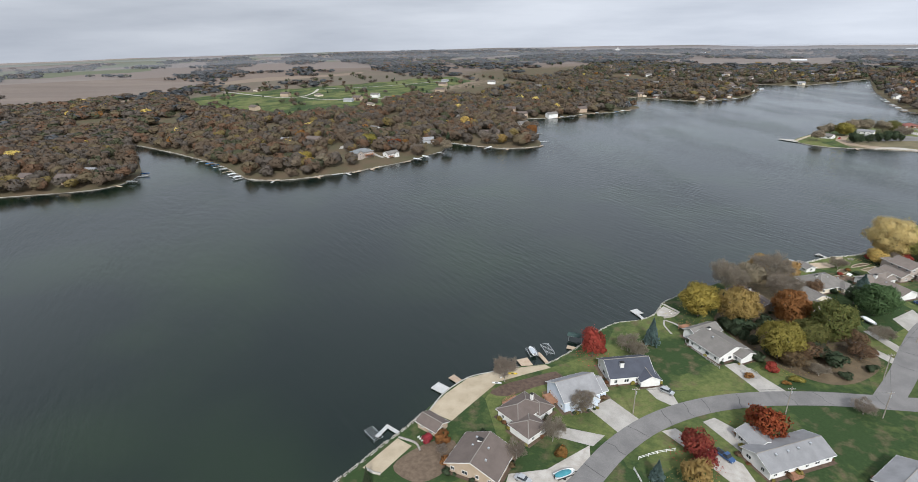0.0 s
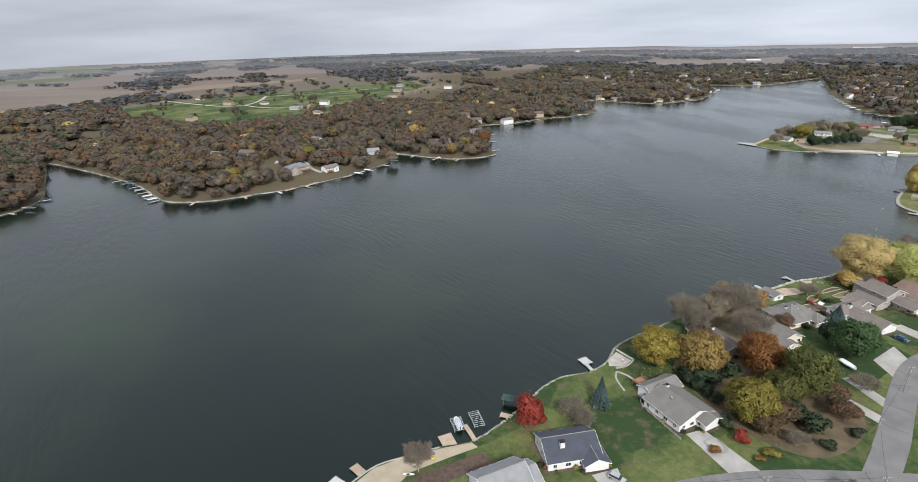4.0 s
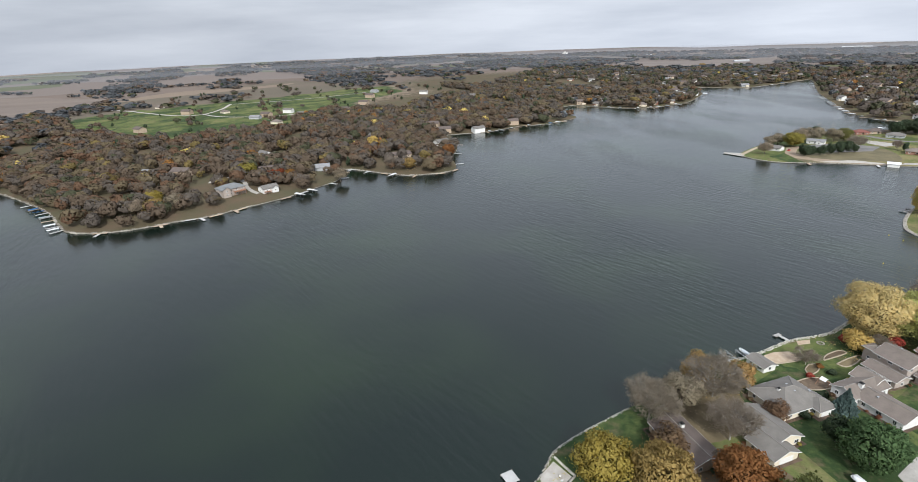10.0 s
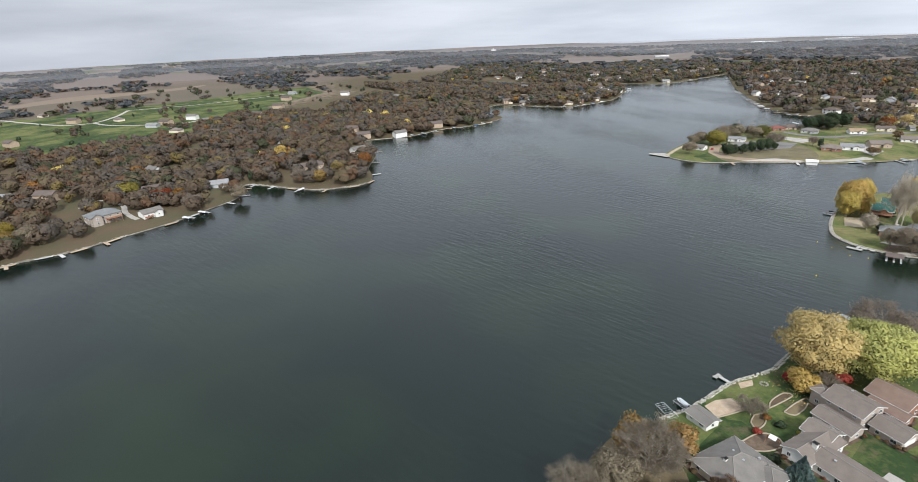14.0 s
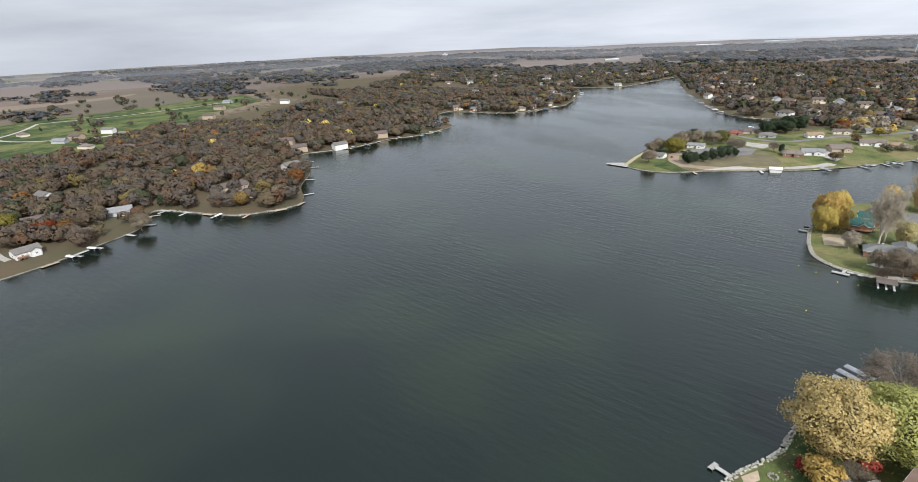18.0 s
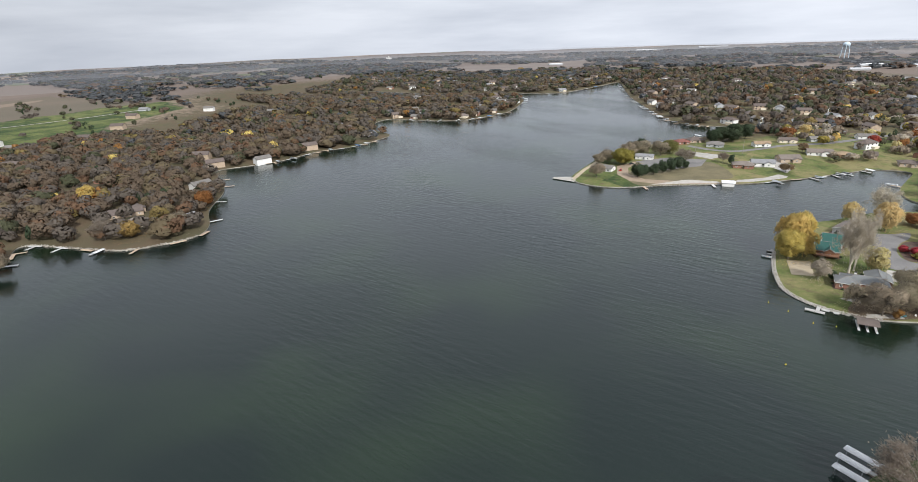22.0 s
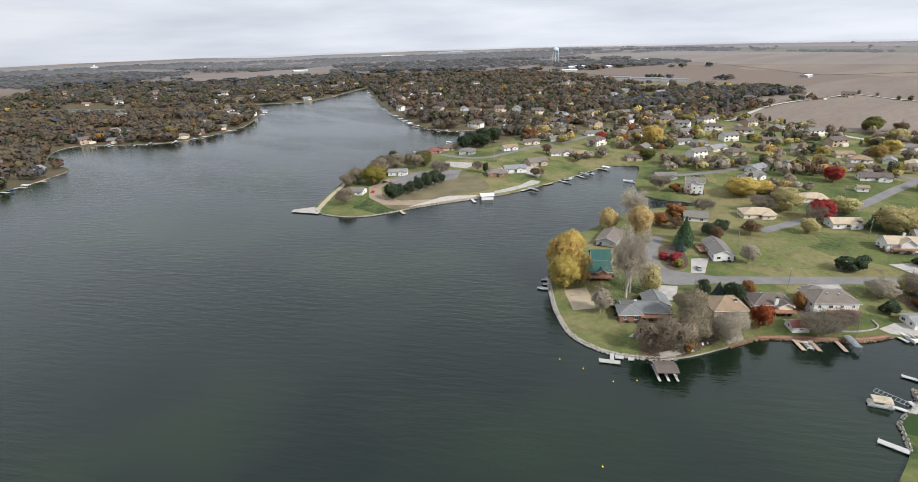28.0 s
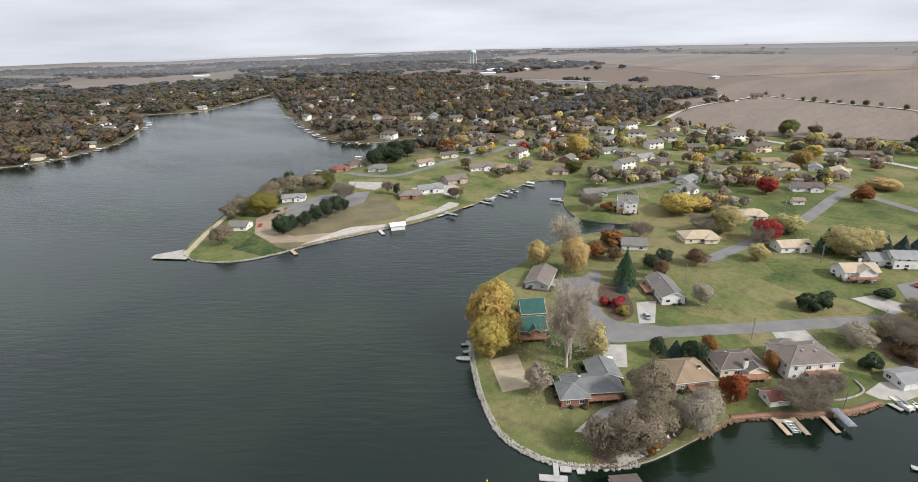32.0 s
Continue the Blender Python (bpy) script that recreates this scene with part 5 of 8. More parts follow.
house(-48.3, 111.2, 0, [(0, 0, 14.8, 12.2, 2.9, "gable", "y", 0.42)], M_TAN, R_BROWN, "tan ranch house with a broad brown shingle roof", chimneys=[(-1.2, 2.6, 6.0, 1.4)],
      vents=[(-3, 4, 4.7), (-2.6, 0.5, 4.9), (2, 1, 5.2), (3, -3, 4.9)])
q = local(-45.7, 134.6, -22)
house(-45.7, 134.6, -22, [(0, 0.5, 8.5, 12, 3.2, "hip", "y", 0.45), (*q(-40.9, 128.8), 7.5, 8.0, 3.0, "hip", "y", 0.4), (*q(-42.0, 139.0), 8, 6, 2.8, "hip", "x", 0.4)], M_WHITE, R_BROWN,
      "white house with a many-gabled brown shingle roof", chimneys=[(0.5, 4.5, 6.2, 0.9)], decks=[(-5.6, 2, 3.0, 6.0, 1.2)], garages=[(q(-40.9, 128.8)[0], q(-40.9, 128.8)[1] - 4.05, 0)])
q = local(-33.5, 150.4, 48)
house(-33.5, 150.4, 48, [(0, 0, 13.0, 11.0, 4.6, "gable", "x", 0.62, 2), (2.6, -5.6, 4.2, 3.0, 3.6, "gable", "y", 0.8), (-2.6, -5.4, 3.4, 2.6, 3.6, "gable", "y", 0.8), (7.6, 0.6, 5.0, 8.5, 3.0, "gable", "x", 0.5)],
      M_BLUE, R_LGREY, "pale blue two-storey house with steep grey gables", decks=[(-8.0, 1.0, 3.0, 5.0, 1.4)], garages=[(10.15, 0.6, 90)])
house(-20.8, 170.6, 34, [(0, 0.6, 15.0, 11.6, 3.2, "gable", "x", 0.55), (5.4, -5.0, 6.6, 5.6, 2.8, "gable", "y", 0.5)], M_WHITE, R_NAVY, "white house with a smooth charcoal roof",
      chimneys=[(-2.6, -2.0, 6.6, 1.3)], garages=[(5.4, -7.85, 0)])
q = local(6.1, 200.8, 50)
house(6.1, 200.8, 50, [(0, -0.5, 13.6, 14.0, 3.2, "gable", "y", 0.36), (*q(0.6, 208.0), 12.0, 6.5, 3.4, "gable", "x", 0.5), (3.6, -8.6, 7.0, 4.6, 2.9, "gable", "y", 0.4)], M_WHITE, R_GREY,
      "white house with a low grey roof above the garage", chimneys=[(1.2, 5.4, 6.0, 1.1)], garages=[(3.6, -10.95, 0)], vents=[(-2.0, 0.5, 5.3)], decks=[(*q(-5.0, 211.0), 4.0, 5.0, 0.9)])
house(17.3, 246.5, -50, [(0, 0, 18.5, 10.0, 3.0, "gable", "x", 0.40)], M_TAN, R_BROWN, "long brown-roofed ranch house under trees", chimneys=[(-3.0, 0.8, 5.9, 1.2)])
house(38.4, 258.0, -47, [(-2.0, 2.0, 14.0, 10.5, 3.0, "gable", "x", 0.40), (4.5, -3.0, 9.0, 8.5, 2.8, "gable", "x", 0.40)], M_CREAM, R_GREY, "low house with two grey-brown roofs", garages=[(9.05, -3.0, 90)])
house(46.0, 278.5, 42, [(0, 0, 16.6, 13.4, 2.9, "hip", "x", 0.44), (5.4, -5.8, 6.4, 7.0, 2.8, "hip", "y", 0.44)], M_CREAM, R_GREY, "cream house under a wide grey hip roof",
      chimneys=[(-3.4, 0.6, 5.7, 0.9)], garages=[(5.4, -9.35, 0)], vents=[(0.5, -1.6, 4.9), (1.4, 2.0, 4.7), (4.8, -3.0, 4.8)])
q = local(72.4, 282.8, -47)
house(72.4, 282.8, -47, [(0.8, 0, 13.4, 8.8, 2.9, "gable", "x", 0.42), (*q(67.4, 290.4), 7.4, 15.0, 3.1, "gable", "y", 0.45), (*q(71.0, 296.0), 7.0, 7.0, 3.4, "gable", "x", 0.5)], M_WHITE, R_TAUPE,
      "white house with long taupe gable roofs", chimneys=[(*q(66.6, 287.6), 5.6, 1.3)], garages=[(7.55, 0.0, 90)], vents=[(-2, -1.5, 4.2)])
q = local(82.9, 310.0, -50)
house(82.9, 310.0, -50, [(0, 0, 11.0, 10.4, 5.2, "gable", "x", 0.42, 2), (*q(90.8, 302.6), 8.2, 7.6, 3.0, "gable", "x", 0.40), (*q(77.2, 303.0), 10.6, 6.2, 3.0, "gable", "x", 0.42), (*q(76.4, 314.2), 4.4, 4.2, 5.0, "hip", "x", 0.3, 2)], M_TAUPE, R_TAUPE,
      "taupe two-storey house with a garage wing", garages=[(q(90.8, 302.6)[0] + 4.15, q(90.8, 302.6)[1], 90)], vents=[(-2, 2, 6.5)], decks=[(-7.2, 1.0, 3.2, 5.0, 2.6)])
house(95.8, 316.8, -49, [(0, 1.5, 11.0, 10.6, 4.0, "gable", "x", 0.40), (2.0, -5.2, 10.0, 5.0, 3.0, "gable", "x", 0.40)], M_BRICK, R_RUST, "brick house with long brown roofs")
house(40.7, 297.9, -48, [(0, 0, 7.2, 5.2, 2.4, "gable", "x", 0.34)], M_WHITE, R_GREY, "small white boathouse with a grey roof by the shore", name="boathouse")
house(-68.0, 118.6, -12, [(0, 0, 7.4, 5.4, 2.5, "gable", "x", 0.45)], M_TAN, R_BROWN, "small tan boathouse with a brown roof by the shore", name="boathouse")
house(26.4, 149.4, 44, [(0, 0, 21.0, 9.6, 2.8, "gable", "x", 0.42), (-4.0, 7.0, 6.5, 7.0, 2.8, "gable", "y", 0.42)], M_WHITE, R_LGREY, "long white ranch house with a streaked pale grey roof",
      vents=[(-6, -1.6, 4.3), (-2, -1.6, 4.3), (1.5, -1.6, 4.3), (6, -1.2, 4.4)], decks=[(-3.5, -6.0, 3.6, 2.4, 0.6)])
house(53.0, 150.5, 60, [(0, 0, 14.0, 10.0, 2.9, "gable", "x", 0.36)], M_WHITE, R_LGREY, "white house with a pale grey roof")
house(-20.0, 96.0, 20, [(0, 0, 13.0, 9.0, 2.9, "gable", "x", 0.40)], M_TAN, R_BROWN, "tan house with a brown shingle roof")

# houses of the headland and the point
house(116.0, 352.0, -40, [(0, 0, 14.0, 9.0, 3.0, "gable", "x", 0.4)], M_WHITE, R_GREY, "white house with a grey roof behind a bare tree", decks=[(-8.6, 0, 3.2, 5.5, 1.2)])
house(162.8, 475.5, -24, [(0.0, 0.2, 16.5, 9.0, 3.2, "hip", "x", 0.42), (-6.6, -2.2, 8.0, 8.0, 3.1, "hip", "y", 0.42), (5.6, 6.8, 8.8, 9.0, 3.0, "gable", "y", 0.40)], M_BRICK, R_SLATE,
      "low brick house with a slate-grey roof and a red-brown deck", chimneys=[(-3.6, 1.2, 5.7, 0.9)], decks=[(1.6, -5.8, 9.5, 2.8, 2.2)], garages=[(5.6, 11.35, 180)])
house(192.6, 466.4, -20, [(0, 0, 12.6, 11.6, 3.4, "hip", "x", 0.52)], M_TAN, R_TAN, "tan house under a pyramid-like tan hip roof", chimneys=[(2.6, -2.4, 5.6, 1.0)], decks=[(0.5, -7.2, 6.5, 2.6, 1.8)])
house(210.6, 462.6, -25, [(0, 0, 14.0, 9.6, 3.2, "hip", "x", 0.46), (3.4, -5.2, 5.0, 3.0, 3.4, "gable", "y", 0.5)], M_CREAM, R_BROWN, "cream house with a brown hip roof above the cove", chimneys=[(0.4, -4.9, 6.0, 1.2)],
      decks=[(2.5, -8.0, 8.0, 3.0, 1.9)], vents=[(-3, 1, 4.9)])
house(227.6, 452.0, -23, [(0, 0, 16.0, 11.5, 6.0, "hip", "x", 0.42, 2), (-2.0, 6.6, 7.0, 3.2, 5.6, "hip", "y", 0.42)], M_WHITE, R_TAUPE, "large white two-storey house with a grey-brown hip roof", vents=[(-2, -2, 7.8), (2, -2.4, 7.6), (4, 1.5, 7.9)],
      decks=[(2.0, -7.2, 10.0, 3.0, 3.0)])
house(206.8, 446.6, -22, [(0, 0, 6.0, 5.4, 2.4, "gable", "x", 0.45)], M_WHITE, R_RED, "small white boathouse with a red-brown roof on the seawall", name="boathouse", garages=[(3.05, 0, 90, 3.4)])
q = local(166.8, 513.5, -24)
house(166.8, 513.5, -24, [(0, 0, 10.0, 9.0, 3.6, "gable", "x", 0.62), (*q(174.8, 524.4), 8.6, 10.5, 3.4, "gable", "x", 0.62), (0.8, -4.4, 4.0, 3.0, 3.6, "gable", "y", 0.7)], M_CEDAR, R_GREEN,
      "timber lodge with steep green metal roofs", decks=[(0, -6.6, 9.5, 3.2, 1.7)])
house(195.2, 546.0, 42, [(0, 0, 17.0, 10.0, 3.0, "gable", "x", 0.38)], M_GREYS, R_TAUPE, "low grey house with a taupe roof by the water")
house(229.2, 508.3, 63, [(0, 0, 18.6, 8.8, 3.4, "gable", "x", 0.42)], M_WHITE, R_GREY, "white ranch house with a grey roof and a wooden deck", decks=[(3.0, 6.2, 7.5, 3.6, 0.9)], vents=[(4, 1, 4.7)])
house(248.5, 432.6, -18, [(0, 0, 8.0, 7.0, 2.6, "gable", "x", 0.36)], M_WHITE, R_LGREY, "white boathouse with a pale roof on a terrace", name="boathouse", garages=[(0, -3.55, 0, 3.4)])
q = local(306.1, 478.0, -30)
house(306.1, 478.0, -30, [(0, 0, 13.5, 9.0, 4.4, "gable", "x", 0.46, 1), (1.0, -4.4, 6.0, 3.4, 4.8, "gable", "y", 0.7)], M_WHITE, R_BUFF, "white lodge with a buff roof and tall gable windows", decks=[(0, -6.6, 12.0, 2.6, 2.4)], chimneys=[(2.5, 2.0, 7.6, 0.9)])
house(335.1, 473.0, -35, [(0, 0, 14.0, 9.0, 5.2, "gable", "x", 0.4, 2), (-10.0, 2.0, 9.0, 8.0, 3.4, "gable", "x", 0.4)], M_WHITE, R_LGREY, "white two-storey house with grey roofs", garages=[(3, -4.55, 0)])
house(295.6, 598.0, -40, [(0, 0, 11.0, 9.0, 7.6, "gable", "x", 0.5, 2), (0, -5.2, 4.5, 2.4, 7.4, "gable", "y", 0.5, 2)], M_WHITE, R_GREY, "tall white three-level house beside the cove", decks=[(-4.0, -6.2, 5.0, 3.0, 3.0)], chimneys=[(-1, 0.5, 10.6, 0.9)])

MID = [
    # x, y, rot, width, depth, wall, roof, kind, label
    (256.1, 552.5, -40, 12, 10, M_WHITE, R_GREY, "gable", "white cottage with a grey gable roof"),
    (290.0, 542.5, -28, 17, 11, M_CREAM, R_BUFF, "hip", "cream house with a pale hip roof"),
    (340.3, 549.0, -32, 14, 10, M_WHITE, R_BUFF, "hip", "white house with a buff hip roof"),
    (313.4, 509.4, -25, 15, 9, M_WHITE, R_BUFF, "gable", "white ranch house with a buff roof"),
    (413.2, 563.0, -38, 18, 10, M_WHITE, R_BROWN, "gable", "white house with a dark brown roof"),
    (381.9, 548.6, -38, 6, 5, M_WHITE, R_TAN, "gable", "small white shed with a tan roof"),
    (458.7, 618.0, -30, 13, 9, M_CREAM, R_TAN, "gable", "cream house with a tan roof"),
    (403.0, 615.0, 8, 19, 9, M_GREYS, R_GREY, "gable", "long grey house with a grey roof"),
    (368.5, 616.5, 15, 15, 9, M_WHITE, R_LGREY, "gable", "white house with a pale grey roof"),
    (348.7, 602.0, 5, 16, 10, M_WHITE, R_GREY, "gable", "white house with a grey roof"),
    (301.1, 633.0, -20, 15, 9, M_GREYS, R_GREY, "gable", "grey house beside the docks"),
    (391.5, 719.0, -10, 14, 9, M_WHITE, R_GREY, "gable", "white house with a grey roof"),
    (398.7, 706.0, -5, 13, 9, M_GREYS, R_GREY, "hip", "grey house with a hip roof"),
    (396.2, 683.5, 0, 16, 10, M_CREAM, R_LGREY, "gable", "cream house with a pale roof"),
    (396.6, 665.5, 5, 15, 11, M_TAN, R_BROWN, "hip", "tan house with a brown hip roof"),
    (457.2, 686.0, -30, 12, 10, M_TAN, R_BROWN, "gable", "tan house with a brown roof"),
    (446.4, 649.0, -50, 8, 11, M_WHITE, R_GREY, "gable", "white gabled house with a grey roof"),
    (453.3, 601.0, -35, 14, 9, M_WHITE, R_TAN, "hip", "white house with a tan hip roof"),
    (467.9, 572.5, 35, 13, 10, M_WHITE, R_BUFF, "gable", "white gabled house with a pale roof"),
    (466.1, 588.0, 35, 10, 8, M_WHITE, R_LGREY, "gable", "small white house with a pale roof"),
    (525.9, 612.0, -38, 20, 9, M_WHITE, R_GREY, "gable", "long white house with a grey roof"),
    (537.1, 592.0, -38, 22, 9, M_BRICK, R_BROWN, "gable", "long brick house with a brown roof"),
    (424.9, 588.0, -20, 13, 9, M_CREAM, R_BROWN, "hip", "cream house with a brown hip roof"),
    (87.4, 693.0, -32, 11, 9, M_WHITE, R_GREY, "gable", "white cottage with a grey roof on the point"),
    (126.4, 733.0, -20, 15, 8, M_WHITE, R_LGREY, "gable", "long white building behind oaks"),
    (177.3, 803.0, 20, 14, 10, M_BRICK, R_RED, "hip", "brick house with a red hip roof"),
    (193.1, 811.0, 10, 15, 11, M_TAN, R_BROWN, "hip", "tan house with a brown hip roof"),
    (203.0, 782.0, -20, 15, 10, M_GREYS, R_GREY, "hip", "grey house with a hip roof"),
    (196.0, 696.5, -14, 15, 10, M_BRICK, R_TAUPE, "hip", "brick house with a taupe hip roof above the shore"),
    (213.4, 702.0, -14, 17, 10, M_WHITE, R_LGREY, "gable", "white house with a pale roof above the shore"),
    (238.1, 713.0, 0, 16, 12, M_TAN, R_TAUPE, "gable", "large tan house with a taupe roof"),
    (272.3, 733.0, -15, 19, 10, M_WHITE, R_TAUPE, "gable", "long white house with a taupe roof"),
    (287.1, 723.0, -20, 13, 9, M_TAN, R_TAN, "hip", "tan house with a tan roof"),
    (306.4, 721.0, -25, 9, 11, M_TAN, R_BROWN, "gable", "brown cottage with a steep roof"),
    (320.0, 695.0, -20, 13, 9, M_TAN, R_BROWN, "hip", "tan house with a brown roof"),
    (240.7, 772.0, 0, 14, 9, M_WHITE, R_TAN, "gable", "white house with a tan roof"),
    (269.6, 785.0, -10, 15, 9, M_CREAM, R_BROWN, "gable", "cream house with a brown roof"),
    (296.7, 788.0, 0, 13, 9, M_GREYS, R_GREY, "gable", "grey house with a grey roof"),
    (344.6, 794.0, -10, 16, 9, M_WHITE, R_GREY, "gable", "white house with a grey roof on a lawn"),
    (396.8, 801.0, 20, 14, 10, M_WHITE, R_GREY, "gable", "white house with a grey roof"),
]
HOMES = [(-48, 111), (-45, 134), (-33, 150), (-21, 170), (6, 201), (17, 246), (38, 258), (46, 278), (72, 283), (68, 291), (83, 310), (91, 303), (96, 317), (27, 149), (53, 150), (163, 475), (193, 466),
         (210, 462), (227, 452), (167, 513), (175, 524), (195, 546), (229, 508), (306, 478), (335, 473), (296, 598)]
for x, y, rot, w, d, wl_m, rf_m, kind, label in MID:
    blocks = [(0, 0, w, d, 3.0, kind, "x", 0.42)]
    if w > 12:
        blocks.append((w * 0.22, -d * 0.42, w * 0.36, d * 0.5, 2.9, kind, "y", 0.42))
    house(x, y, rot, blocks, wl_m, rf_m, label, fine=False)
    HOMES.append((x, y))
house(167.5, 647.5, -14, [(0, 0, 8.0, 6.0, 2.4, "gable", "x", 0.35)], M_WHITE, M_CANVAS, "white boathouse on the seawall", name="boathouse", windows=False)

# far houses: a few patterns, set down many times
PATTERNS = []
FAR_PANE = mesh_of("window", box_bm((0, 0, -0.65, 1.7, 0.08, 1.3)), M_GLASS)
for k, (wl_m, rf_m, w, d, kind, label) in enumerate((
    (M_WHITE, R_GREY, 15, 9, "gable", "small far white house with a grey roof"),
    (M_CREAM, R_TAUPE, 14, 10, "hip", "far cream house with a taupe hip roof"),
    (M_TAN, R_BROWN, 16, 10, "gable", "far tan house with a brown roof"),
    (M_GREYS, R_LGREY, 15, 10, "gable", "far grey house with a pale roof"),
    (M_WHITE, R_BROWN, 17, 10, "hip", "far white house with a brown roof"),
    (M_BRICK, R_GREY, 14, 10, "gable", "far brick house with a grey roof"),
)):
    h = 3.2 if k % 2 else 5.4
    ob = thing("house", pose(0, 0, -60), label, "house", "far houses")
    body = part("wall", wall_bm(w, d, h, kind, "x", 0.5), wl_m, ob)
    part("roof", roof_bm(w, d, h, kind, "x", 0.5)[0], rf_m, ob)
    part("porch", box_bm((w * 0.2, -d / 2 - 1.2, -1, w * 0.4, 2.4, 3.2)), M_CREAM, ob)
    for st in range(2 if h > 5 else 1):
        for u in (-0.32, 0.0, 0.32):
            part("window", FAR_PANE, None, body, "", Matrix.Translation((u * w, -d / 2 - 0.02, 1.5 + 2.7 * st)))
    PATTERNS.append(ob)
FAR_USED = [False] * len(PATTERNS)


def far_house(k, x, y, rot):
    m = pose(x, y, gnd(x, y), 0, 0, rot)
    HOMES.append((x, y))
    if not FAR_USED[k]:
        FAR_USED[k] = True
        PATTERNS[k].matrix_basis = m
        return PATTERNS[k]
    return copy_thing(PATTERNS[k], m)


house(-318.0, 413.0, 69, [(0, 0, 19.0, 12.0, 5.6, "hip", "x", 0.45, 2), (-6.0, -6.2, 6.0, 3.4, 5.8, "gable", "y", 0.6, 2)], M_TAUPE, R_SLATE, "large grey two-storey house with a pillared porch above the west shore", fine=False, decks=[(4.0, -7.6, 9.0, 3.2, 2.8)])
house(-296.5, 431.0, 69, [(0, 0, 13.0, 9.0, 3.4, "gable", "x", 0.45), (3.0, -4.6, 5.0, 3.0, 3.4, "gable", "y", 0.5)], M_WHITE, R_GREY, "white house with a grey roof in the west woods", fine=False, decks=[(-3.5, -5.8, 5.0, 2.6, 1.2)])
house(-253.0, 570.0, 40, [(0, 0, 20.0, 11.0, 3.2, "gable", "x", 0.42), (8.0, 6.0, 8.0, 9.0, 3.0, "gable", "y", 0.42)], M_TAN, R_BROWN, "long brown-roofed house among the west oaks", fine=False)
HOMES += [(-318, 413), (-325, 405), (-309, 420), (-302, 402), (-298, 414), (-290, 424), (-296, 431), (-282, 436), (-253, 570)]
ribbon("driveway", [(-356, 428), (-362, 441), (-349, 449), (-330, 440), (-318, 430), (-306, 424), (-299, 422)], 3.6, M_CONCRETE, 0.09, "pale winding driveway between two shore houses", "driveway")
for i, (x, y, rot) in enumerate(((-433, 434, 20), (-274, 722, 40), (-235, 740, 50), (-581, 436, 40), (-490, 238, 20), (-505, 262, 30), (-520, 225, 20), (-232, 552, 20), (-205, 560, 60), (-400, 439, 10), (-380, 521, -20), (-374, 597, 0),
                                 (-330, 470, 50), (-300, 505, 40), (-210, 800, 40), (-185, 850, 50), (-165, 880, 60), (-300, 745, 10), (-240, 640, 60), (-330, 650, 0), (-200, 900, 60), (-220, 930, 40), (-740, 743, 10), (-682, 766, -20),
                                 (-582, 726, 15), (-578, 745, 0), (-574, 790, 10), (-536, 775, 20), (-490, 824, 0), (-475, 840, 0), (-664, 600, -10), (-866, 794, -10), (-593, 1079, 0), (-549, 990, 0), (-476, 1070, 10), (-368, 1063, 10),
                                 (-455, 690, 10), (-430, 760, 0), (-505, 900, 10), (-520, 700, 0))):
    far_house((3, 2, 0, 5, 2, 3, 2, 1)[i % 8], x, y, rot + 180)
rng = np.random.default_rng(21)


def scatter_houses(n, x0, x1, y0, y1, dmin, dmax, gap, base):
    made = 0
    xs, ys = rng.uniform(x0, x1, n * 25), rng.uniform(y0, y1, n * 25)
    d = shore_dist(xs, ys)
    ok = ~in_poly(LAKE, xs, ys) & (d > dmin) & (d < dmax)
    for x, y in zip(xs[ok], ys[ok]):
        if min(math.hypot(x - a, y - b) for a, b in HOMES) < gap:
            continue
        far_house(int(rng.integers(0, 6)), x, y, base + rng.normal() * 25)
        made += 1
        if made >= n:
            break


scatter_houses(34, 205, 420, 830, 1300, 10, 120, 24, -70)
scatter_houses(46, 250, 900, 860, 1500, 20, 500, 34, -40)
scatter_houses(28, -180, 30, 1000, 1280, 10, 70, 24, 10)
scatter_houses(46, -380, 240, 1340, 1750, 14, 260, 30, 10)
scatter_houses(20, 320, 520, 640, 900, 40, 260, 30, -10)
scatter_houses(16, 380, 640, 380, 560, 60, 400, 34, -30)


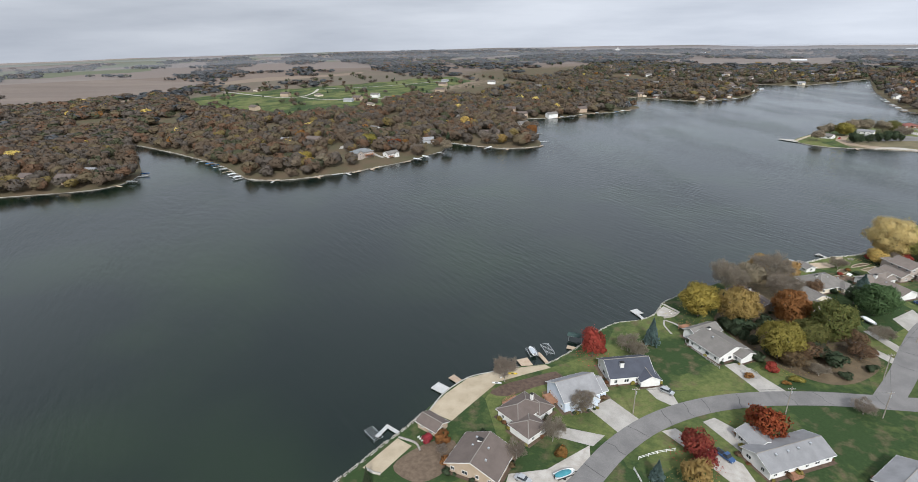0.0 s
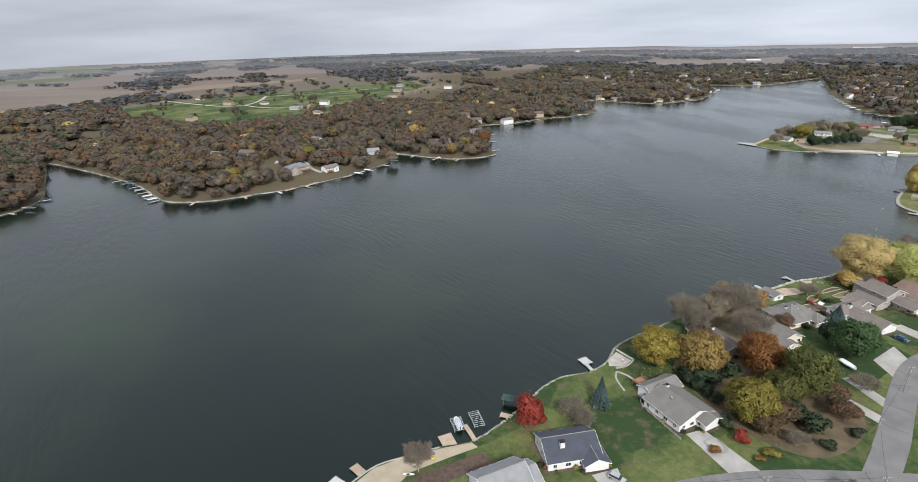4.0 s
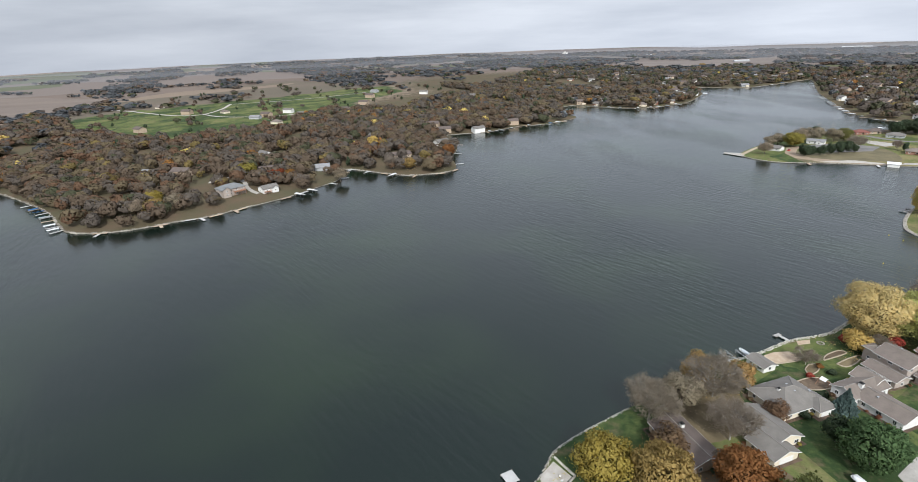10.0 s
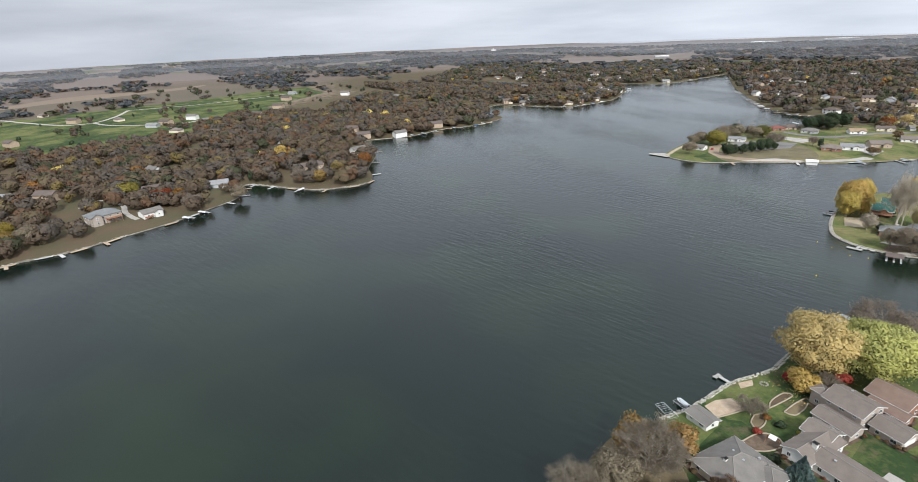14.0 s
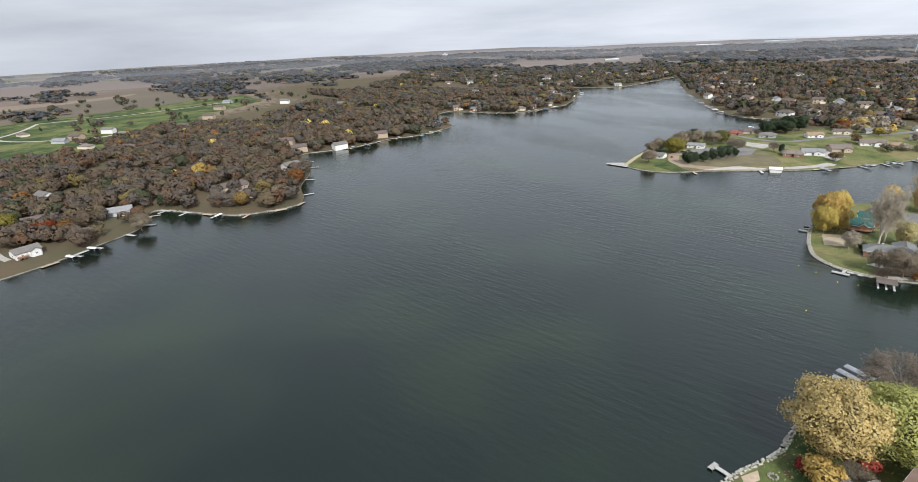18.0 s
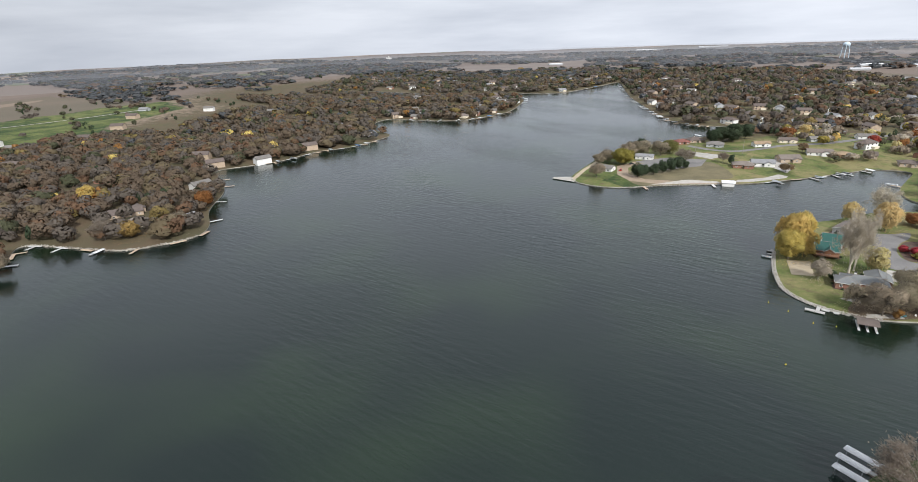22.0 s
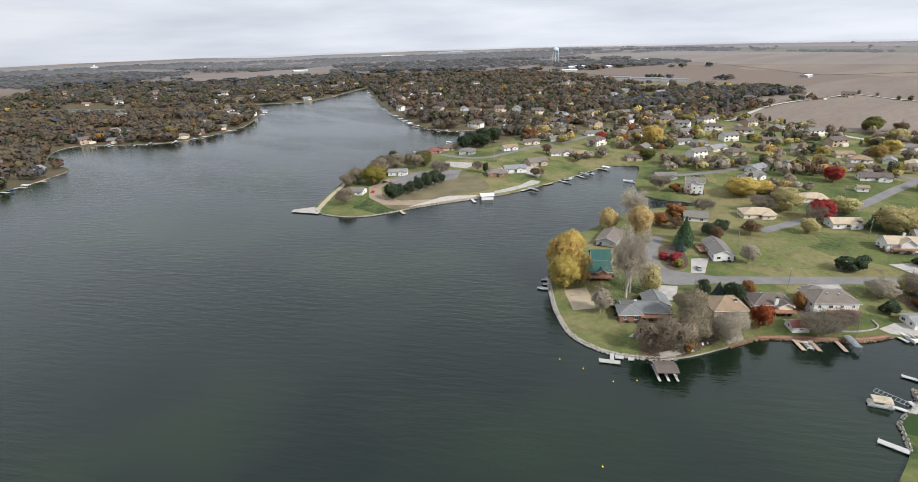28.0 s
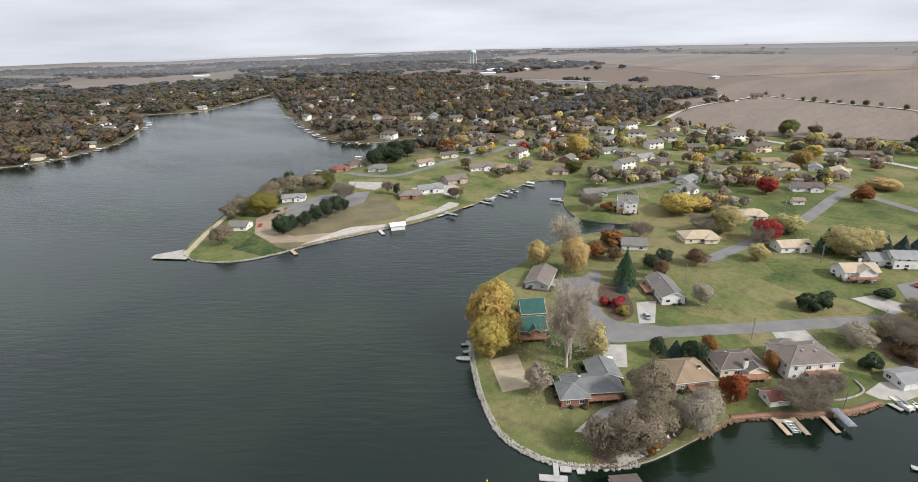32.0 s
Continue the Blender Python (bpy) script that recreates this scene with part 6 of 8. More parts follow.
# ------------------------------------------------------------------ planting of the near shore
for kind, x, y, h, r in (
    ("red", -34, 177, 12.5, 4.4), ("bare", -57, 149, 9.5, 5.0), ("bare", -29, 144, 8.0, 4.6), ("bare", -33, 128, 8.4, 4.0), ("rustshrub", -29, 123, 3.6, 2.3), ("column", -72, 91, 6.7, 1.5),
    ("redorange", 21, 157, 9.6, 6.0), ("crimson", 4, 140, 8.0, 4.6), ("crimson", 7, 137, 6.0, 3.4), ("tan", 5, 129, 8.0, 4.6), ("spruce", -4, 126, 6.4, 2.3), ("spruce", -16, 195, 10.5, 3.2),
    ("bareshrub", -23, 186, 6.5, 5.0), ("bareshrub", -19, 183, 5.5, 4.0), ("bareshrub", 48, 180, 4.6, 4.0), ("redshrub", 24, 193, 3.6, 2.6), ("redshrub", -31, 181, 3.0, 2.0), ("bareshrub", -40, 117, 6.0, 3.6),
    ("yellow", -2, 225, 15.5, 7.8), ("tan", 12, 225, 16.5, 8.0), ("orange", 31, 231, 15.5, 7.6), ("olive", 43, 222, 19.0, 7.8), ("yolive", 26, 203, 16.0, 6.8), ("dshrub", 15, 221, 6.5, 5.5),
    ("dshrub", 43, 206, 5.5, 4.6), ("dshrub", 38, 209, 6.0, 5.0), ("bare", 7, 255, 14.5, 8.0), ("bare", 25, 274, 13.2, 9.0), ("bare", 29, 254, 12.6, 7.4), ("green", 62, 255, 14.0, 7.8), ("spruce", 61, 278, 8.4, 4.0), ("conifer", 56, 263, 9.0, 4.0),
    ("oak", 16, 266, 12.0, 7.5), ("tan", 20, 281, 11.0, 6.0), ("goldor", 73, 320, 8.2, 5.6), ("redshrub", 70.5, 325, 3.6, 2.4), ("redshrub", 86, 327, 5.2, 3.2), ("bareshrub", 80, 321, 6.0, 5.0), ("bareshrub", 55, 304, 6.0, 4.6),
    ("gold", 80, 333, 22.0, 12.6), ("ygreen", 97, 333, 20.0, 13.6), ("bare", 107, 354, 15.0, 11.5), ("oshrub", 108, 344, 5.5, 4.4), ("oshrub", 116, 341, 4.5, 5.0), ("brown", 52, 214, 7.0, 5.0), ("brown", 35, 205, 7.5, 6.0),
    ("conifer", 12, 214, 5.0, 2.4), ("conifer", 15, 211.5, 5.0, 2.4), ("conifer", 18, 209, 5.0, 2.4), ("conifer", 9, 216.5, 5.0, 2.4), ("yshrub", 31, 190, 2.4, 2.6), ("rustshrub", 17, 186, 1.8, 1.8),
    ("bareshrub", 60, 232, 6.0, 5.0), ("dshrub", 54, 207, 3.0, 2.4), ("redshrub", -66, 112, 3.0, 1.8), ("rustshrub", -62, 114, 4.0, 3.0), ("dshrub", 50, 272, 2.6, 2.2), ("dshrub", 96, 290, 3.6, 2.8),
    ("dshrub", 20, 199, 3.4, 3.4), ("dshrub", 24, 205, 4.0, 3.8), ("dshrub", 33, 212, 5.0, 4.6), ("bareshrub", 38, 197, 4.2, 3.8), ("dshrub", 46, 199, 2.8, 2.6), ("brown", 30, 198, 7.0, 5.0), ("olive", 36, 216, 12.0, 6.5), ("brown", 49, 221, 9.0, 6.0),
    ("dshrub", 8, 220, 4.4, 3.6), ("dshrub", 22, 226, 5.0, 4.5), ("bareshrub", 27, 240, 5.5, 4.4), ("dshrub", 38, 238, 4.0, 4.2), ("brown", 13, 243, 9.0, 6.0), ("rustshrub", 28, 187, 1.6, 1.6), ("dshrub", -2, 207, 2.0, 1.8), ("rustshrub", -3, 211, 1.8, 1.6),
    ("dshrub", -27, 163, 1.4, 1.2), ("dshrub", -12, 172, 1.2, 1.0), ("rustshrub", -40, 143, 1.6, 1.4), ("dshrub", -55, 104, 2.0, 1.8), ("rustshrub", -57, 107, 2.2, 1.8), ("bareshrub", -60, 110, 2.6, 2.2), ("dshrub", -52, 122, 1.8, 1.6), ("yshrub", -37, 104, 1.6, 1.6),
    ("dshrub", 34, 262, 2.2, 2.0), ("dshrub", 57, 285, 2.4, 2.2), ("redshrub", 55, 296, 1.6, 1.5), ("dshrub", 62, 300, 1.8, 2.0), ("rustshrub", 59, 303, 1.8, 1.6), ("dshrub", 76, 308, 2.0, 2.0), ("brown", 42, 268, 7.0, 4.6), ("tan", 33, 283, 9.0, 5.5),
    # the point
    ("goldor", 151, 516, 22.0, 8.2), ("goldor", 146, 507, 17.0, 6.6), ("goldor", 157, 523, 20.0, 7.4), ("goldor", 154, 509, 15.0, 5.5), ("palebare", 164, 489, 27.0, 9.0), ("palebare", 168, 492, 22.0, 7.4), ("palegold", 175, 489, 13.0, 5.6), ("pale", 148, 483, 10.5, 5.0), ("dshrub", 154, 483, 5.0, 2.6),
    ("gold", 204, 560, 13.2, 5.8), ("palebare", 224, 566, 16.8, 10.0), ("gold", 213, 545, 17.0, 6.6), ("oak", 171, 461, 17.0, 7.2), ("oak", 156, 451, 15.0, 7.6), ("oak", 148, 455, 12.5, 5.2), ("oak", 165, 453, 14.0, 6.5),
    ("pale", 177, 449, 13.0, 6.6), ("pale", 183, 451, 11.0, 5.0), ("redorange", 195, 452, 10.1, 4.2), ("oshrub", 160, 449, 4.6, 2.4), ("pine", 222, 523, 13.0, 5.2), ("pine", 228, 529, 12.0, 4.6), ("spruce", 217, 519, 6.0, 2.8), ("redshrub", 206, 510, 5.0, 3.2), ("yshrub", 204, 505, 3.0, 3.0),
    ("redshrub", 203, 514, 3.6, 3.0), ("orange", 210, 472, 6.5, 3.1), ("conifer", 194, 479, 7.2, 3.2), ("conifer", 202, 471, 8.5, 4.4), ("spruce", 199, 476, 6.0, 3.0), ("orange", 217, 455, 8.5, 2.7), ("bare", 209, 440, 9.0, 7.0),
    ("bare", 220, 440, 8.5, 6.0), ("pale", 254, 450, 8.6, 6.6), ("dshrub", 246, 441, 5.5, 4.0), ("bare", 268, 443, 9.2, 7.7), ("crimson", 274, 440, 7.0, 4.6), ("brown", 262, 436, 6.0, 5.0), ("brown", 270, 434, 5.5, 5.0), ("palegold", 268, 449, 7.0, 4.0),
    ("bare", 285, 442, 11.0, 8.5), ("oak", 296, 438, 10.0, 7.0), ("pale", 233, 494, 9.4, 5.0), ("dshrub", 263, 471, 7.0, 5.0), ("dshrub", 269, 469, 7.6, 5.0), ("red", 313, 522, 12.0, 6.8), ("palegold", 333, 524, 10.0, 8.0),
    ("palegold", 288, 509, 8.1, 5.5), ("palegold", 325, 492, 14.0, 9.0), ("palegold", 335, 490, 13.0, 8.0), ("palegold", 311, 542, 14.0, 8.4), ("goldor", 315, 577, 12.5, 10.0), ("goldor", 327, 574, 9.5, 7.2), ("goldor", 362, 725, 19.0, 10.0),
    ("red", 386, 571, 11.5, 6.4), ("oshrub", 415, 531, 10.0, 6.6), ("gold", 451, 537, 7.3, 9.5), ("spruce", 342, 484, 8.2, 4.2), ("spruce", 348, 480, 8.2, 4.2), ("spruce", 354, 477, 7.6, 4.2), ("pine", 322, 499, 11.0, 5.0), ("oshrub", 249, 561, 8.0, 6.4),
    ("brown", 262, 520, 8.0, 5.5), ("russetish", 238, 519, 9.0, 4.0), ("conifer", 243, 528, 7.0, 4.6), ("conifer", 252, 530, 6.5, 5.0), ("bare", 268, 560, 9.0, 6.6), ("brown", 236, 545, 7.0, 5.0), ("orange", 232, 553, 7.5, 5.5), ("bare", 280, 612, 10.0, 7.0),
    ("bare", 300, 548, 9.5, 7.0), ("bare", 306, 520, 10.0, 6.0), ("dshrub", 318, 505, 4.0, 4.0), ("dshrub", 297, 462, 4.0, 4.4), ("oshrub", 286, 604, 6.0, 4.6), ("olive", 330, 690, 10.0, 7.0), ("orange", 345, 745, 10.0, 6.0), ("dshrub", 268, 525, 4.5, 4.4),
    ("bare", 219, 401, 7.5, 6.0), ("bare", 232, 404, 7.0, 5.4), ("brown", 243, 406, 6.0, 4.6), ("bareshrub", 212, 400, 3.6, 2.8), ("bare", 288, 446, 9.0, 7.0), ("palegold", 279, 446, 7.5, 5.0), ("crimson", 290, 440, 7.0, 4.4), ("rustshrub", 262, 440, 3.0, 3.4), ("rustshrub", 272, 438, 3.0, 3.6),
    # trees that stand out of the west woods
    ("redorange", -308, 455, 12.0, 8.0), ("yolive", -342, 457, 13.0, 8.5), ("goldor", -295, 588, 15.0, 6.5), ("orange", -212, 597, 13.0, 6.4), ("tan", -223, 533, 12.0, 6.8), ("orange", -300, 462, 10.0, 6.2), ("yellow", -352, 372, 11.0, 6.5),
    ("oak", -330, 372, 12.0, 8.0), ("oak", -345, 352, 12.0, 7.6), ("tan", -338, 362, 10.0, 6.2), ("conifer", -410, 517, 12.0, 7.0), ("oak", -262, 480, 12.0, 7.2), ("bare", -280, 452, 11.0, 7.0), ("bare", -238, 530, 12.0, 8.0), ("oak", -200, 548, 12.0, 7.4),
    # trees along the farm track and the field's edge
    ("oak", 833, 874, 7.0, 3.4), ("oak", 829, 846, 7.0, 3.2), ("olive", 820, 812, 6.0, 2.8), ("olive", 822, 799, 7.5, 3.4), ("olive", 819, 780, 6.0, 2.8), ("oak", 823, 767, 7.0, 3.4), ("olive", 826, 753, 6.5, 3.0), ("olive", 831, 740, 8.0, 4.0),
    ("oak", 834, 725, 7.0, 3.4), ("olive", 830, 696, 7.0, 3.6), ("olive", 573, 677, 13.0, 8.0), ("olive", 585, 682, 14.0, 8.5), ("brown", 594, 664, 11.0, 7.0), ("conifer", 603, 668, 8.0, 6.0), ("conifer", 579, 615, 7.0, 5.5),
    ("conifer", 586, 606, 7.0, 5.0), ("conifer", 586, 584, 8.0, 6.0), ("conifer", 615, 590, 9.0, 6.5), ("conifer", 611, 577, 9.0, 7.0), ("palegold", 541, 632, 14.0, 8.0), ("goldor", 500, 610, 11.0, 7.5), ("tan", 470, 600, 12.0, 6.5),
    # the far point: a row of pines and bare oaks
    ("conifer", 107, 668, 12.0, 5.4), ("conifer", 113, 674, 9.0, 4.6), ("conifer", 121, 676, 9.5, 4.4), ("conifer", 129, 680, 11.0, 4.6), ("conifer", 136, 684, 12.0, 4.8), ("conifer", 143, 689, 11.5, 4.6), ("conifer", 150, 693, 8.0, 3.6),
    ("oak", 76, 671, 12.0, 7.0), ("yolive", 104, 712, 15.0, 9.0), ("oak", 92, 722, 13.0, 8.0), ("oak", 112, 738, 15.0, 9.0), ("oak", 126, 746, 16.0, 9.0), ("oak", 143, 745, 15.0, 9.0), ("olive", 153, 752, 13.0, 8.0), ("oak", 84, 716, 11.0, 6.5),
    ("bare", 155, 712, 12.0, 8.0), ("conifer", 131, 770, 13.0, 5.0), ("conifer", 120, 764, 11.0, 5.0), ("bare", 186, 712, 9.0, 5.5), ("conifer", 190, 705, 9.0, 2.6), ("conifer", 207, 800, 15.0, 7.0), ("conifer", 218, 806, 16.0, 7.5), ("conifer", 230, 812, 17.0, 8.0),
    ("conifer", 243, 815, 16.0, 8.0), ("conifer", 226, 800, 14.0, 7.0), ("brown", 222, 680, 8.0, 6.0), ("russetish", 262, 740, 9.0, 6.0), ("orange", 282, 812, 11.0, 7.0), ("gold", 300, 815, 12.0, 7.0), ("red", 335, 765, 9.0, 6.0),
):
    plant({"russetish": "brown"}.get(kind, kind), x, y, h, r)


# ------------------------------------------------------------------ woods
def keep_clear(x, y, gap=9.0):
    hx = np.array(HOMES)
    ok = np.ones(len(x), bool)
    for i in range(0, len(x), 1500):
        ok[i : i + 1500] = np.hypot(x[i : i + 1500, None] - hx[None, :, 0], y[i : i + 1500, None] - hx[None, :, 1]).min(1) > gap
    return ok


def clump(x, y, s):
    return np.sin(x / s + 1.3) * np.cos(y / (s * 0.8)) + 0.7 * np.sin((x + y) / (s * 0.43)) + 0.5 * np.cos((x - 1.7 * y) / (s * 0.3))


def woods(n, x0, x1, y0, y1, dmin, dmax, palette, weights, hmin, hmax, label, seed, thin=-9.0, scale=60.0, gap=9.0, avoid=(), wide=1.0, leaves=64):
    r = np.random.default_rng(seed)
    x, y = r.uniform(x0, x1, n), r.uniform(y0, y1, n)
    k = ~in_poly(LAKE, x, y) & (clump(x, y, scale) > thin)
    for poly in avoid:
        k &= ~in_poly(poly, x, y)
    x, y = x[k], y[k]
    d = shore_dist(x, y)
    k = (d > dmin) & (d < dmax)
    x, y = x[k], y[k]
    k = keep_clear(x, y, gap)
    xy = np.c_[x, y][k]
    h = r.uniform(hmin, hmax, len(xy))
    c = r.choice(len(palette), len(xy), p=np.array(weights) / sum(weights))
    rad = h * r.uniform(0.55, 0.80, len(xy)) * wide
    con = np.isin(c, [i for i, p in enumerate(palette) if p in ("conifer", "spruce", "pine")])
    rad[con] *= 0.62
    return far_woods("woods", xy, h, rad, c, palette, label, seed, leaves)


AUTUMN = ["w_brown", "w_russet", "w_grey", "w_oak", "w_olive", "orange", "w_yellow", "conifer", "goldor", "w_haze"]
OPEN_FIELDS = [
    [(556, 808), (600, 832), (660, 858), (720, 869), (786, 871), (828, 873), (818, 815), (822, 755), (826, 690), (776, 640), (700, 560), (640, 590), (605, 640), (565, 674), (552, 700), (548, 760)],
    [(680, 960), (809, 960), (968, 1028), (1130, 1057), (1482, 969), (1100, 700), (900, 590), (800, 610), (790, 640), (838, 690), (834, 755), (830, 815), (842, 884), (786, 882), (715, 880), (655, 868)],
    [(1311, 2498), (1838, 2461), (2091, 1235), (1517, 1000), (1117, 1150), (1267, 1651)],
    [(-1940, 817), (-1699, 980), (-1135, 932), (-1055, 747), (-989, 487), (-1093, 451)],
    [(-281, 2149), (289, 2579), (293, 2133), (-120, 1928)],
    [(-1173, 2125), (-1020, 2547), (-898, 2323), (-1033, 1929)],
]
woods(4100, -640, -170, 190, 830, 3.0, 270, AUTUMN, [38, 13, 24, 18, 5, 1.0, 1.4, 1.5, 0.6, 0], 8, 12.5, "autumn oak woods, brown and half bare, along the west shore", 31, -0.9, 40, 13.0, [GREENS], 1.0, 270)
woods(3600, -1060, -600, 240, 640, 3.5, 9999, AUTUMN, [32, 9, 30, 14, 8, 0.5, 0.6, 5, 0.2, 3], 7.5, 12, "brown autumn woods west of the inlet", 44, -0.5, 60, 12.0, [GREENS, *OPEN_FIELDS], 1.1, 44)
woods(3600, -560, 20, 740, 1290, 3.5, 240, AUTUMN, [34, 8, 32, 12, 5, 0.6, 1, 4, 0.3, 4], 7.5, 12, "brown autumn woods behind the north-west shore", 32, -0.6, 45, 9.0, [GREENS], 1.0, 80)
woods(3600, -460, 260, 1330, 1900, 6, 380, AUTUMN, [18, 2, 36, 10, 20, 0.2, 1.6, 8, 0.2, 8], 7, 11, "mixed autumn trees among far shore houses", 33, -0.5, 45, 9.0, OPEN_FIELDS)
woods(4600, 190, 820, 820, 1700, 6, 480, AUTUMN, [18, 4, 36, 12, 18, 0.6, 2.2, 7, 0.6, 6], 8, 12, "mixed autumn trees among houses north of the point", 34, -0.2, 45, 9.5, OPEN_FIELDS)
woods(1700, 270, 580, 560, 900, 20, 330, ["brown", "oak", "pale", "grey", "yolive", "orange", "palegold", "conifer", "goldor", "w_olive"], [8, 14, 10, 16, 10, 2, 5, 6, 2, 10], 5.5, 10, "scattered autumn yard trees between the houses", 35, 0.05, 30, 10.0, OPEN_FIELDS, 0.85, 110)
woods(420, 100, 420, 120, 400, 22, 330, AUTUMN, [14, 5, 16, 14, 16, 5, 8, 10, 4, 10], 6, 11, "scattered autumn yard trees behind the near street", 36, 0.3, 30, 12.0, [[(-100, 60), (60, 60), (130, 330), (-10, 330)]])
woods(1500, -1000, -470, 540, 1280, 30, 900, ["w_olive", "conifer", "w_grey", "w_brown"], [4, 4, 3, 4], 4, 9, "small trees dotted over the green slopes", 37, 0.72, 30, 10.0)
# the farthest belts take mostly the haze-tinted twig colour
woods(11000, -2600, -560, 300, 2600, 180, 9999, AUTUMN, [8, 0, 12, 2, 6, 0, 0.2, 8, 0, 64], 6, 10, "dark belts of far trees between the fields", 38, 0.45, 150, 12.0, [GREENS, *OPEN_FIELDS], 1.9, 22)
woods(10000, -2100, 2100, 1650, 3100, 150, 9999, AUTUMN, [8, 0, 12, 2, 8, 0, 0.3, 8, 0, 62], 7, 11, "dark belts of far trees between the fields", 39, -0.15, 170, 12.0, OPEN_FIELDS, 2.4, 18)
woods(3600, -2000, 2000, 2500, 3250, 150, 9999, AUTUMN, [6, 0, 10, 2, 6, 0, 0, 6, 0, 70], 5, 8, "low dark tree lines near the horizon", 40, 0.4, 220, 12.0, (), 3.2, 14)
woods(1200, 560, 3000, 300, 2600, 150, 9999, AUTUMN, [14, 1, 18, 8, 14, 1, 3, 18, 0.5, 26], 7, 11, "tree lines and windbreaks between far fields", 41, 1.15, 120, 12.0, OPEN_FIELDS, 1.6, 26)
woods(420, 470, 800, 925, 1010, 50, 9999, AUTUMN, [10, 0, 20, 4, 6, 0, 0, 10, 0, 40], 8, 11, "dark grey-brown wood between the fields", 42, -9.0, 60, 8.0)


# ------------------------------------------------------------------ leaves on the ground
def fallen_leaves():
    """Leaves that the trees have dropped on lawns and drives."""
    r = np.random.default_rng(77)
    colours = sorted({p[4] for p in PLANTED if p[3] in ("leafy", "thin")} - {"conifer", "green"})
    v, mi = [], []
    for x, y, rad, style, colour in PLANTED:
        if colour not in colours or rad < 3.2 or y > 600:
            continue
        k = int(26 * rad)
        a, d = r.uniform(0, 6.283, k), rad * 1.5 * r.uniform(0, 1, k) ** 0.65
        px, py = x + np.cos(a) * d, y + np.sin(a) * d
        for qx, qy in zip(px[~in_poly(LAKE, px, py)], py[~in_poly(LAKE, px, py)]):
            z, s1, t = gnd(qx, qy) + 0.15, r.uniform(0.09, 0.24), r.uniform(0, 6.283)
            c1, s2 = math.cos(t) * s1, math.sin(t) * s1
            v += [(qx - c1, qy - s2, z), (qx + s2, qy - c1, z), (qx + c1, qy + s2, z + 0.03), (qx - s2, qy + c1, z)]
            mi.append(colours.index(colour))
    me = poly_mesh("fallen_leaves", v, np.arange(len(v)).reshape(-1, 4), [LEAF[c] for c in colours], np.array(mi, np.int32))
    return tagged(new("fallen_leaves", me), "fallen autumn leaves scattered under the trees", "leaves", kind="stuff")


fallen_leaves()


# ------------------------------------------------------------------ docks, lifts and boats
def dock(x1, y1, x2, y2, width, material, label, z=0.55, group="", bays=0, stringers=True):
    """A straight pier or platform on posts, from one place to another."""
    L, a = math.hypot(x2 - x1, y2 - y1), math.degrees(math.atan2(y2 - y1, x2 - x1))
    ob = thing("dock", pose((x1 + x2) / 2, (y1 + y2) / 2, 0, 0, 0, a), label, "dock", group)
    part("deck", box_bm((0, 0, z - 0.07, L, width, 0.07)), material, ob)
    for side in (-1, 1) if stringers else ():
        part("stringer", box_bm((0, side * (width / 2 - 0.06), z - 0.26, L - 0.1, 0.08, 0.18)), material, ob)
    n = bays or max(1, int(L / 3.2))
    post = mesh_of("post", rod_bm(((0, 0, -1.8), (0, 0, z + 0.25), 0.07)), M_POLE)
    for i in range(n + 1):
        for s in (-1, 1):
            part("post", post, None, ob, "", Matrix.Translation((-L / 2 + 0.15 + (L - 0.3) * i / n, s * (width / 2 + 0.02), 0)))
    return ob


def hull_bm(L, w, h):
    """An open boat: pointed bow, flared sides, a floor inside and a rim."""
    bm = bmesh.new()
    rings = []
    for k, (u, b) in enumerate(((-0.5, 0.86), (-0.2, 1.0), (0.1, 1.0), (0.32, 0.78), (0.46, 0.34), (0.5, 0.04))):
        keel = 0.0 if u < 0.3 else h * (u - 0.3) * 1.6
        rings.append([bm.verts.new((u * L, s * w / 2 * b * f, z)) for s, f, z in ((-1, 0.9, h), (-1, 1.0, h), (-1, 0.7, h * 0.35 + keel * 0.5), (0, 0, keel), (1, 0.7, h * 0.35 + keel * 0.5), (1, 1.0, h), (1, 0.9, h))])
    for a, b in zip(rings, rings[1:]):
        for i in range(6):
            bm.faces.new((a[i], b[i], b[i + 1], a[i + 1]))
    bm.faces.new(list(reversed(rings[0])))
    fl = [bm.verts.new((r[0].co.x * 0.94, s * abs(r[0].co.y) * 0.9, h * 0.45)) for r in rings for s in (-1, 1)]
    for i in range(0, len(fl) - 2, 2):
        bm.faces.new((fl[i], fl[i + 2], fl[i + 3], fl[i + 1]))
    for i, (a, b) in enumerate(zip(rings, rings[1:])):
        bm.faces.new((a[0], fl[2 * i], fl[2 * i + 2], b[0]))
        bm.faces.new((b[6], fl[2 * i + 3], fl[2 * i + 1], a[6]))
    return bm


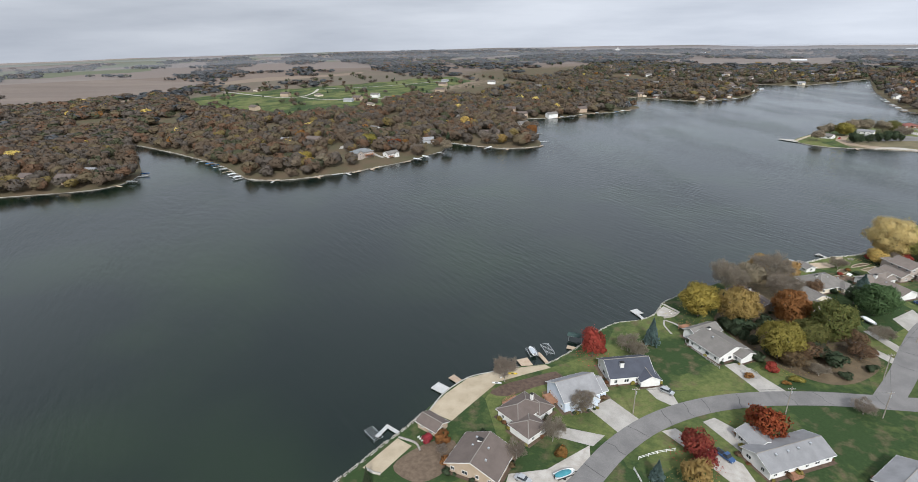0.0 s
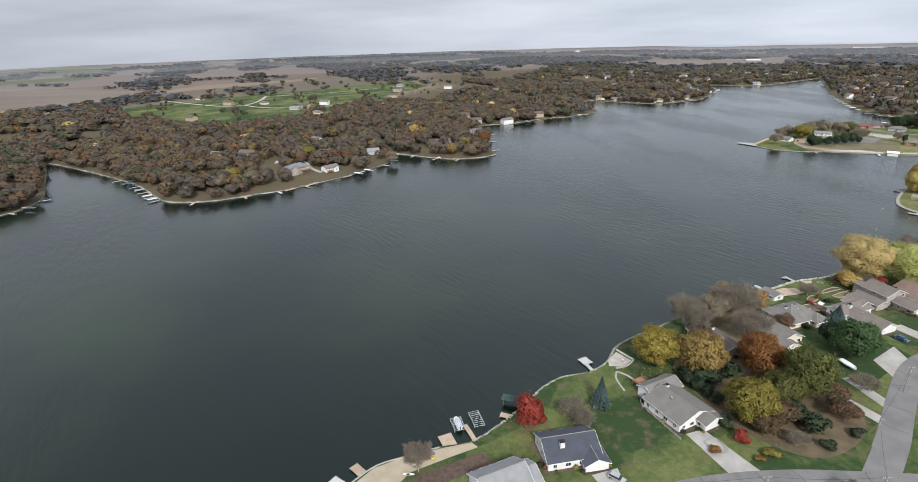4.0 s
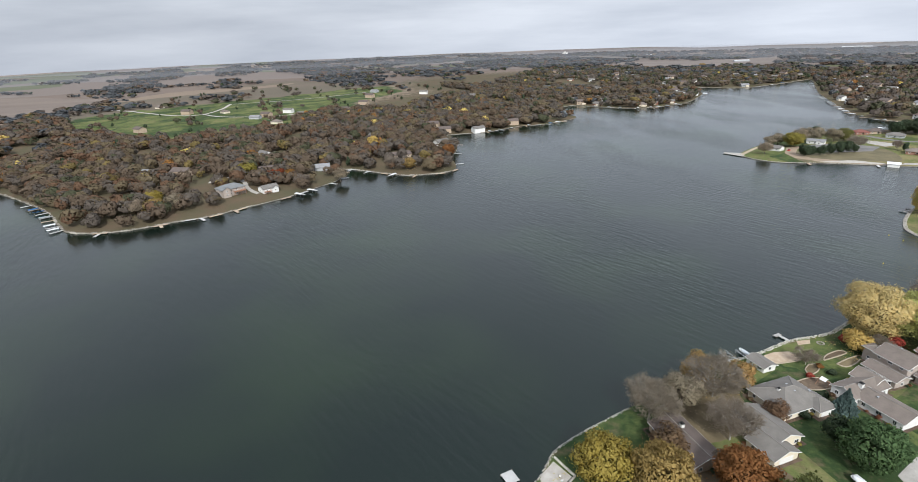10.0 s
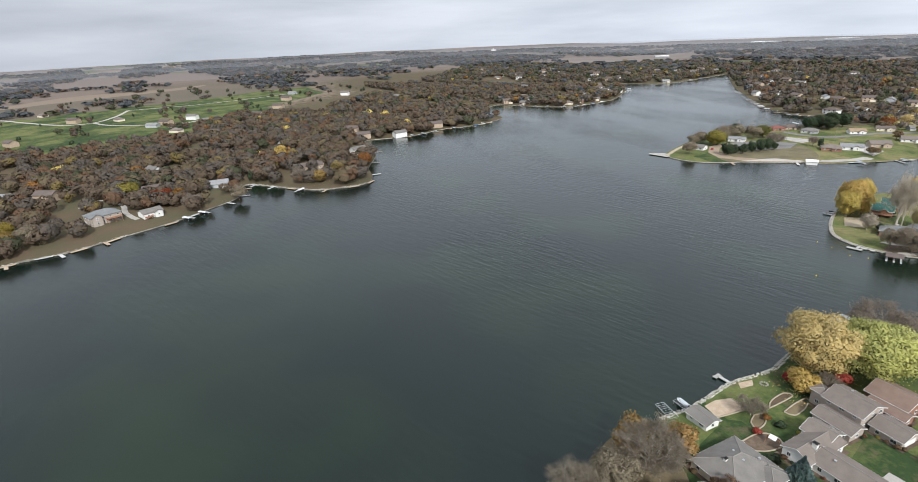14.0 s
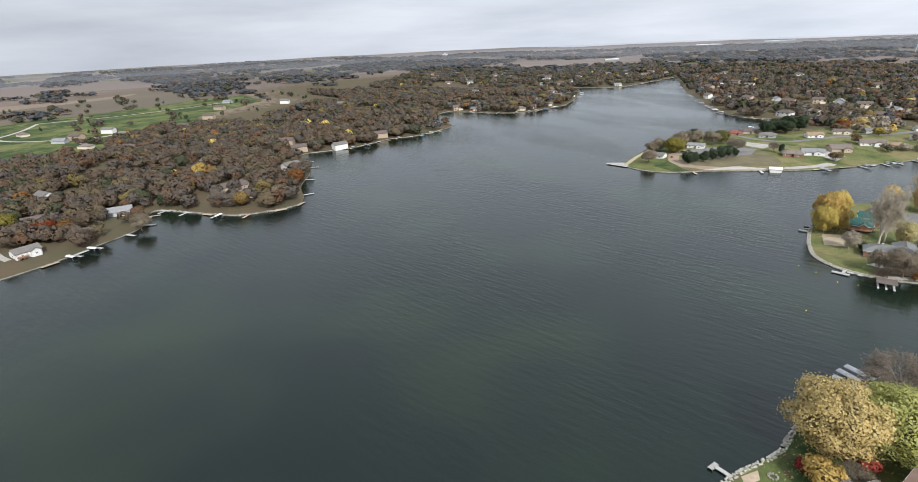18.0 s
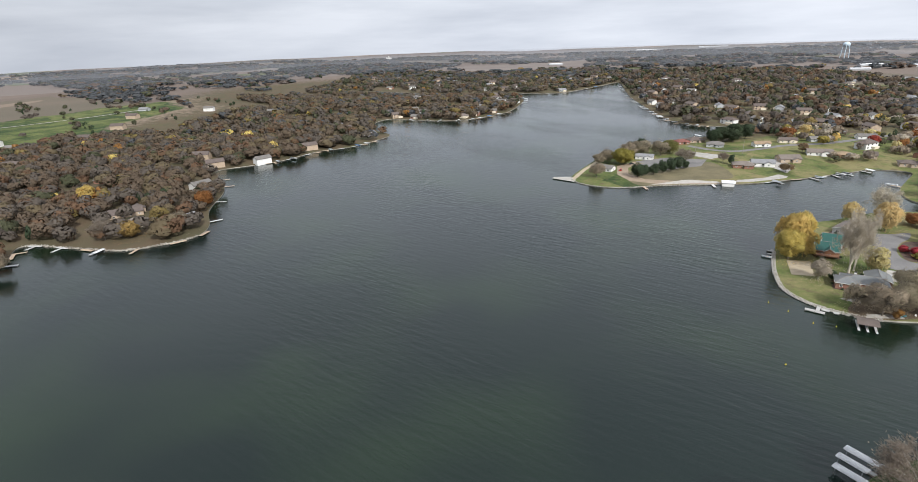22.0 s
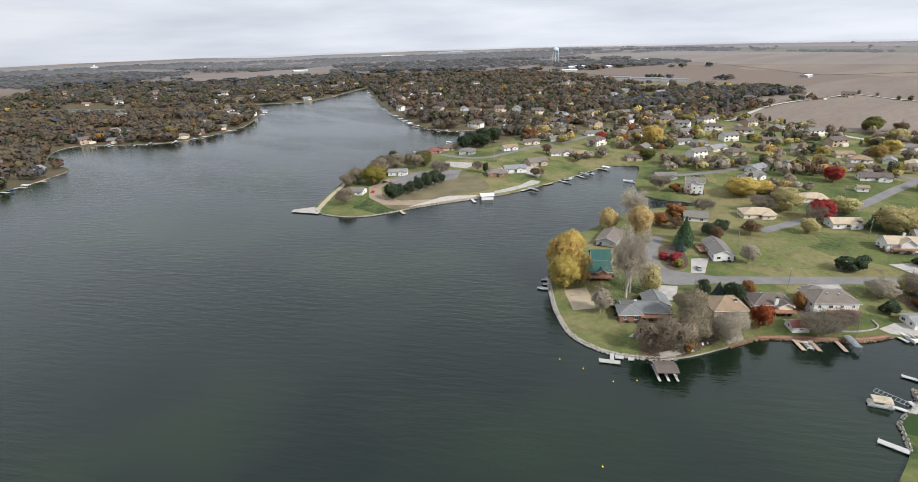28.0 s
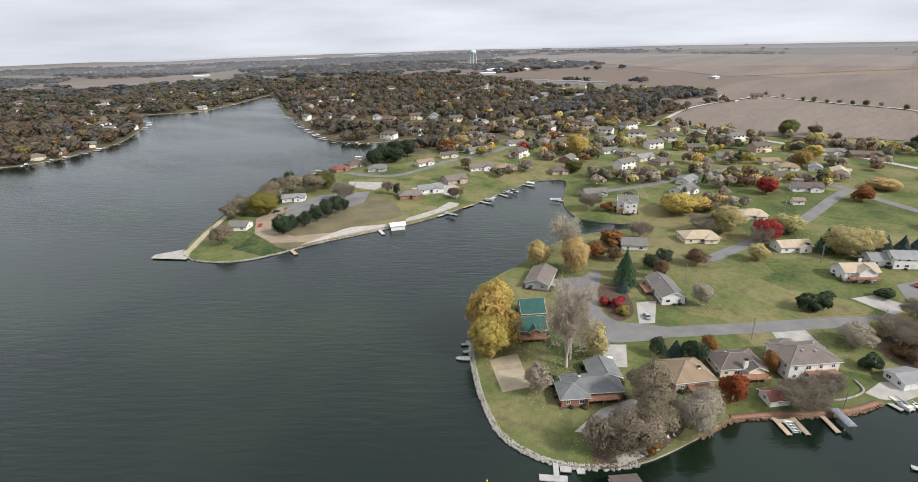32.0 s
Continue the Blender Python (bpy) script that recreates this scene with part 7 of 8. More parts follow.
M_BOAT = surf("white_gelcoat", (0.72, 0.73, 0.74), (0.78, 0.79, 0.80), 0.8, 6.0, 0.3, 0.0)
M_NAVYPAINT = surf("blue_paint", (0.03, 0.07, 0.17), (0.04, 0.09, 0.21), 0.8, 6.0, 0.3, 0.0)
M_TEAL = surf("teal_cover", (0.05, 0.20, 0.24), (0.07, 0.25, 0.29), 0.8, 6.0, 0.6, 0.1)
M_SILVER = surf("silver_paint", (0.42, 0.43, 0.44), (0.48, 0.49, 0.50), 0.8, 6.0, 0.3, 0.0, 0.0, 0.5)
M_YELLOW = surf("yellow_plastic", (0.62, 0.50, 0.03), (0.70, 0.57, 0.05), 0.8, 6.0, 0.5, 0.0)
M_REDP = surf("red_plastic", (0.45, 0.04, 0.03), (0.52, 0.06, 0.04), 0.8, 6.0, 0.5, 0.0)
M_BLUEP = surf("blue_plastic", (0.04, 0.20, 0.52), (0.06, 0.25, 0.60), 0.8, 6.0, 0.5, 0.0)
M_TOWER = surf("pale_blue_steel", (0.48, 0.58, 0.66), (0.55, 0.65, 0.72), 0.3, 3.0, 0.5, 0.05)


def boat(x, y, rot, z=0.0, L=5.6, label="white motor boat beside a dock", cover=None):
    ob = thing("boat", pose(x, y, z - 0.12, 0, 0, rot), label, "boat")
    w = L * 0.38
    part("hull", hull_bm(L, w, 0.85), M_BOAT, ob)
    if cover:
        bm = bmesh.new()
        bmesh.ops.create_uvsphere(bm, u_segments=12, v_segments=6, radius=1, matrix=Matrix.Translation((-0.1 * L, 0, 0.82)) @ Matrix.Diagonal((L * 0.45, w * 0.47, 0.34, 1)))
        part("cover", bm, cover, ob, "fitted boat cover", smooth=True)
    else:
        part("windscreen", box_bm((L * 0.12, 0, 0.82, 0.06, w * 0.8, 0.34)), M_GLASS, ob)
        for s in (-1, 1):
            part("seat", box_bm((-0.1 * L, s * w * 0.22, 0.40, 0.6, 0.55, 0.45)), M_CREAM, ob)
        part("bench", box_bm((-0.38 * L, 0, 0.40, 0.55, w * 0.7, 0.42)), M_CREAM, ob)
    part("outboard_motor", box_bm((-0.53 * L, 0, 0.5, 0.32, 0.36, 0.62), (-0.53 * L, 0, -0.1, 0.14, 0.12, 0.7)), M_DARK, ob)
    return ob


def pontoon_boat(x, y, rot, label="white pontoon boat with a flat deck", canopy=None):
    ob = thing("pontoon_boat", pose(x, y, 0.0, 0, 0, rot), label, "boat")
    for s in (-1, 1):
        part("float", rod_bm(((-3.2, s * 0.85, 0.12), (2.7, s * 0.85, 0.12), 0.32, None, 10), ((2.7, s * 0.85, 0.12), (3.3, s * 0.85, 0.25), 0.32, 0.08, 10)), M_METAL, ob)
    part("deck", box_bm((0, 0, 0.42, 6.4, 2.4, 0.12)), M_WHITEDECK, ob)
    for s in (-1, 1):
        part("side_panel", box_bm((0, s * 1.17, 0.54, 6.0, 0.06, 0.62)), M_BOAT, ob)
    part("bench", box_bm((-2.2, 0, 0.54, 1.0, 2.0, 0.5)), M_CREAM, ob)
    part("bench", box_bm((1.9, 0.6, 0.54, 1.6, 0.7, 0.5)), M_CREAM, ob)
    part("console", box_bm((-0.4, 0.7, 0.54, 0.6, 0.6, 0.8)), M_SILVER, ob)
    if canopy:
        part("canopy", box_bm((-0.8, 0, 2.35, 2.6, 2.3, 0.08), (-2.0, 1.05, 0.5, 0.05, 0.05, 1.9), (0.4, 1.05, 0.5, 0.05, 0.05, 1.9), (-2.0, -1.05, 0.5, 0.05, 0.05, 1.9), (0.4, -1.05, 0.5, 0.05, 0.05, 1.9)), canopy, ob)
    return ob


def boat_lift(x, y, rot, L=6.4, w=3.0, canopy=None, label="empty galvanised boat lift frame", tall=2.5):
    """A frame of four posts, side rails and cross bars, with or without a barrel canopy."""
    ob = thing("boat_lift", pose(x, y, 0, 0, 0, rot), label, "boat lift")
    for sx, sy in product((-1, 1), (-1, 1)):
        part("post", rod_bm(((sx * L * 0.42, sy * w / 2, -1.8), (sx * L * 0.42, sy * w / 2, tall if canopy else 0.95), 0.07)), M_METAL, ob)
    top = tall if canopy else 0.9
    for sy in (-1, 1):
        part("side_rail", rod_bm(((-L / 2, sy * w / 2, top), (L / 2, sy * w / 2, top), 0.08)), M_METAL, ob)
    if canopy:
        bm = bmesh.new()
        rows = []
        for k in range(9):
            a = math.pi * (0.1 + 0.8 * k / 8)
            rows.append([bm.verts.new((u * L / 2 * 1.08, -math.cos(a) * w * 0.56, top - 0.12 + math.sin(a) * 0.55)) for u in (-1, -0.9, 0.9, 1)])
        for a, b in zip(rows, rows[1:]):
            for i in range(3):
                bm.faces.new((a[i], a[i + 1], b[i + 1], b[i]))
        for i in (0, 3):
            bm.faces.new([r[i] for r in rows])
        bmesh.ops.solidify(bm, geom=bm.faces[:], thickness=0.04)
        part("canopy", bm, canopy, ob, "stretched canvas canopy")
    else:
        for k in range(9):
            u = -L / 2 + L * k / 8
            part("cross_bar", rod_bm(((u, -w / 2, 0.9), (u, w / 2, 0.9), 0.05, None, 4)), M_METAL, ob)
    return ob


PALE, BROWN_DOCK, GREY_DOCK = "pale boarded dock on posts", "brown boarded dock on posts", "grey boarded dock on posts"
boat_lift(-82.7, 108.4, -23, 6.0, 2.9)
dock(-81.4, 108.0, -81.1, 113.9, 1.2, M_WHITEDECK, PALE)
dock(-81.1, 113.3, -75.4, 112.2, 1.2, M_WHITEDECK, PALE, 0.56)
dock(-78.3, 137.6, -71.2, 136.1, 4.0, M_WHITEDECK, "wide pale swimming platform at the beach")
dock(-75.5, 144.5, -70.2, 142.6, 2.6, M_DECK, BROWN_DOCK)
dock(-57.0, 165.4, -52.6, 161.2, 4.2, M_DECK, "wide brown dock platform")
boat_lift(-55.0, 170.9, -50, 5.8, 3.4, label="boat lift holding a covered boat")
boat(-55.0, 170.9, 130, 0.9, 5.4, "covered motor boat on a lift", M_GRCANVAS)
boat_lift(-50.5, 175.3, -50, 7.0, 3.2)
dock(-53.0, 171.8, -46.8, 166.1, 1.4, M_DECK, BROWN_DOCK)
boat_lift(-43.0, 187.2, 5, 5.8, 3.0, M_GNCANVAS, "boat lift with a dark green canopy", 2.2)
dock(-44.5, 180.4, -37.4, 180.8, 2.0, M_DECK, BROWN_DOCK)
dock(-27.2, 220.9, -24.0, 218.2, 3.6, M_WHITEDECK, "square pale platform dock")
dock(-24.6, 217.4, -21.4, 213.9, 1.3, M_WHITEDECK, PALE, 0.57)
boat_lift(31.0, 301.0, -57, 7.2, 3.0)
boat_lift(36.0, 305.4, -50, 5.0, 3.0)
boat(36.0, 305.4, 130, 0.9, 4.6, "small grey boat on a lift", M_GRCANVAS)
dock(47.6, 322.6, 49.8, 324.8, 1.4, M_GREYDECK, GREY_DOCK)
dock(49.2, 323.6, 53.4, 319.6, 1.2, M_GREYDECK, GREY_DOCK, 0.57)
for a, b, c, d in ((95.0, 367.8, 99.1, 362.1), (97.9, 371.6, 101.9, 366.0), (101.4, 374.4, 106.3, 367.5)):
    boat_lift((a + c) / 2, (b + d) / 2, math.degrees(math.atan2(d - b, c - a)), math.hypot(c - a, d - b), 2.4, M_CANVAS, "boat lift under a long white canopy", 2.0)
dock(97.4, 368.6, 101.6, 362.6, 1.2, M_WHITEDECK, PALE)
dock(101.0, 371.2, 105.0, 365.4, 1.2, M_WHITEDECK, PALE)
dock(141.6, 519.8, 147.4, 518.2, 1.4, M_GREYDECK, GREY_DOCK)
dock(140.0, 515.2, 145.0, 514.6, 1.4, M_GREYDECK, GREY_DOCK)
dock(143.6, 513.6, 144.6, 521.0, 1.3, M_GREYDECK, GREY_DOCK, 0.58)
boat(138.2, 511.8, 145, 0.0, 5.2, "white motor boat beside a grey dock")
dock(130.2, 456.7, 136.0, 452.8, 2.0, M_GREYDECK, "grey floating dock along the seawall")
dock(134.0, 454.6, 136.6, 458.6, 1.4, M_GREYDECK, GREY_DOCK, 0.58)
dock(136.4, 456.4, 138.8, 454.8, 1.8, M_GREYDECK, "small grey floating raft")
dock(139.6, 453.8, 141.4, 452.8, 1.8, M_GREYDECK, "small grey floating raft")


def boat_shelter(x, y, rot, w, d, roof, label):
    """A low gabled roof on posts over boat slips."""
    ob = thing("boat_shelter", pose(x, y, 0, 0, 0, rot), label, "boat shelter")
    part("roof", roof_bm(w, d, 2.7, "gable", "x", 0.22, 0.4)[0], roof, ob)
    for sx, sy in product((-1, 0, 1), (-1, 1)):
        part("post", rod_bm(((sx * (w / 2 - 0.2), sy * (d / 2 - 0.2), -1.8), (sx * (w / 2 - 0.2), sy * (d / 2 - 0.2), 2.75), 0.1)), M_POLE, ob)
    for sx in (-1, 0, 1):
        part("slip_dock", box_bm((sx * (w / 2 - 0.4), -1.0, 0.45, 0.8, d + 1.6, 0.12)), M_WHITEDECK, ob)
    part("walkway", box_bm((0, d / 2 + 0.4, 0.58, w, 1.6, 0.1)), M_WHITEDECK, ob)
    return ob


boat_shelter(145.8, 442.9, -23, 6.4, 5.8, R_BROWN, "boat shelter with a low brown roof on posts")
dock(200.4, 442.4, 197.6, 435.8, 1.4, M_DECK, BROWN_DOCK)
dock(205.0, 439.8, 202.0, 433.4, 1.4, M_DECK, BROWN_DOCK)
dock(199.8, 440.9, 204.6, 438.7, 1.3, M_DECK, BROWN_DOCK, 0.58)
boat_lift(201.0, 437.4, 66, 4.8, 2.2)
dock(212.9, 436.4, 209.8, 430.0, 1.4, M_DECK, BROWN_DOCK)
boat_lift(214.8, 431.9, 64, 6.8, 2.5, M_GRCANVAS, "boat lift under a grey canopy", 2.1)
pontoon_boat(237.6, 428.2, 80)
dock(234.9, 431.6, 234.6, 426.4, 1.3, M_GREYDECK, GREY_DOCK)
boat(240.2, 425.0, 70, 0.0, 5.4, "white motor boat at the cove terrace")
dock(212.6, 414.6, 216.2, 408.6, 1.4, M_WHITEDECK, PALE)
boat_lift(198.4, 408.2, -75, 8.6, 2.3)
boat_lift(193.0, 407.6, -40, 4.6, 3.6, M_CREAM, "boat lift under a cream canopy", 2.0)
pontoon_boat(192.6, 407.4, -42, "white pontoon boat under a cream canopy")
dock(195.0, 405.6, 197.0, 402.0, 1.3, M_WHITEDECK, PALE)
dock(201.5, 405.4, 200.6, 402.2, 1.3, M_WHITEDECK, PALE, 0.6)
dock(177.4, 397.8, 180.6, 391.6, 2.0, M_WHITEDECK, PALE)
boat_lift(250.0, 424.2, -10, 6.4, 3.0, M_CANVAS, "boat lift under a white canopy", 2.1)
boat_lift(244.6, 416.0, 20, 6.4, 3.0, M_CANVAS, "boat lift under a white canopy", 2.1)
boat_lift(229.3, 416.2, -65, 5.6, 2.6)
dock(243.4, 423.0, 247.0, 425.6, 1.4, M_GREYDECK, GREY_DOCK)
patch("terrace", [(221.5, 413), (227, 413.6), (236, 411.3), (233, 407), (225, 406)], M_DECK, 0.25, 2.0, "tan boarded terrace beside the cove", "terrace")
patch("terrace", [(206, 407.5), (210, 408.5), (222, 406.5), (212, 399.5), (204.5, 402.5)], M_MULCH, 0.065, 2.0, "bare soil terrace beside the cove", "terrace")
patch("seawall_walk", [(196, 402.2), (204, 404), (205, 402.6), (197, 400.6)], M_CONCRETE, 0.12, 2.0, "pale concrete walk on the seawall", "walkway")
for x, y in ((118.5, 462.4), (123.0, 454.9), (128.0, 445.3), (135.2, 443.0), (104.8, 416.3)):
    ob = thing("buoy", pose(x, y, 0), "yellow mooring buoy floating on the lake", "buoy", "swimming buoys")
    bm = bmesh.new()
    bmesh.ops.create_uvsphere(bm, u_segments=12, v_segments=8, radius=0.26, matrix=Matrix.Translation((0, 0, 0.12)))
    part("float", bm, M_YELLOW, ob, smooth=True)
    part("stem", rod_bm(((0, 0, 0.4), (0, 0, 0.75), 0.05)), M_YELLOW, ob)


# docks of the far shores, set along the bank
def shore_index(x, y):
    return int(np.hypot(LAKE[:, 0] - x, LAKE[:, 1] - y).argmin())


def shore_run(a, b):
    """The shore between two places, in the order in which the shore is laid down."""
    i, j = sorted((shore_index(*a), shore_index(*b)))
    return LAKE[i : j + 1]


AREA = float((LAKE[:, 0] * np.roll(LAKE[:, 1], -1) - np.roll(LAKE[:, 0], -1) * LAKE[:, 1]).sum())


def outward(t):
    """The way out over the water, from the direction of the shore."""
    n = Vector((-t[1], t[0])).normalized()
    return n if AREA > 0 else -n


DOCKS = []
for mt, label in ((M_WHITEDECK, "pale far dock on the shore"), (M_GREYDECK, "grey far dock on the shore"), (M_DECK, "brown far dock on the shore")):
    d0 = dock(-3, -300, 6, -300, 2.0, mt, label, 0.6, "far docks", 1, False)
    d0.location.z = -50
    DOCKS.append([d0, False])
LIFTS = []
for cv, label in ((M_CANVAS, "far boat lift with a white canopy"), (M_GRCANVAS, "far boat lift with a grey canopy"), (M_BLUEP, "far boat lift with a blue canopy")):
    l0 = boat_lift(0, -300, 0, 6.4, 3.0, cv, label, 2.0)
    l0.location.z = -50
    tagged(l0, group="far boat lifts")
    LIFTS.append([l0, False])


def put(entry, m):
    if entry[1]:
        return copy_thing(entry[0], m)
    entry[1] = True
    entry[0].matrix_basis = m
    return entry[0]


def line_docks(a, b, every, seed, lifts=0.5):
    r = np.random.default_rng(seed)
    run = shore_run(a, b)
    i = 3
    while i < len(run) - 3:
        p, t = run[i], run[i + 2] - run[i - 2]
        n = outward(t)
        a_n = math.atan2(n.y, n.x)
        put(DOCKS[r.integers(0, 3)], Matrix.Translation((p[0] + n.x * 3.6, p[1] + n.y * 3.6, 0)) @ Matrix.Rotation(a_n + r.normal() * 0.12, 4, "Z"))
        if r.uniform() < lifts:
            s = Vector((-n.y, n.x)) * (3.2 if r.uniform() < 0.5 else -3.2)
            put(LIFTS[r.choice(3, p=(0.62, 0.3, 0.08))], Matrix.Translation((p[0] + n.x * 5.2 + s.x, p[1] + n.y * 5.2 + s.y, 0)) @ Matrix.Rotation(a_n, 4, "Z"))
        i += max(2, int(every * r.uniform(0.6, 1.5)))


SHORE_WALKS = []
for mt, label in ((M_WHITEDECK, "pale boarded walk along the bank"), (M_DECK, "brown boarded walk along the bank")):
    w0 = thing("shore_walk", pose(0, -320, -50), label, "dock", "shore walks")
    part("deck", box_bm((0, 0, 0.5, 9.0, 2.2, 0.12)), mt, w0)
    part("edge_beam", box_bm((0, -1.0, 0.25, 8.9, 0.15, 0.24)), M_POLE, w0)
    SHORE_WALKS.append([w0, False])


def line_walks(a, b, every, seed):
    """Low boarded walks that follow the bank."""
    r = np.random.default_rng(seed)
    run = shore_run(a, b)
    for i in range(3, len(run) - 3, every):
        if r.uniform() < 0.7:
            p, t = run[i], run[i + 2] - run[i - 2]
            n = outward(t)
            k = r.uniform(0.6, 2.2)
            put(SHORE_WALKS[int(r.integers(0, 2))], Matrix.Translation((p[0] + n.x * k, p[1] + n.y * k, 0)) @ Matrix.Rotation(math.atan2(t[1], t[0]) + r.normal() * 0.05, 4, "Z"))


line_walks((-360, 315), (-271, 455), 4, 61)
line_walks((-268, 486), (-188, 555), 4, 62)
line_walks((-242, 732), (-148, 858), 5, 63)
line_walks((188, 652), (292, 689), 5, 64)
line_docks((-489, 355), (-360, 315), 4, 1, 0.6)
line_docks((-360, 315), (-286, 400), 8, 2, 0.3)
line_docks((-276, 425), (-198, 524), 5, 3, 0.5)
line_docks((-184, 540), (-250, 684), 9, 4, 0.3)
line_docks((-242, 732), (-148, 858), 5, 5, 0.4)
line_docks((-463, 231), (-476, 291), 5, 6, 0.6)
line_docks((-150, 1015), (2, 1080), 5, 7, 0.6)
line_docks((18, 1160), (-42, 1300), 7, 8, 0.5)
line_docks((96, 1330), (232, 1500), 8, 9, 0.4)
line_docks((250, 907), (207, 1135), 4, 10, 0.5)
line_docks((207, 1135), (232, 1480), 7, 11, 0.4)
line_docks((188, 652), (292, 689), 5, 12, 0.6)
line_docks((294, 655), (274, 630), 3, 13, 0.9)
line_docks((67, 651), (168, 650), 9, 14, 0.0)
line_docks((134, 792), (273, 864), 7, 15, 0.3)


# ------------------------------------------------------------------ stones along the water
def rock_mesh(name, seed, material):
    r = np.random.default_rng(seed)
    bm = bmesh.new()
    bmesh.ops.create_icosphere(bm, subdivisions=1, radius=0.5)
    for v in bm.verts:
        v.co *= 0.75 + 0.5 * r.uniform()
        v.co.z *= 0.7
    return mesh_of(name, bm, material)


def rock_row(name, run, material, label, size, rows, count, seed, single=0):
    """A bank of loose stones: the first ones are parts of their own, the rest one joined part."""
    r = np.random.default_rng(seed)
    seg = np.linalg.norm(np.diff(run, axis=0), axis=1)
    at = np.concatenate([[0], np.cumsum(seg)])
    ob = thing(name, pose(0, 0, 0), label, "stone bank", kind="structure")
    shapes = [rock_mesh("stone", seed + k, material) for k in range(5)]
    base = []
    for me in shapes:
        v = np.empty(len(me.vertices) * 3, np.float32)
        me.vertices.foreach_get("co", v)
        f = np.empty(len(me.loops), np.int32)
        me.loops.foreach_get("vertex_index", f)
        base.append((v.reshape(-1, 3), f.reshape(-1, 3)))
    V, F, n = [], [], 0
    for k in range(count):
        u = r.uniform(0, at[-1])
        i = min(len(run) - 2, int(np.searchsorted(at, u)) - 1 if u > 0 else 0)
        p = run[i] + (run[i + 1] - run[i]) * (u - at[i]) / max(seg[i], 1e-6)
        t = run[i + 1] - run[i]
        o = outward(t)
        row = r.uniform(-0.5, 0.5) * rows
        s = size * r.uniform(0.6, 1.3)
        q = (p[0] + o.x * row, p[1] + o.y * row, 0.42 - 0.42 * row / max(rows, 0.1) + r.uniform(-0.06, 0.08))
        m = Matrix.LocRotScale(q, Euler(r.uniform(0, 6.28, 3)), Vector((s, s * r.uniform(0.7, 1.1), s * 0.8)))
        j = int(r.integers(0, 5))
        if k < single:
            part("stone", shapes[j], None, ob, "", m)
        else:
            a = np.array(m)
            V.append(base[j][0] @ a[:3, :3].T + a[:3, 3])
            F.append(base[j][1] + n)
            n += len(base[j][0])
    if V:
        tagged(part("loose_stones", poly_mesh("loose_stones", np.concatenate(V), np.concatenate(F), material), None, ob), kind="stuff")
    return ob


rock_row("stone_bank", shore_run((155, 448), (145, 519)), M_STONE, "bank of pale limestone blocks round the point", 0.72, 1.6, 1540, 50, 260)
rock_row("stone_bank", shore_run((-88, 62), (-73, 124)), M_STONE, "pale limestone riprap below the lawns", 0.65, 1.2, 588, 60, 120)
rock_row("stone_bank", shore_run((-48, 166), (1, 260)), M_STONE, "weathered limestone wall along the yards", 0.58, 0.9, 868, 70, 110)
rock_row("stone_bank", shore_run((29, 297), (84, 352)), M_STONE, "white limestone riprap below the gardens", 0.72, 1.7, 868, 80, 110)
rock_row("stone_bank", shore_run((233, 431), (176, 447)), M_REDROCK, "red-brown rock bank along the cove", 0.58, 1.6, 840, 90, 110)
rock_row("stone_bank", shore_run((181, 392), (209, 409)), M_STONE, "grey stone bank of the cove lawn", 0.58, 1.0, 308, 95, 60)
rock_row("stone_bank", shore_run((56, 673), (168, 650)), M_STONE, "pale stone edge of the far point", 0.65, 1.0, 532, 97, 0)
rock_row("stone_bank", shore_run((-392, 325), (-286, 400)), M_BANK, "pale broken stone bank of the west shore", 1.2, 1.4, 420, 98, 0)
rock_row("stone_bank", shore_run((-286, 520), (-184, 540)), M_BANK, "pale broken stone bank of the west shore", 1.2, 1.4, 300, 99, 0)
rock_row("stone_bank", shore_run((-611, 373), (-392, 325)), M_BANK, "pale broken stone bank of the west inlet", 1.2, 1.4, 300, 101, 0)
patch("spit", [(41, 671.5), (57, 660), (60, 668), (58, 676), (43, 676)], M_CONCRETE, 0.0, 3.0, "pale concrete breakwater at the tip of the point", "breakwater")


# low walls that show as pale lines
def low_wall(line, material, label, w=0.5, h=0.5, base=None):
    pts = curve_through(line, 1.2)
    t = np.gradient(pts, axis=0)
    t /= np.linalg.norm(t, axis=1)[:, None]
    n = np.c_[-t[:, 1], t[:, 0]] * w / 2
    z = np.array([gnd(*p) if base is None else base for p in pts])
    k = len(pts)
    v = np.concatenate([np.c_[pts - n, z - 0.3], np.c_[pts + n, z - 0.3], np.c_[pts + n, z + h], np.c_[pts - n, z + h]])
    i = np.arange(k - 1)
    f = np.concatenate([np.c_[i + a * k, i + b * k, i + 1 + b * k, i + 1 + a * k] for a, b in ((1, 0), (2, 1), (3, 2), (0, 3))])
    return tagged(new("low_wall", poly_mesh("low_wall", v, f, material)), label, "wall", kind="structure")


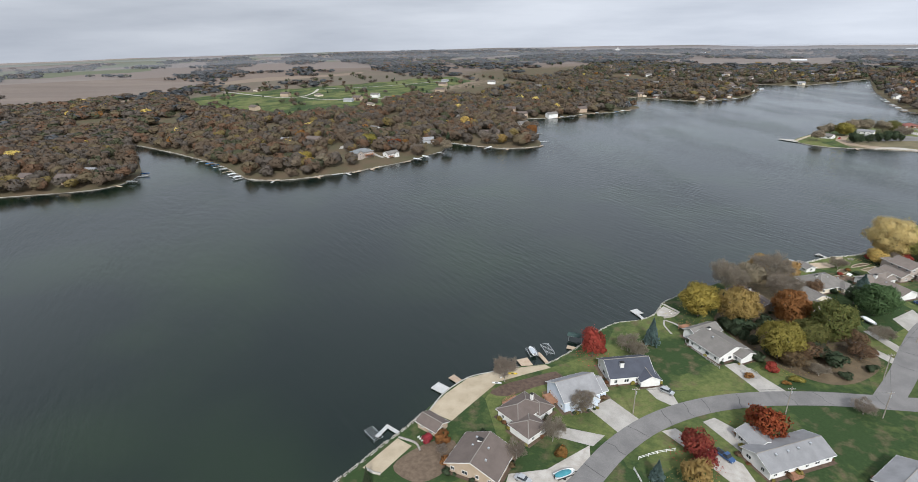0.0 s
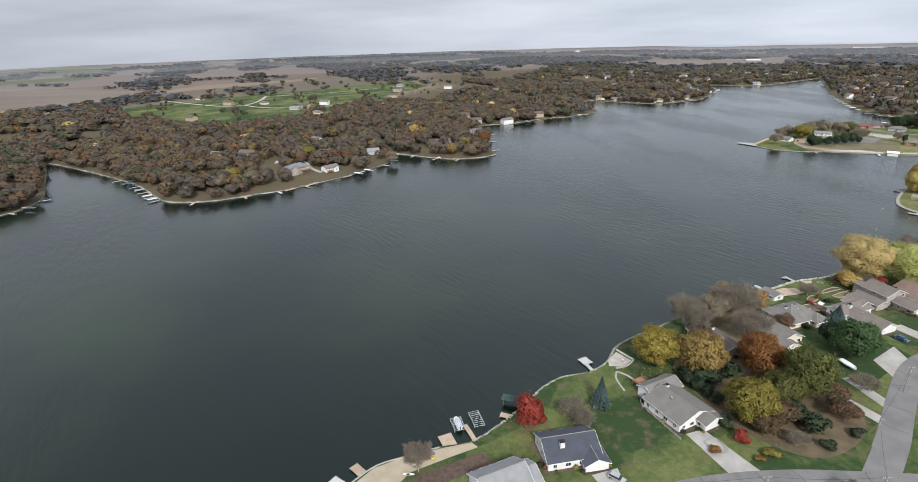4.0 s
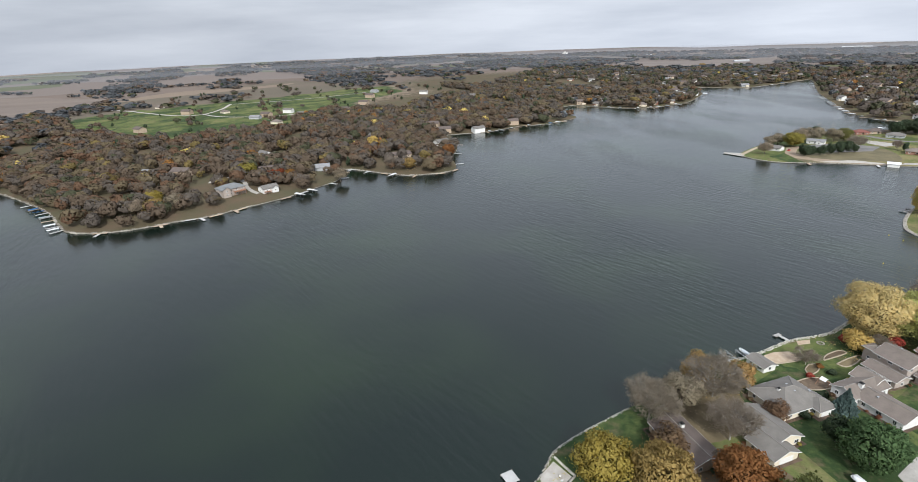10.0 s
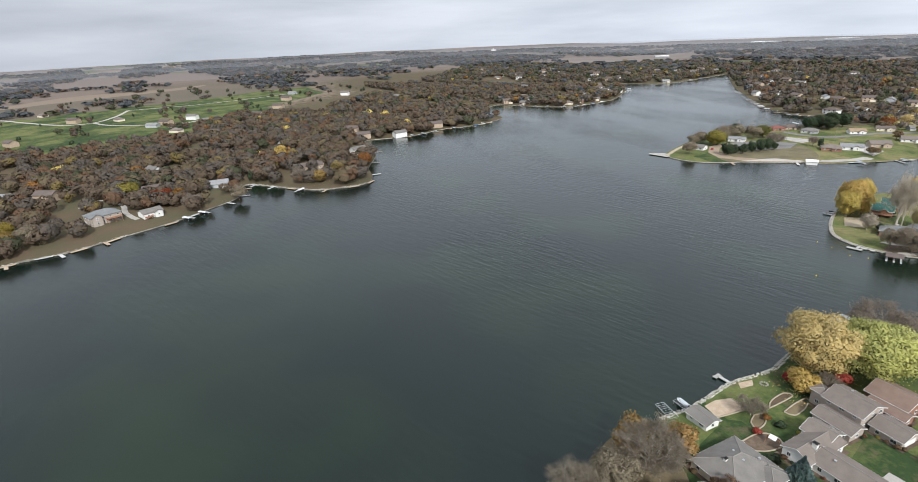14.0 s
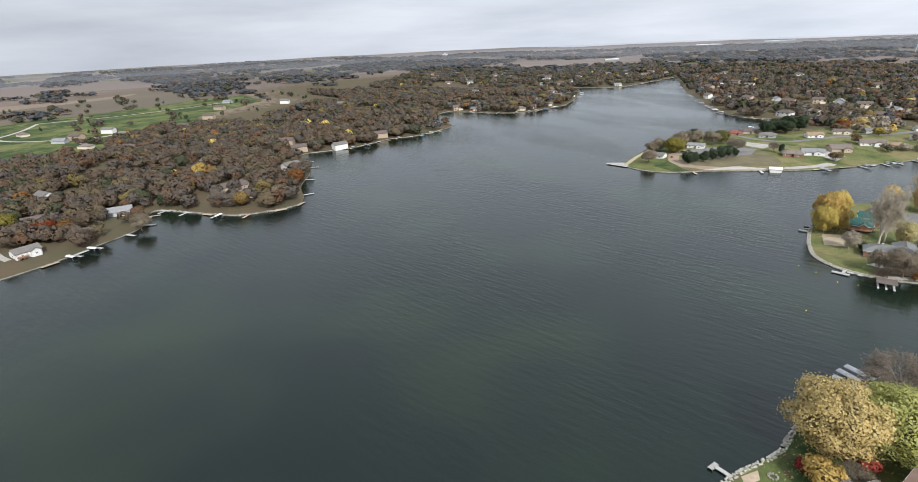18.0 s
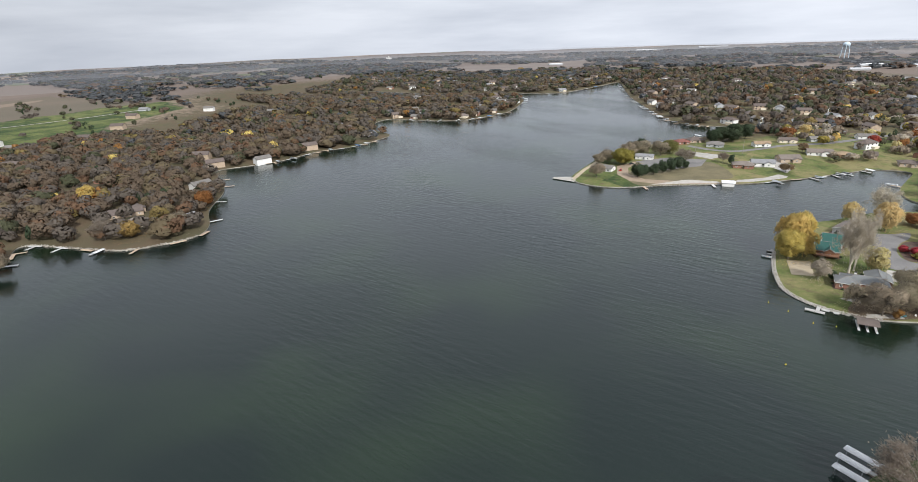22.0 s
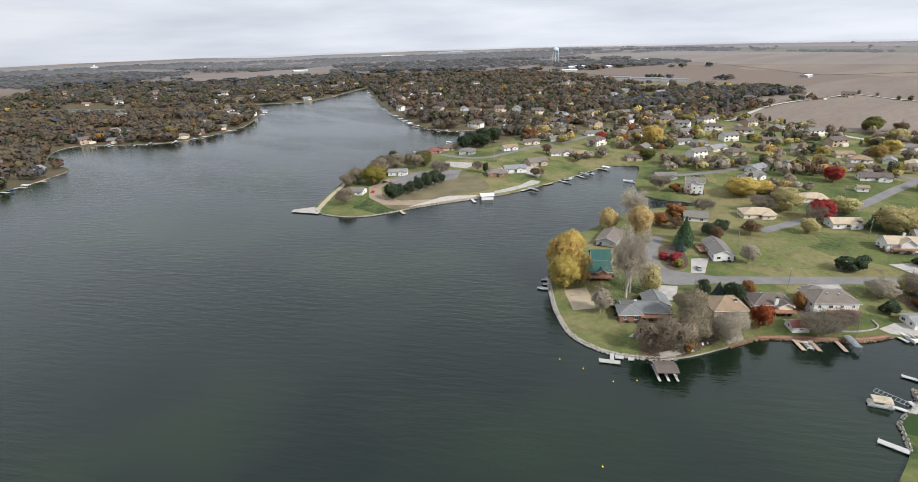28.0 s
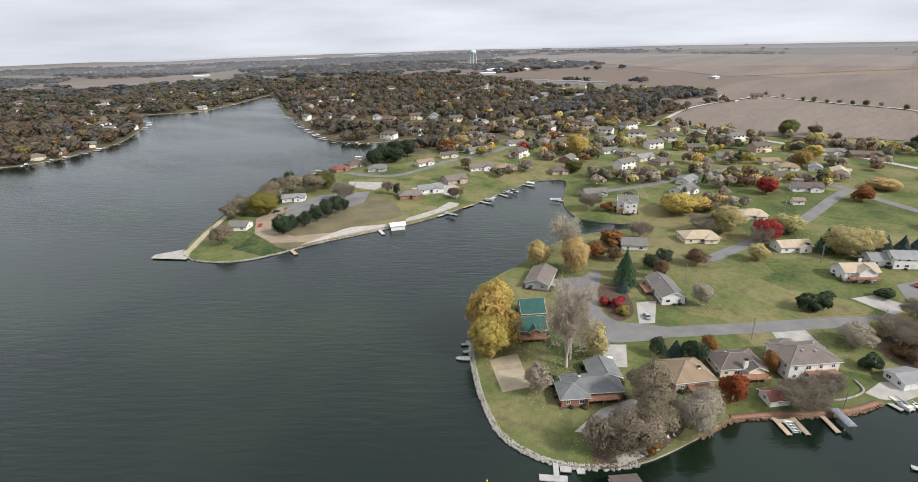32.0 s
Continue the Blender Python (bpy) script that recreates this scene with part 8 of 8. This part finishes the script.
low_wall([(-9.3, 225.4), (-13.5, 228.5), (-16.1, 230.6)], M_STONE, "low stone wall round a shore terrace")
low_wall([(-9.3, 225.4), (-11, 221), (-14.5, 218)], M_STONE, "low stone wall round a shore terrace")
low_wall([(-14.0, 216.5), (-10, 215), (-6.8, 212.3), (-4, 209)], M_CONCRETE, "curved pale garden path edge", 0.9, 0.06)
low_wall([(-14.0, 216.5), (-13.5, 212), (-9.8, 205.6)], M_CONCRETE, "curved pale garden path edge", 0.7, 0.06)
patch("terrace", [(-16, 229), (-10, 225), (-12, 220), (-17, 219), (-18, 223)], M_GRAVEL, 0.08, 2.0, "gravel fire-pit terrace by the water", "terrace")
low_wall([(-76.5, 96), (-73.4, 95.6), (-71.3, 96)], M_STONE, "low stone wall by a small beach")
low_wall([(-75, 110.4), (-69, 110.4), (-66, 108)], M_STONE, "low stone wall by a small beach")
low_wall([(-73, 123.6), (-73.1, 135), (-69.8, 146), (-64, 152.4), (-56, 160)], M_CONCRETE, "straight concrete seawall of the beach", 0.5, 0.15)
BED_EDGE = "curved tan stone edging of a flower bed"
for ring in ([(56.1, 304.3), (59.0, 305.1), (58.4, 301.0), (55.6, 297.6), (54.4, 300.2)], [(61.1, 308.5), (65.0, 312.0), (69.6, 316.8), (67.3, 317.6), (62.6, 312.6)], [(64.9, 307.5), (69.0, 312.4), (73.4, 316.2), (71.6, 310.9), (67.4, 306.4)],
             [(50.3, 291.2), (54.4, 295.0), (57.6, 296.2), (60.6, 294.4), (60.2, 291.0), (55.4, 288.3), (51.4, 288.4)]):
    patch("flower_bed", ring, M_MULCH if ring[0][1] < 292 else M_LITTER, 0.06, 1.5, "flower bed of brown earth in the lawn", "flower bed", 1.0)
    low_wall([*ring, ring[0]], M_TANSTONE, BED_EDGE, 0.42, 0.22)
patch("terrace", [(42.4, 305.8), (46.0, 309.4), (51.0, 311.6), (54.2, 307.0), (45.2, 300.6)], M_DECK, 0.14, 2.0, "brown boarded terrace beside the boathouse", "terrace")
patch("terrace", [(54.6, 320.6), (59.4, 323.4), (59.0, 320.0), (54.8, 317.4)], M_DECK, 0.14, 2.0, "small brown boarded landing above the rocks", "terrace")
low_wall([(45.2, 300.6), (50.0, 303.6), (54.2, 307.0), (51.0, 311.4)], M_TANSTONE, "tan stone kerb of a terrace", 0.4, 0.3)
for i in range(10):
    u = 2 * math.pi * i / 10
    tagged(new("fire_ring_stone", mesh_of("fire_ring_stone", box_bm((62.5 + 1.1 * math.cos(u), 321.6 + 1.1 * math.sin(u), gnd(62.5, 321.6) - 0.05, 0.5, 0.4, 0.4, math.degrees(u))), M_BANK)), "grey stone of a round fire ring", "stone", "fire ring stones")
patch("patio", [(147.5, 464.5), (152, 461), (163, 459.5), (174, 463), (171, 467), (160, 468)], M_CONCRETE, 0.07, 2.0, "curved concrete patio below the deck", "patio")
patch("patio", [(150, 449.6), (156, 449), (163, 448.6), (163, 451.5), (151, 452.4)], M_STONE, 0.12, 2.0, "pale stone landing at the boat shelter", "patio")
patch("patio", [(177, 448.2), (184, 448), (185, 451), (179, 452)], M_CONCRETE, 0.07, 2.0, "small paved terrace by the cove", "patio")
low_wall([(190, 448), (201, 443.2), (213, 437.2), (223, 433.2), (232, 431.6)], M_REDROCK, "red-brown retaining wall along the cove", 1.6, 0.3)
low_wall([(216, 441), (224, 437), (233, 436), (236, 440)], M_STONE, "curved stone garden wall", 0.5, 0.5)


# ------------------------------------------------------------------ vehicles
def car(x, y, rot, paint, label, kind="car"):
    L, w = (5.6, 1.9) if kind == "pickup" else (4.6, 1.8)
    ob = thing("pickup_truck" if kind == "pickup" else "car", pose(x, y, gnd(x, y) + 0.09, 0, 0, rot), label, "pickup truck" if kind == "pickup" else "car")
    bm = bmesh.new()
    prof = [(-L / 2, 0.35), (-L / 2, 0.85), (-L / 2 + 0.15, 0.95), (L / 2 - 1.2, 0.95), (L / 2 - 0.1, 0.78), (L / 2, 0.4)]
    a, b = [[bm.verts.new((u, s * w / 2, z)) for u, z in prof] for s in (-1, 1)]
    bm.faces.new(a)
    bm.faces.new(list(reversed(b)))
    for i in range(len(prof)):
        bm.faces.new((a[i], b[i], b[(i + 1) % len(prof)], a[(i + 1) % len(prof)]))
    bmesh.ops.bevel(bm, geom=bm.edges[:], offset=0.05, segments=1, affect="EDGES")
    bmesh.ops.recalc_face_normals(bm, faces=bm.faces[:])
    body = part("body", bm, paint, ob)
    c0, c1 = (-0.3, 1.5) if kind == "pickup" else ((-2.1, 1.2) if kind == "van" else (-1.5, 1.1))
    bm = bmesh.new()
    lo = [bm.verts.new((u, s * w * 0.47, 0.95)) for u, s in ((c0, -1), (c1, -1), (c1, 1), (c0, 1))]
    hi = [bm.verts.new((u, s * w * 0.40, 1.5 if kind != "pickup" else 1.75)) for u, s in ((c0 + 0.35, -1), (c1 - 0.6, -1), (c1 - 0.6, 1), (c0 + 0.35, 1))]
    for i in range(4):
        bm.faces.new((lo[i], lo[(i + 1) % 4], hi[(i + 1) % 4], hi[i]))
    part("windows", bm, M_GLASS, ob, "tinted glass windows")
    part("roof_panel", box_bm(((c0 + c1) / 2 - 0.12, 0, 1.5 if kind != "pickup" else 1.75, c1 - c0 - 0.9, w * 0.82, 0.06)), paint, ob)
    if kind == "pickup":
        part("cargo_bed", box_bm((-1.6, 0, 0.955, 2.0, w * 0.82, 0.02)), M_DARK, ob)
    for sx, sy in product((-1, 1), (-1, 1)):
        wh = part("wheel", rod_bm(((sx * L * 0.31, sy * w * 0.40, 0.34), (sx * L * 0.31, sy * w * 0.51, 0.34), 0.34, None, 14)), M_DARK, ob)
        part("rim", rod_bm(((sx * L * 0.31, sy * w * 0.512, 0.34), (sx * L * 0.31, sy * w * 0.52, 0.34), 0.2, None, 10)), M_SILVER, wh)
    for sy in (-1, 1):
        part("headlight", box_bm((L / 2 - 0.03, sy * w * 0.36, 0.55, 0.08, 0.35, 0.14)), M_CANVAS, ob)
        part("tail_light", box_bm((-L / 2 + 0.01, sy * w * 0.40, 0.6, 0.06, 0.2, 0.2)), M_REDP, ob)
    return ob


car(11.5, 142.5, -33, M_NAVYPAINT, "blue pickup truck parked on a gravel driveway", "pickup")
car(-6.6, 165.8, -15, M_SILVER, "grey van parked on a driveway", "van")
car(-35.5, 110.4, -5, M_SILVER, "silver car parked beside a house")
car(209.5, 498.5, 60, M_SILVER, "silver car parked on a driveway")
car(178.0, 484.0, 45, M_BOAT, "white van parked on a concrete pad", "van")
car(80.8, 273.4, -40, M_NAVYPAINT, "dark blue car parked by a garage")
car(318.0, 460.0, 10, M_REDP, "red car parked beside a house")
car(98.0, 690.0, 70, M_REDP, "red car parked beside a cottage")
car(111.0, 712.0, 20, M_DARK, "black car parked in a gravel lot")
b = boat(-26.0, 116.5, 50, gnd(-26, 116.5) + 0.75, 6.0, "boat under a teal cover on a trailer", M_TEAL)
part("trailer", box_bm((0, 0.7, -0.25, 5.0, 0.1, 0.12), (0, -0.7, -0.25, 5.0, 0.1, 0.12), (3.2, 0, -0.25, 1.6, 0.1, 0.12), (-0.6, 0.95, -0.7, 0.6, 0.2, 0.6), (-0.6, -0.95, -0.7, 0.6, 0.2, 0.6)), M_DARK, b)
b = boat(59.0, 246.0, -55, gnd(59, 246) + 0.75, 6.4, "boat under a white cover on a trailer", M_CANVAS)
part("trailer", box_bm((0, 0.7, -0.25, 5.0, 0.1, 0.12), (0, -0.7, -0.25, 5.0, 0.1, 0.12), (3.2, 0, -0.25, 1.6, 0.1, 0.12), (-0.6, 0.95, -0.7, 0.6, 0.2, 0.6), (-0.6, -0.95, -0.7, 0.6, 0.2, 0.6)), M_DARK, b)


# ------------------------------------------------------------------ poles and wires
def pole(x, y, h=10.0, bar=True):
    ob = thing("utility_pole", pose(x, y, gnd(x, y), 0, 0, 25), "weathered wooden utility pole beside the road", "utility pole", "utility poles")
    part("shaft", rod_bm(((0, 0, -0.5), (0, 0, h), 0.17, 0.11, 8)), M_POLE, ob)
    if bar:
        part("crossarm", box_bm((0, 0, h - 0.9, 2.2, 0.12, 0.14)), M_POLE, ob)
        for u in (-0.95, -0.4, 0.4, 0.95):
            part("insulator", rod_bm(((u, 0, h - 0.76), (u, 0, h - 0.55), 0.05)), M_CANVAS, ob)
        part("transformer", rod_bm(((0.3, 0.15, h - 2.6), (0.3, 0.15, h - 1.7), 0.24, None, 10)), M_METAL, ob)
    return Vector((x, y, gnd(x, y) + h - 0.6))


def wire(a, b, sag=0.8):
    pts = [a.lerp(b, u) - Vector((0, 0, sag * 4 * u * (1 - u))) for u in np.linspace(0, 1, 9)]
    ob = new("power_line", mesh_of("power_line", rod_bm(*[(p, q, 0.03, None, 3) for p, q in zip(pts, pts[1:])]), M_DARK))
    return tagged(ob, "thin dark overhead power line between poles", "power line")


line = [pole(*p) for p in ((-14.5, 150.4), (27.2, 170.2), (52.9, 180.3))]
for a, b in zip(line, line[1:]):
    wire(a, b)
e = pole(56.9, 204.0)
wire(line[2], e)
wire(e, pole(72.0, 236.0))
line = [pole(*p) for p in ((228.7, 469.4), (268.8, 449.2), (308.0, 492.4), (335.4, 484.7))]
wire(line[0], line[1])
wire(line[2], line[3])
pole(243.5, 510.4, 8.0, False)
pole(352.8, 538.3)
pole(220.3, 434.6, 7.0, False)
pole(213.0, 742.0, 12.0, False)
pole(172.0, 741.0, 12.0, False)


# ------------------------------------------------------------------ fences, yard things
def fence(line, h=1.1, material=M_WHITE, label="white rail fence in the yard", step=2.2):
    pts = curve_through(line, step) if len(line) > 2 else np.linspace(line[0], line[1], max(2, int(math.dist(*line) / step)) + 1)
    ob = thing("fence", pose(0, 0, 0), label, "fence")
    post = mesh_of("post", box_bm((0, 0, -0.2, 0.14, 0.14, h + 0.2)), material)
    prev = None
    for p in pts:
        q = Vector((*p, gnd(*p)))
        part("post", post, None, ob, "", Matrix.Translation(q))
        if prev is not None:
            for k in (0.4, 0.85):
                part("rail", rod_bm((prev + Vector((0, 0, h * k)), q + Vector((0, 0, h * k)), 0.07, None, 4)), material, ob)
        prev = q
    return ob


fence([(-9.5, 131.5), (-5.2, 136.0), (-1.0, 139.2)])
fence([(-10.0, 127.0), (-7.0, 122.5)])
fence([(-2.0, 207.5), (-4.5, 201.0), (2.0, 193.5), (8.0, 187.5)], 1.0, M_GREYDECK, "grey board fence beside a house", 2.0)
fence([(14.5, 188.5), (17.5, 185.5), (20.5, 187.5), (17.5, 191.0), (14.5, 188.5)], 1.0, M_GREYDECK, "grey board enclosure by a driveway", 1.6)


def chair(x, y, rot, material=M_WHITE):
    ob = thing("lawn_chair", pose(x, y, gnd(x, y), 0, 0, rot), "white slatted lawn chair near the water", "chair", "lawn chairs")
    part("seat", box_bm((0, 0, 0.36, 0.55, 0.55, 0.06)), material, ob)
    part("backrest", box_bm((-0.27, 0, 0.38, 0.06, 0.55, 0.6)), material, ob)
    for sx, sy in product((-1, 1), (-1, 1)):
        part("leg", box_bm((sx * 0.23, sy * 0.23, 0, 0.06, 0.06, 0.37)), material, ob)
    return ob


for x, y, a in ((-69.5, 112.8, 200), (-68.6, 112.4, 195), (-67.6, 112.0, 190), (-59, 150.5, 140), (-13.0, 224, 100), (-12.2, 222.6, 160), (168, 450.5, 250), (170, 450.3, 270)):
    chair(x, y, a)
for x, y, mt, lb in ((-56.2, 154.6, M_YELLOW, "yellow kayak lying on the sand"), (205.5, 404.6, M_BLUEP, "blue kayak lying on the shore terrace"), (207.0, 404.2, M_BLUEP, "blue kayak lying on the shore terrace"), (163.5, 450.2, M_TEAL, "teal kayak lying on the landing"), (-59.0, 147.0, M_BOAT, "white canoe lying on the sand")):
    ob = thing("kayak", pose(x, y, gnd(x, y) + 0.05, 0, 0, 20), lb, "kayak")
    part("hull", hull_bm(3.2, 0.8, 0.35), mt, ob)
    part("cockpit", box_bm((-0.2, 0, 0.2, 0.9, 0.4, 0.1)), M_DARK, ob)

# the net of the sand court
ob = thing("volleyball_net", pose(147.5, 496.3, gnd(147.5, 496.3), 0, 0, -15), "volleyball net on two posts in the sand", "net")
for s in (-1, 1):
    part("post", rod_bm(((s * 4.6, 0, -0.2), (s * 4.6, 0, 2.5), 0.06)), M_METAL, ob)
part("net", rod_bm(*[((-4.6, 0, 1.4 + 0.25 * k), (4.6, 0, 1.4 + 0.25 * k), 0.02, None, 3) for k in range(5)]), M_DARK, ob)

# a swing frame in the yard of gardens
ob = thing("swing_set", pose(58.0, 291.5, gnd(58, 291.5), 0, 0, -40), "wooden swing set with a small white roof", "swing set")
for sx, sy in product((-1, 1), (-1, 1)):
    part("leg", rod_bm(((sx * 1.8, sy * 0.9, 0), (sx * 1.6, 0, 2.4), 0.07)), M_CEDAR, ob)
part("beam", rod_bm(((-1.9, 0, 2.4), (1.9, 0, 2.4), 0.08)), M_CEDAR, ob)
part("roof", roof_bm(1.8, 1.8, 2.6, "gable", "x", 0.8, 0.1, 0.06)[0], M_CANVAS, ob)

# ------------------------------------------------------------------ far landmarks
ob = thing("water_tower", pose(938, 1940, gnd(938, 1940)), "pale blue water tower on legs above the far town", "water tower")
bm = bmesh.new()
bmesh.ops.create_uvsphere(bm, u_segments=20, v_segments=12, radius=1, matrix=Matrix.Translation((0, 0, 44)) @ Matrix.Diagonal((9.5, 9.5, 7.5, 1)))
part("tank", bm, M_TOWER, ob, smooth=True)
for k in range(6):
    a = k * math.pi / 3
    part("leg", rod_bm(((13 * math.cos(a), 13 * math.sin(a), 0), (8.5 * math.cos(a), 8.5 * math.sin(a), 43), 0.9, None, 8)), M_TOWER, ob)
part("riser", rod_bm(((0, 0, 0), (0, 0, 38), 1.2, None, 10)), M_TOWER, ob)
ob = thing("grain_elevator", pose(-606, 2927, gnd(-606, 2927)), "white concrete grain elevator near the horizon", "grain elevator")
for k in range(5):
    part("silo", rod_bm(((k * 5.4 - 10.8, 0, 0), (k * 5.4 - 10.8, 0, 14), 2.6, None, 14)), M_WHITE, ob)
part("headhouse", box_bm((0, 0, 14, 7, 4, 5)), M_WHITE, ob)
for x, y, w, rot in ((905, 1760, 60, 10), (980, 1700, 46, 30), (820, 1650, 40, -20), (1250, 1900, 70, 15), (-900, 1900, 60, 10), (-200, 2700, 50, 0), (150, 2250, 50, 20), (1450, 2700, 90, 10), (700, 3300, 120, 5), (1100, 3500, 160, 5), (1700, 3200, 140, 0), (1035, 1121, 24, 20), (733, 1315, 60, -40), (760, 1247, 60, -40), (779, 1190, 50, -40)):
    house(x, y, rot, [(0, 0, w, 14, 4.5, "gable", "x", 0.2)], M_GREYS, R_LGREY if 700 < x < 800 else M_CANVAS, "long pale metal shed far off", name="barn", windows=False, fine=False)
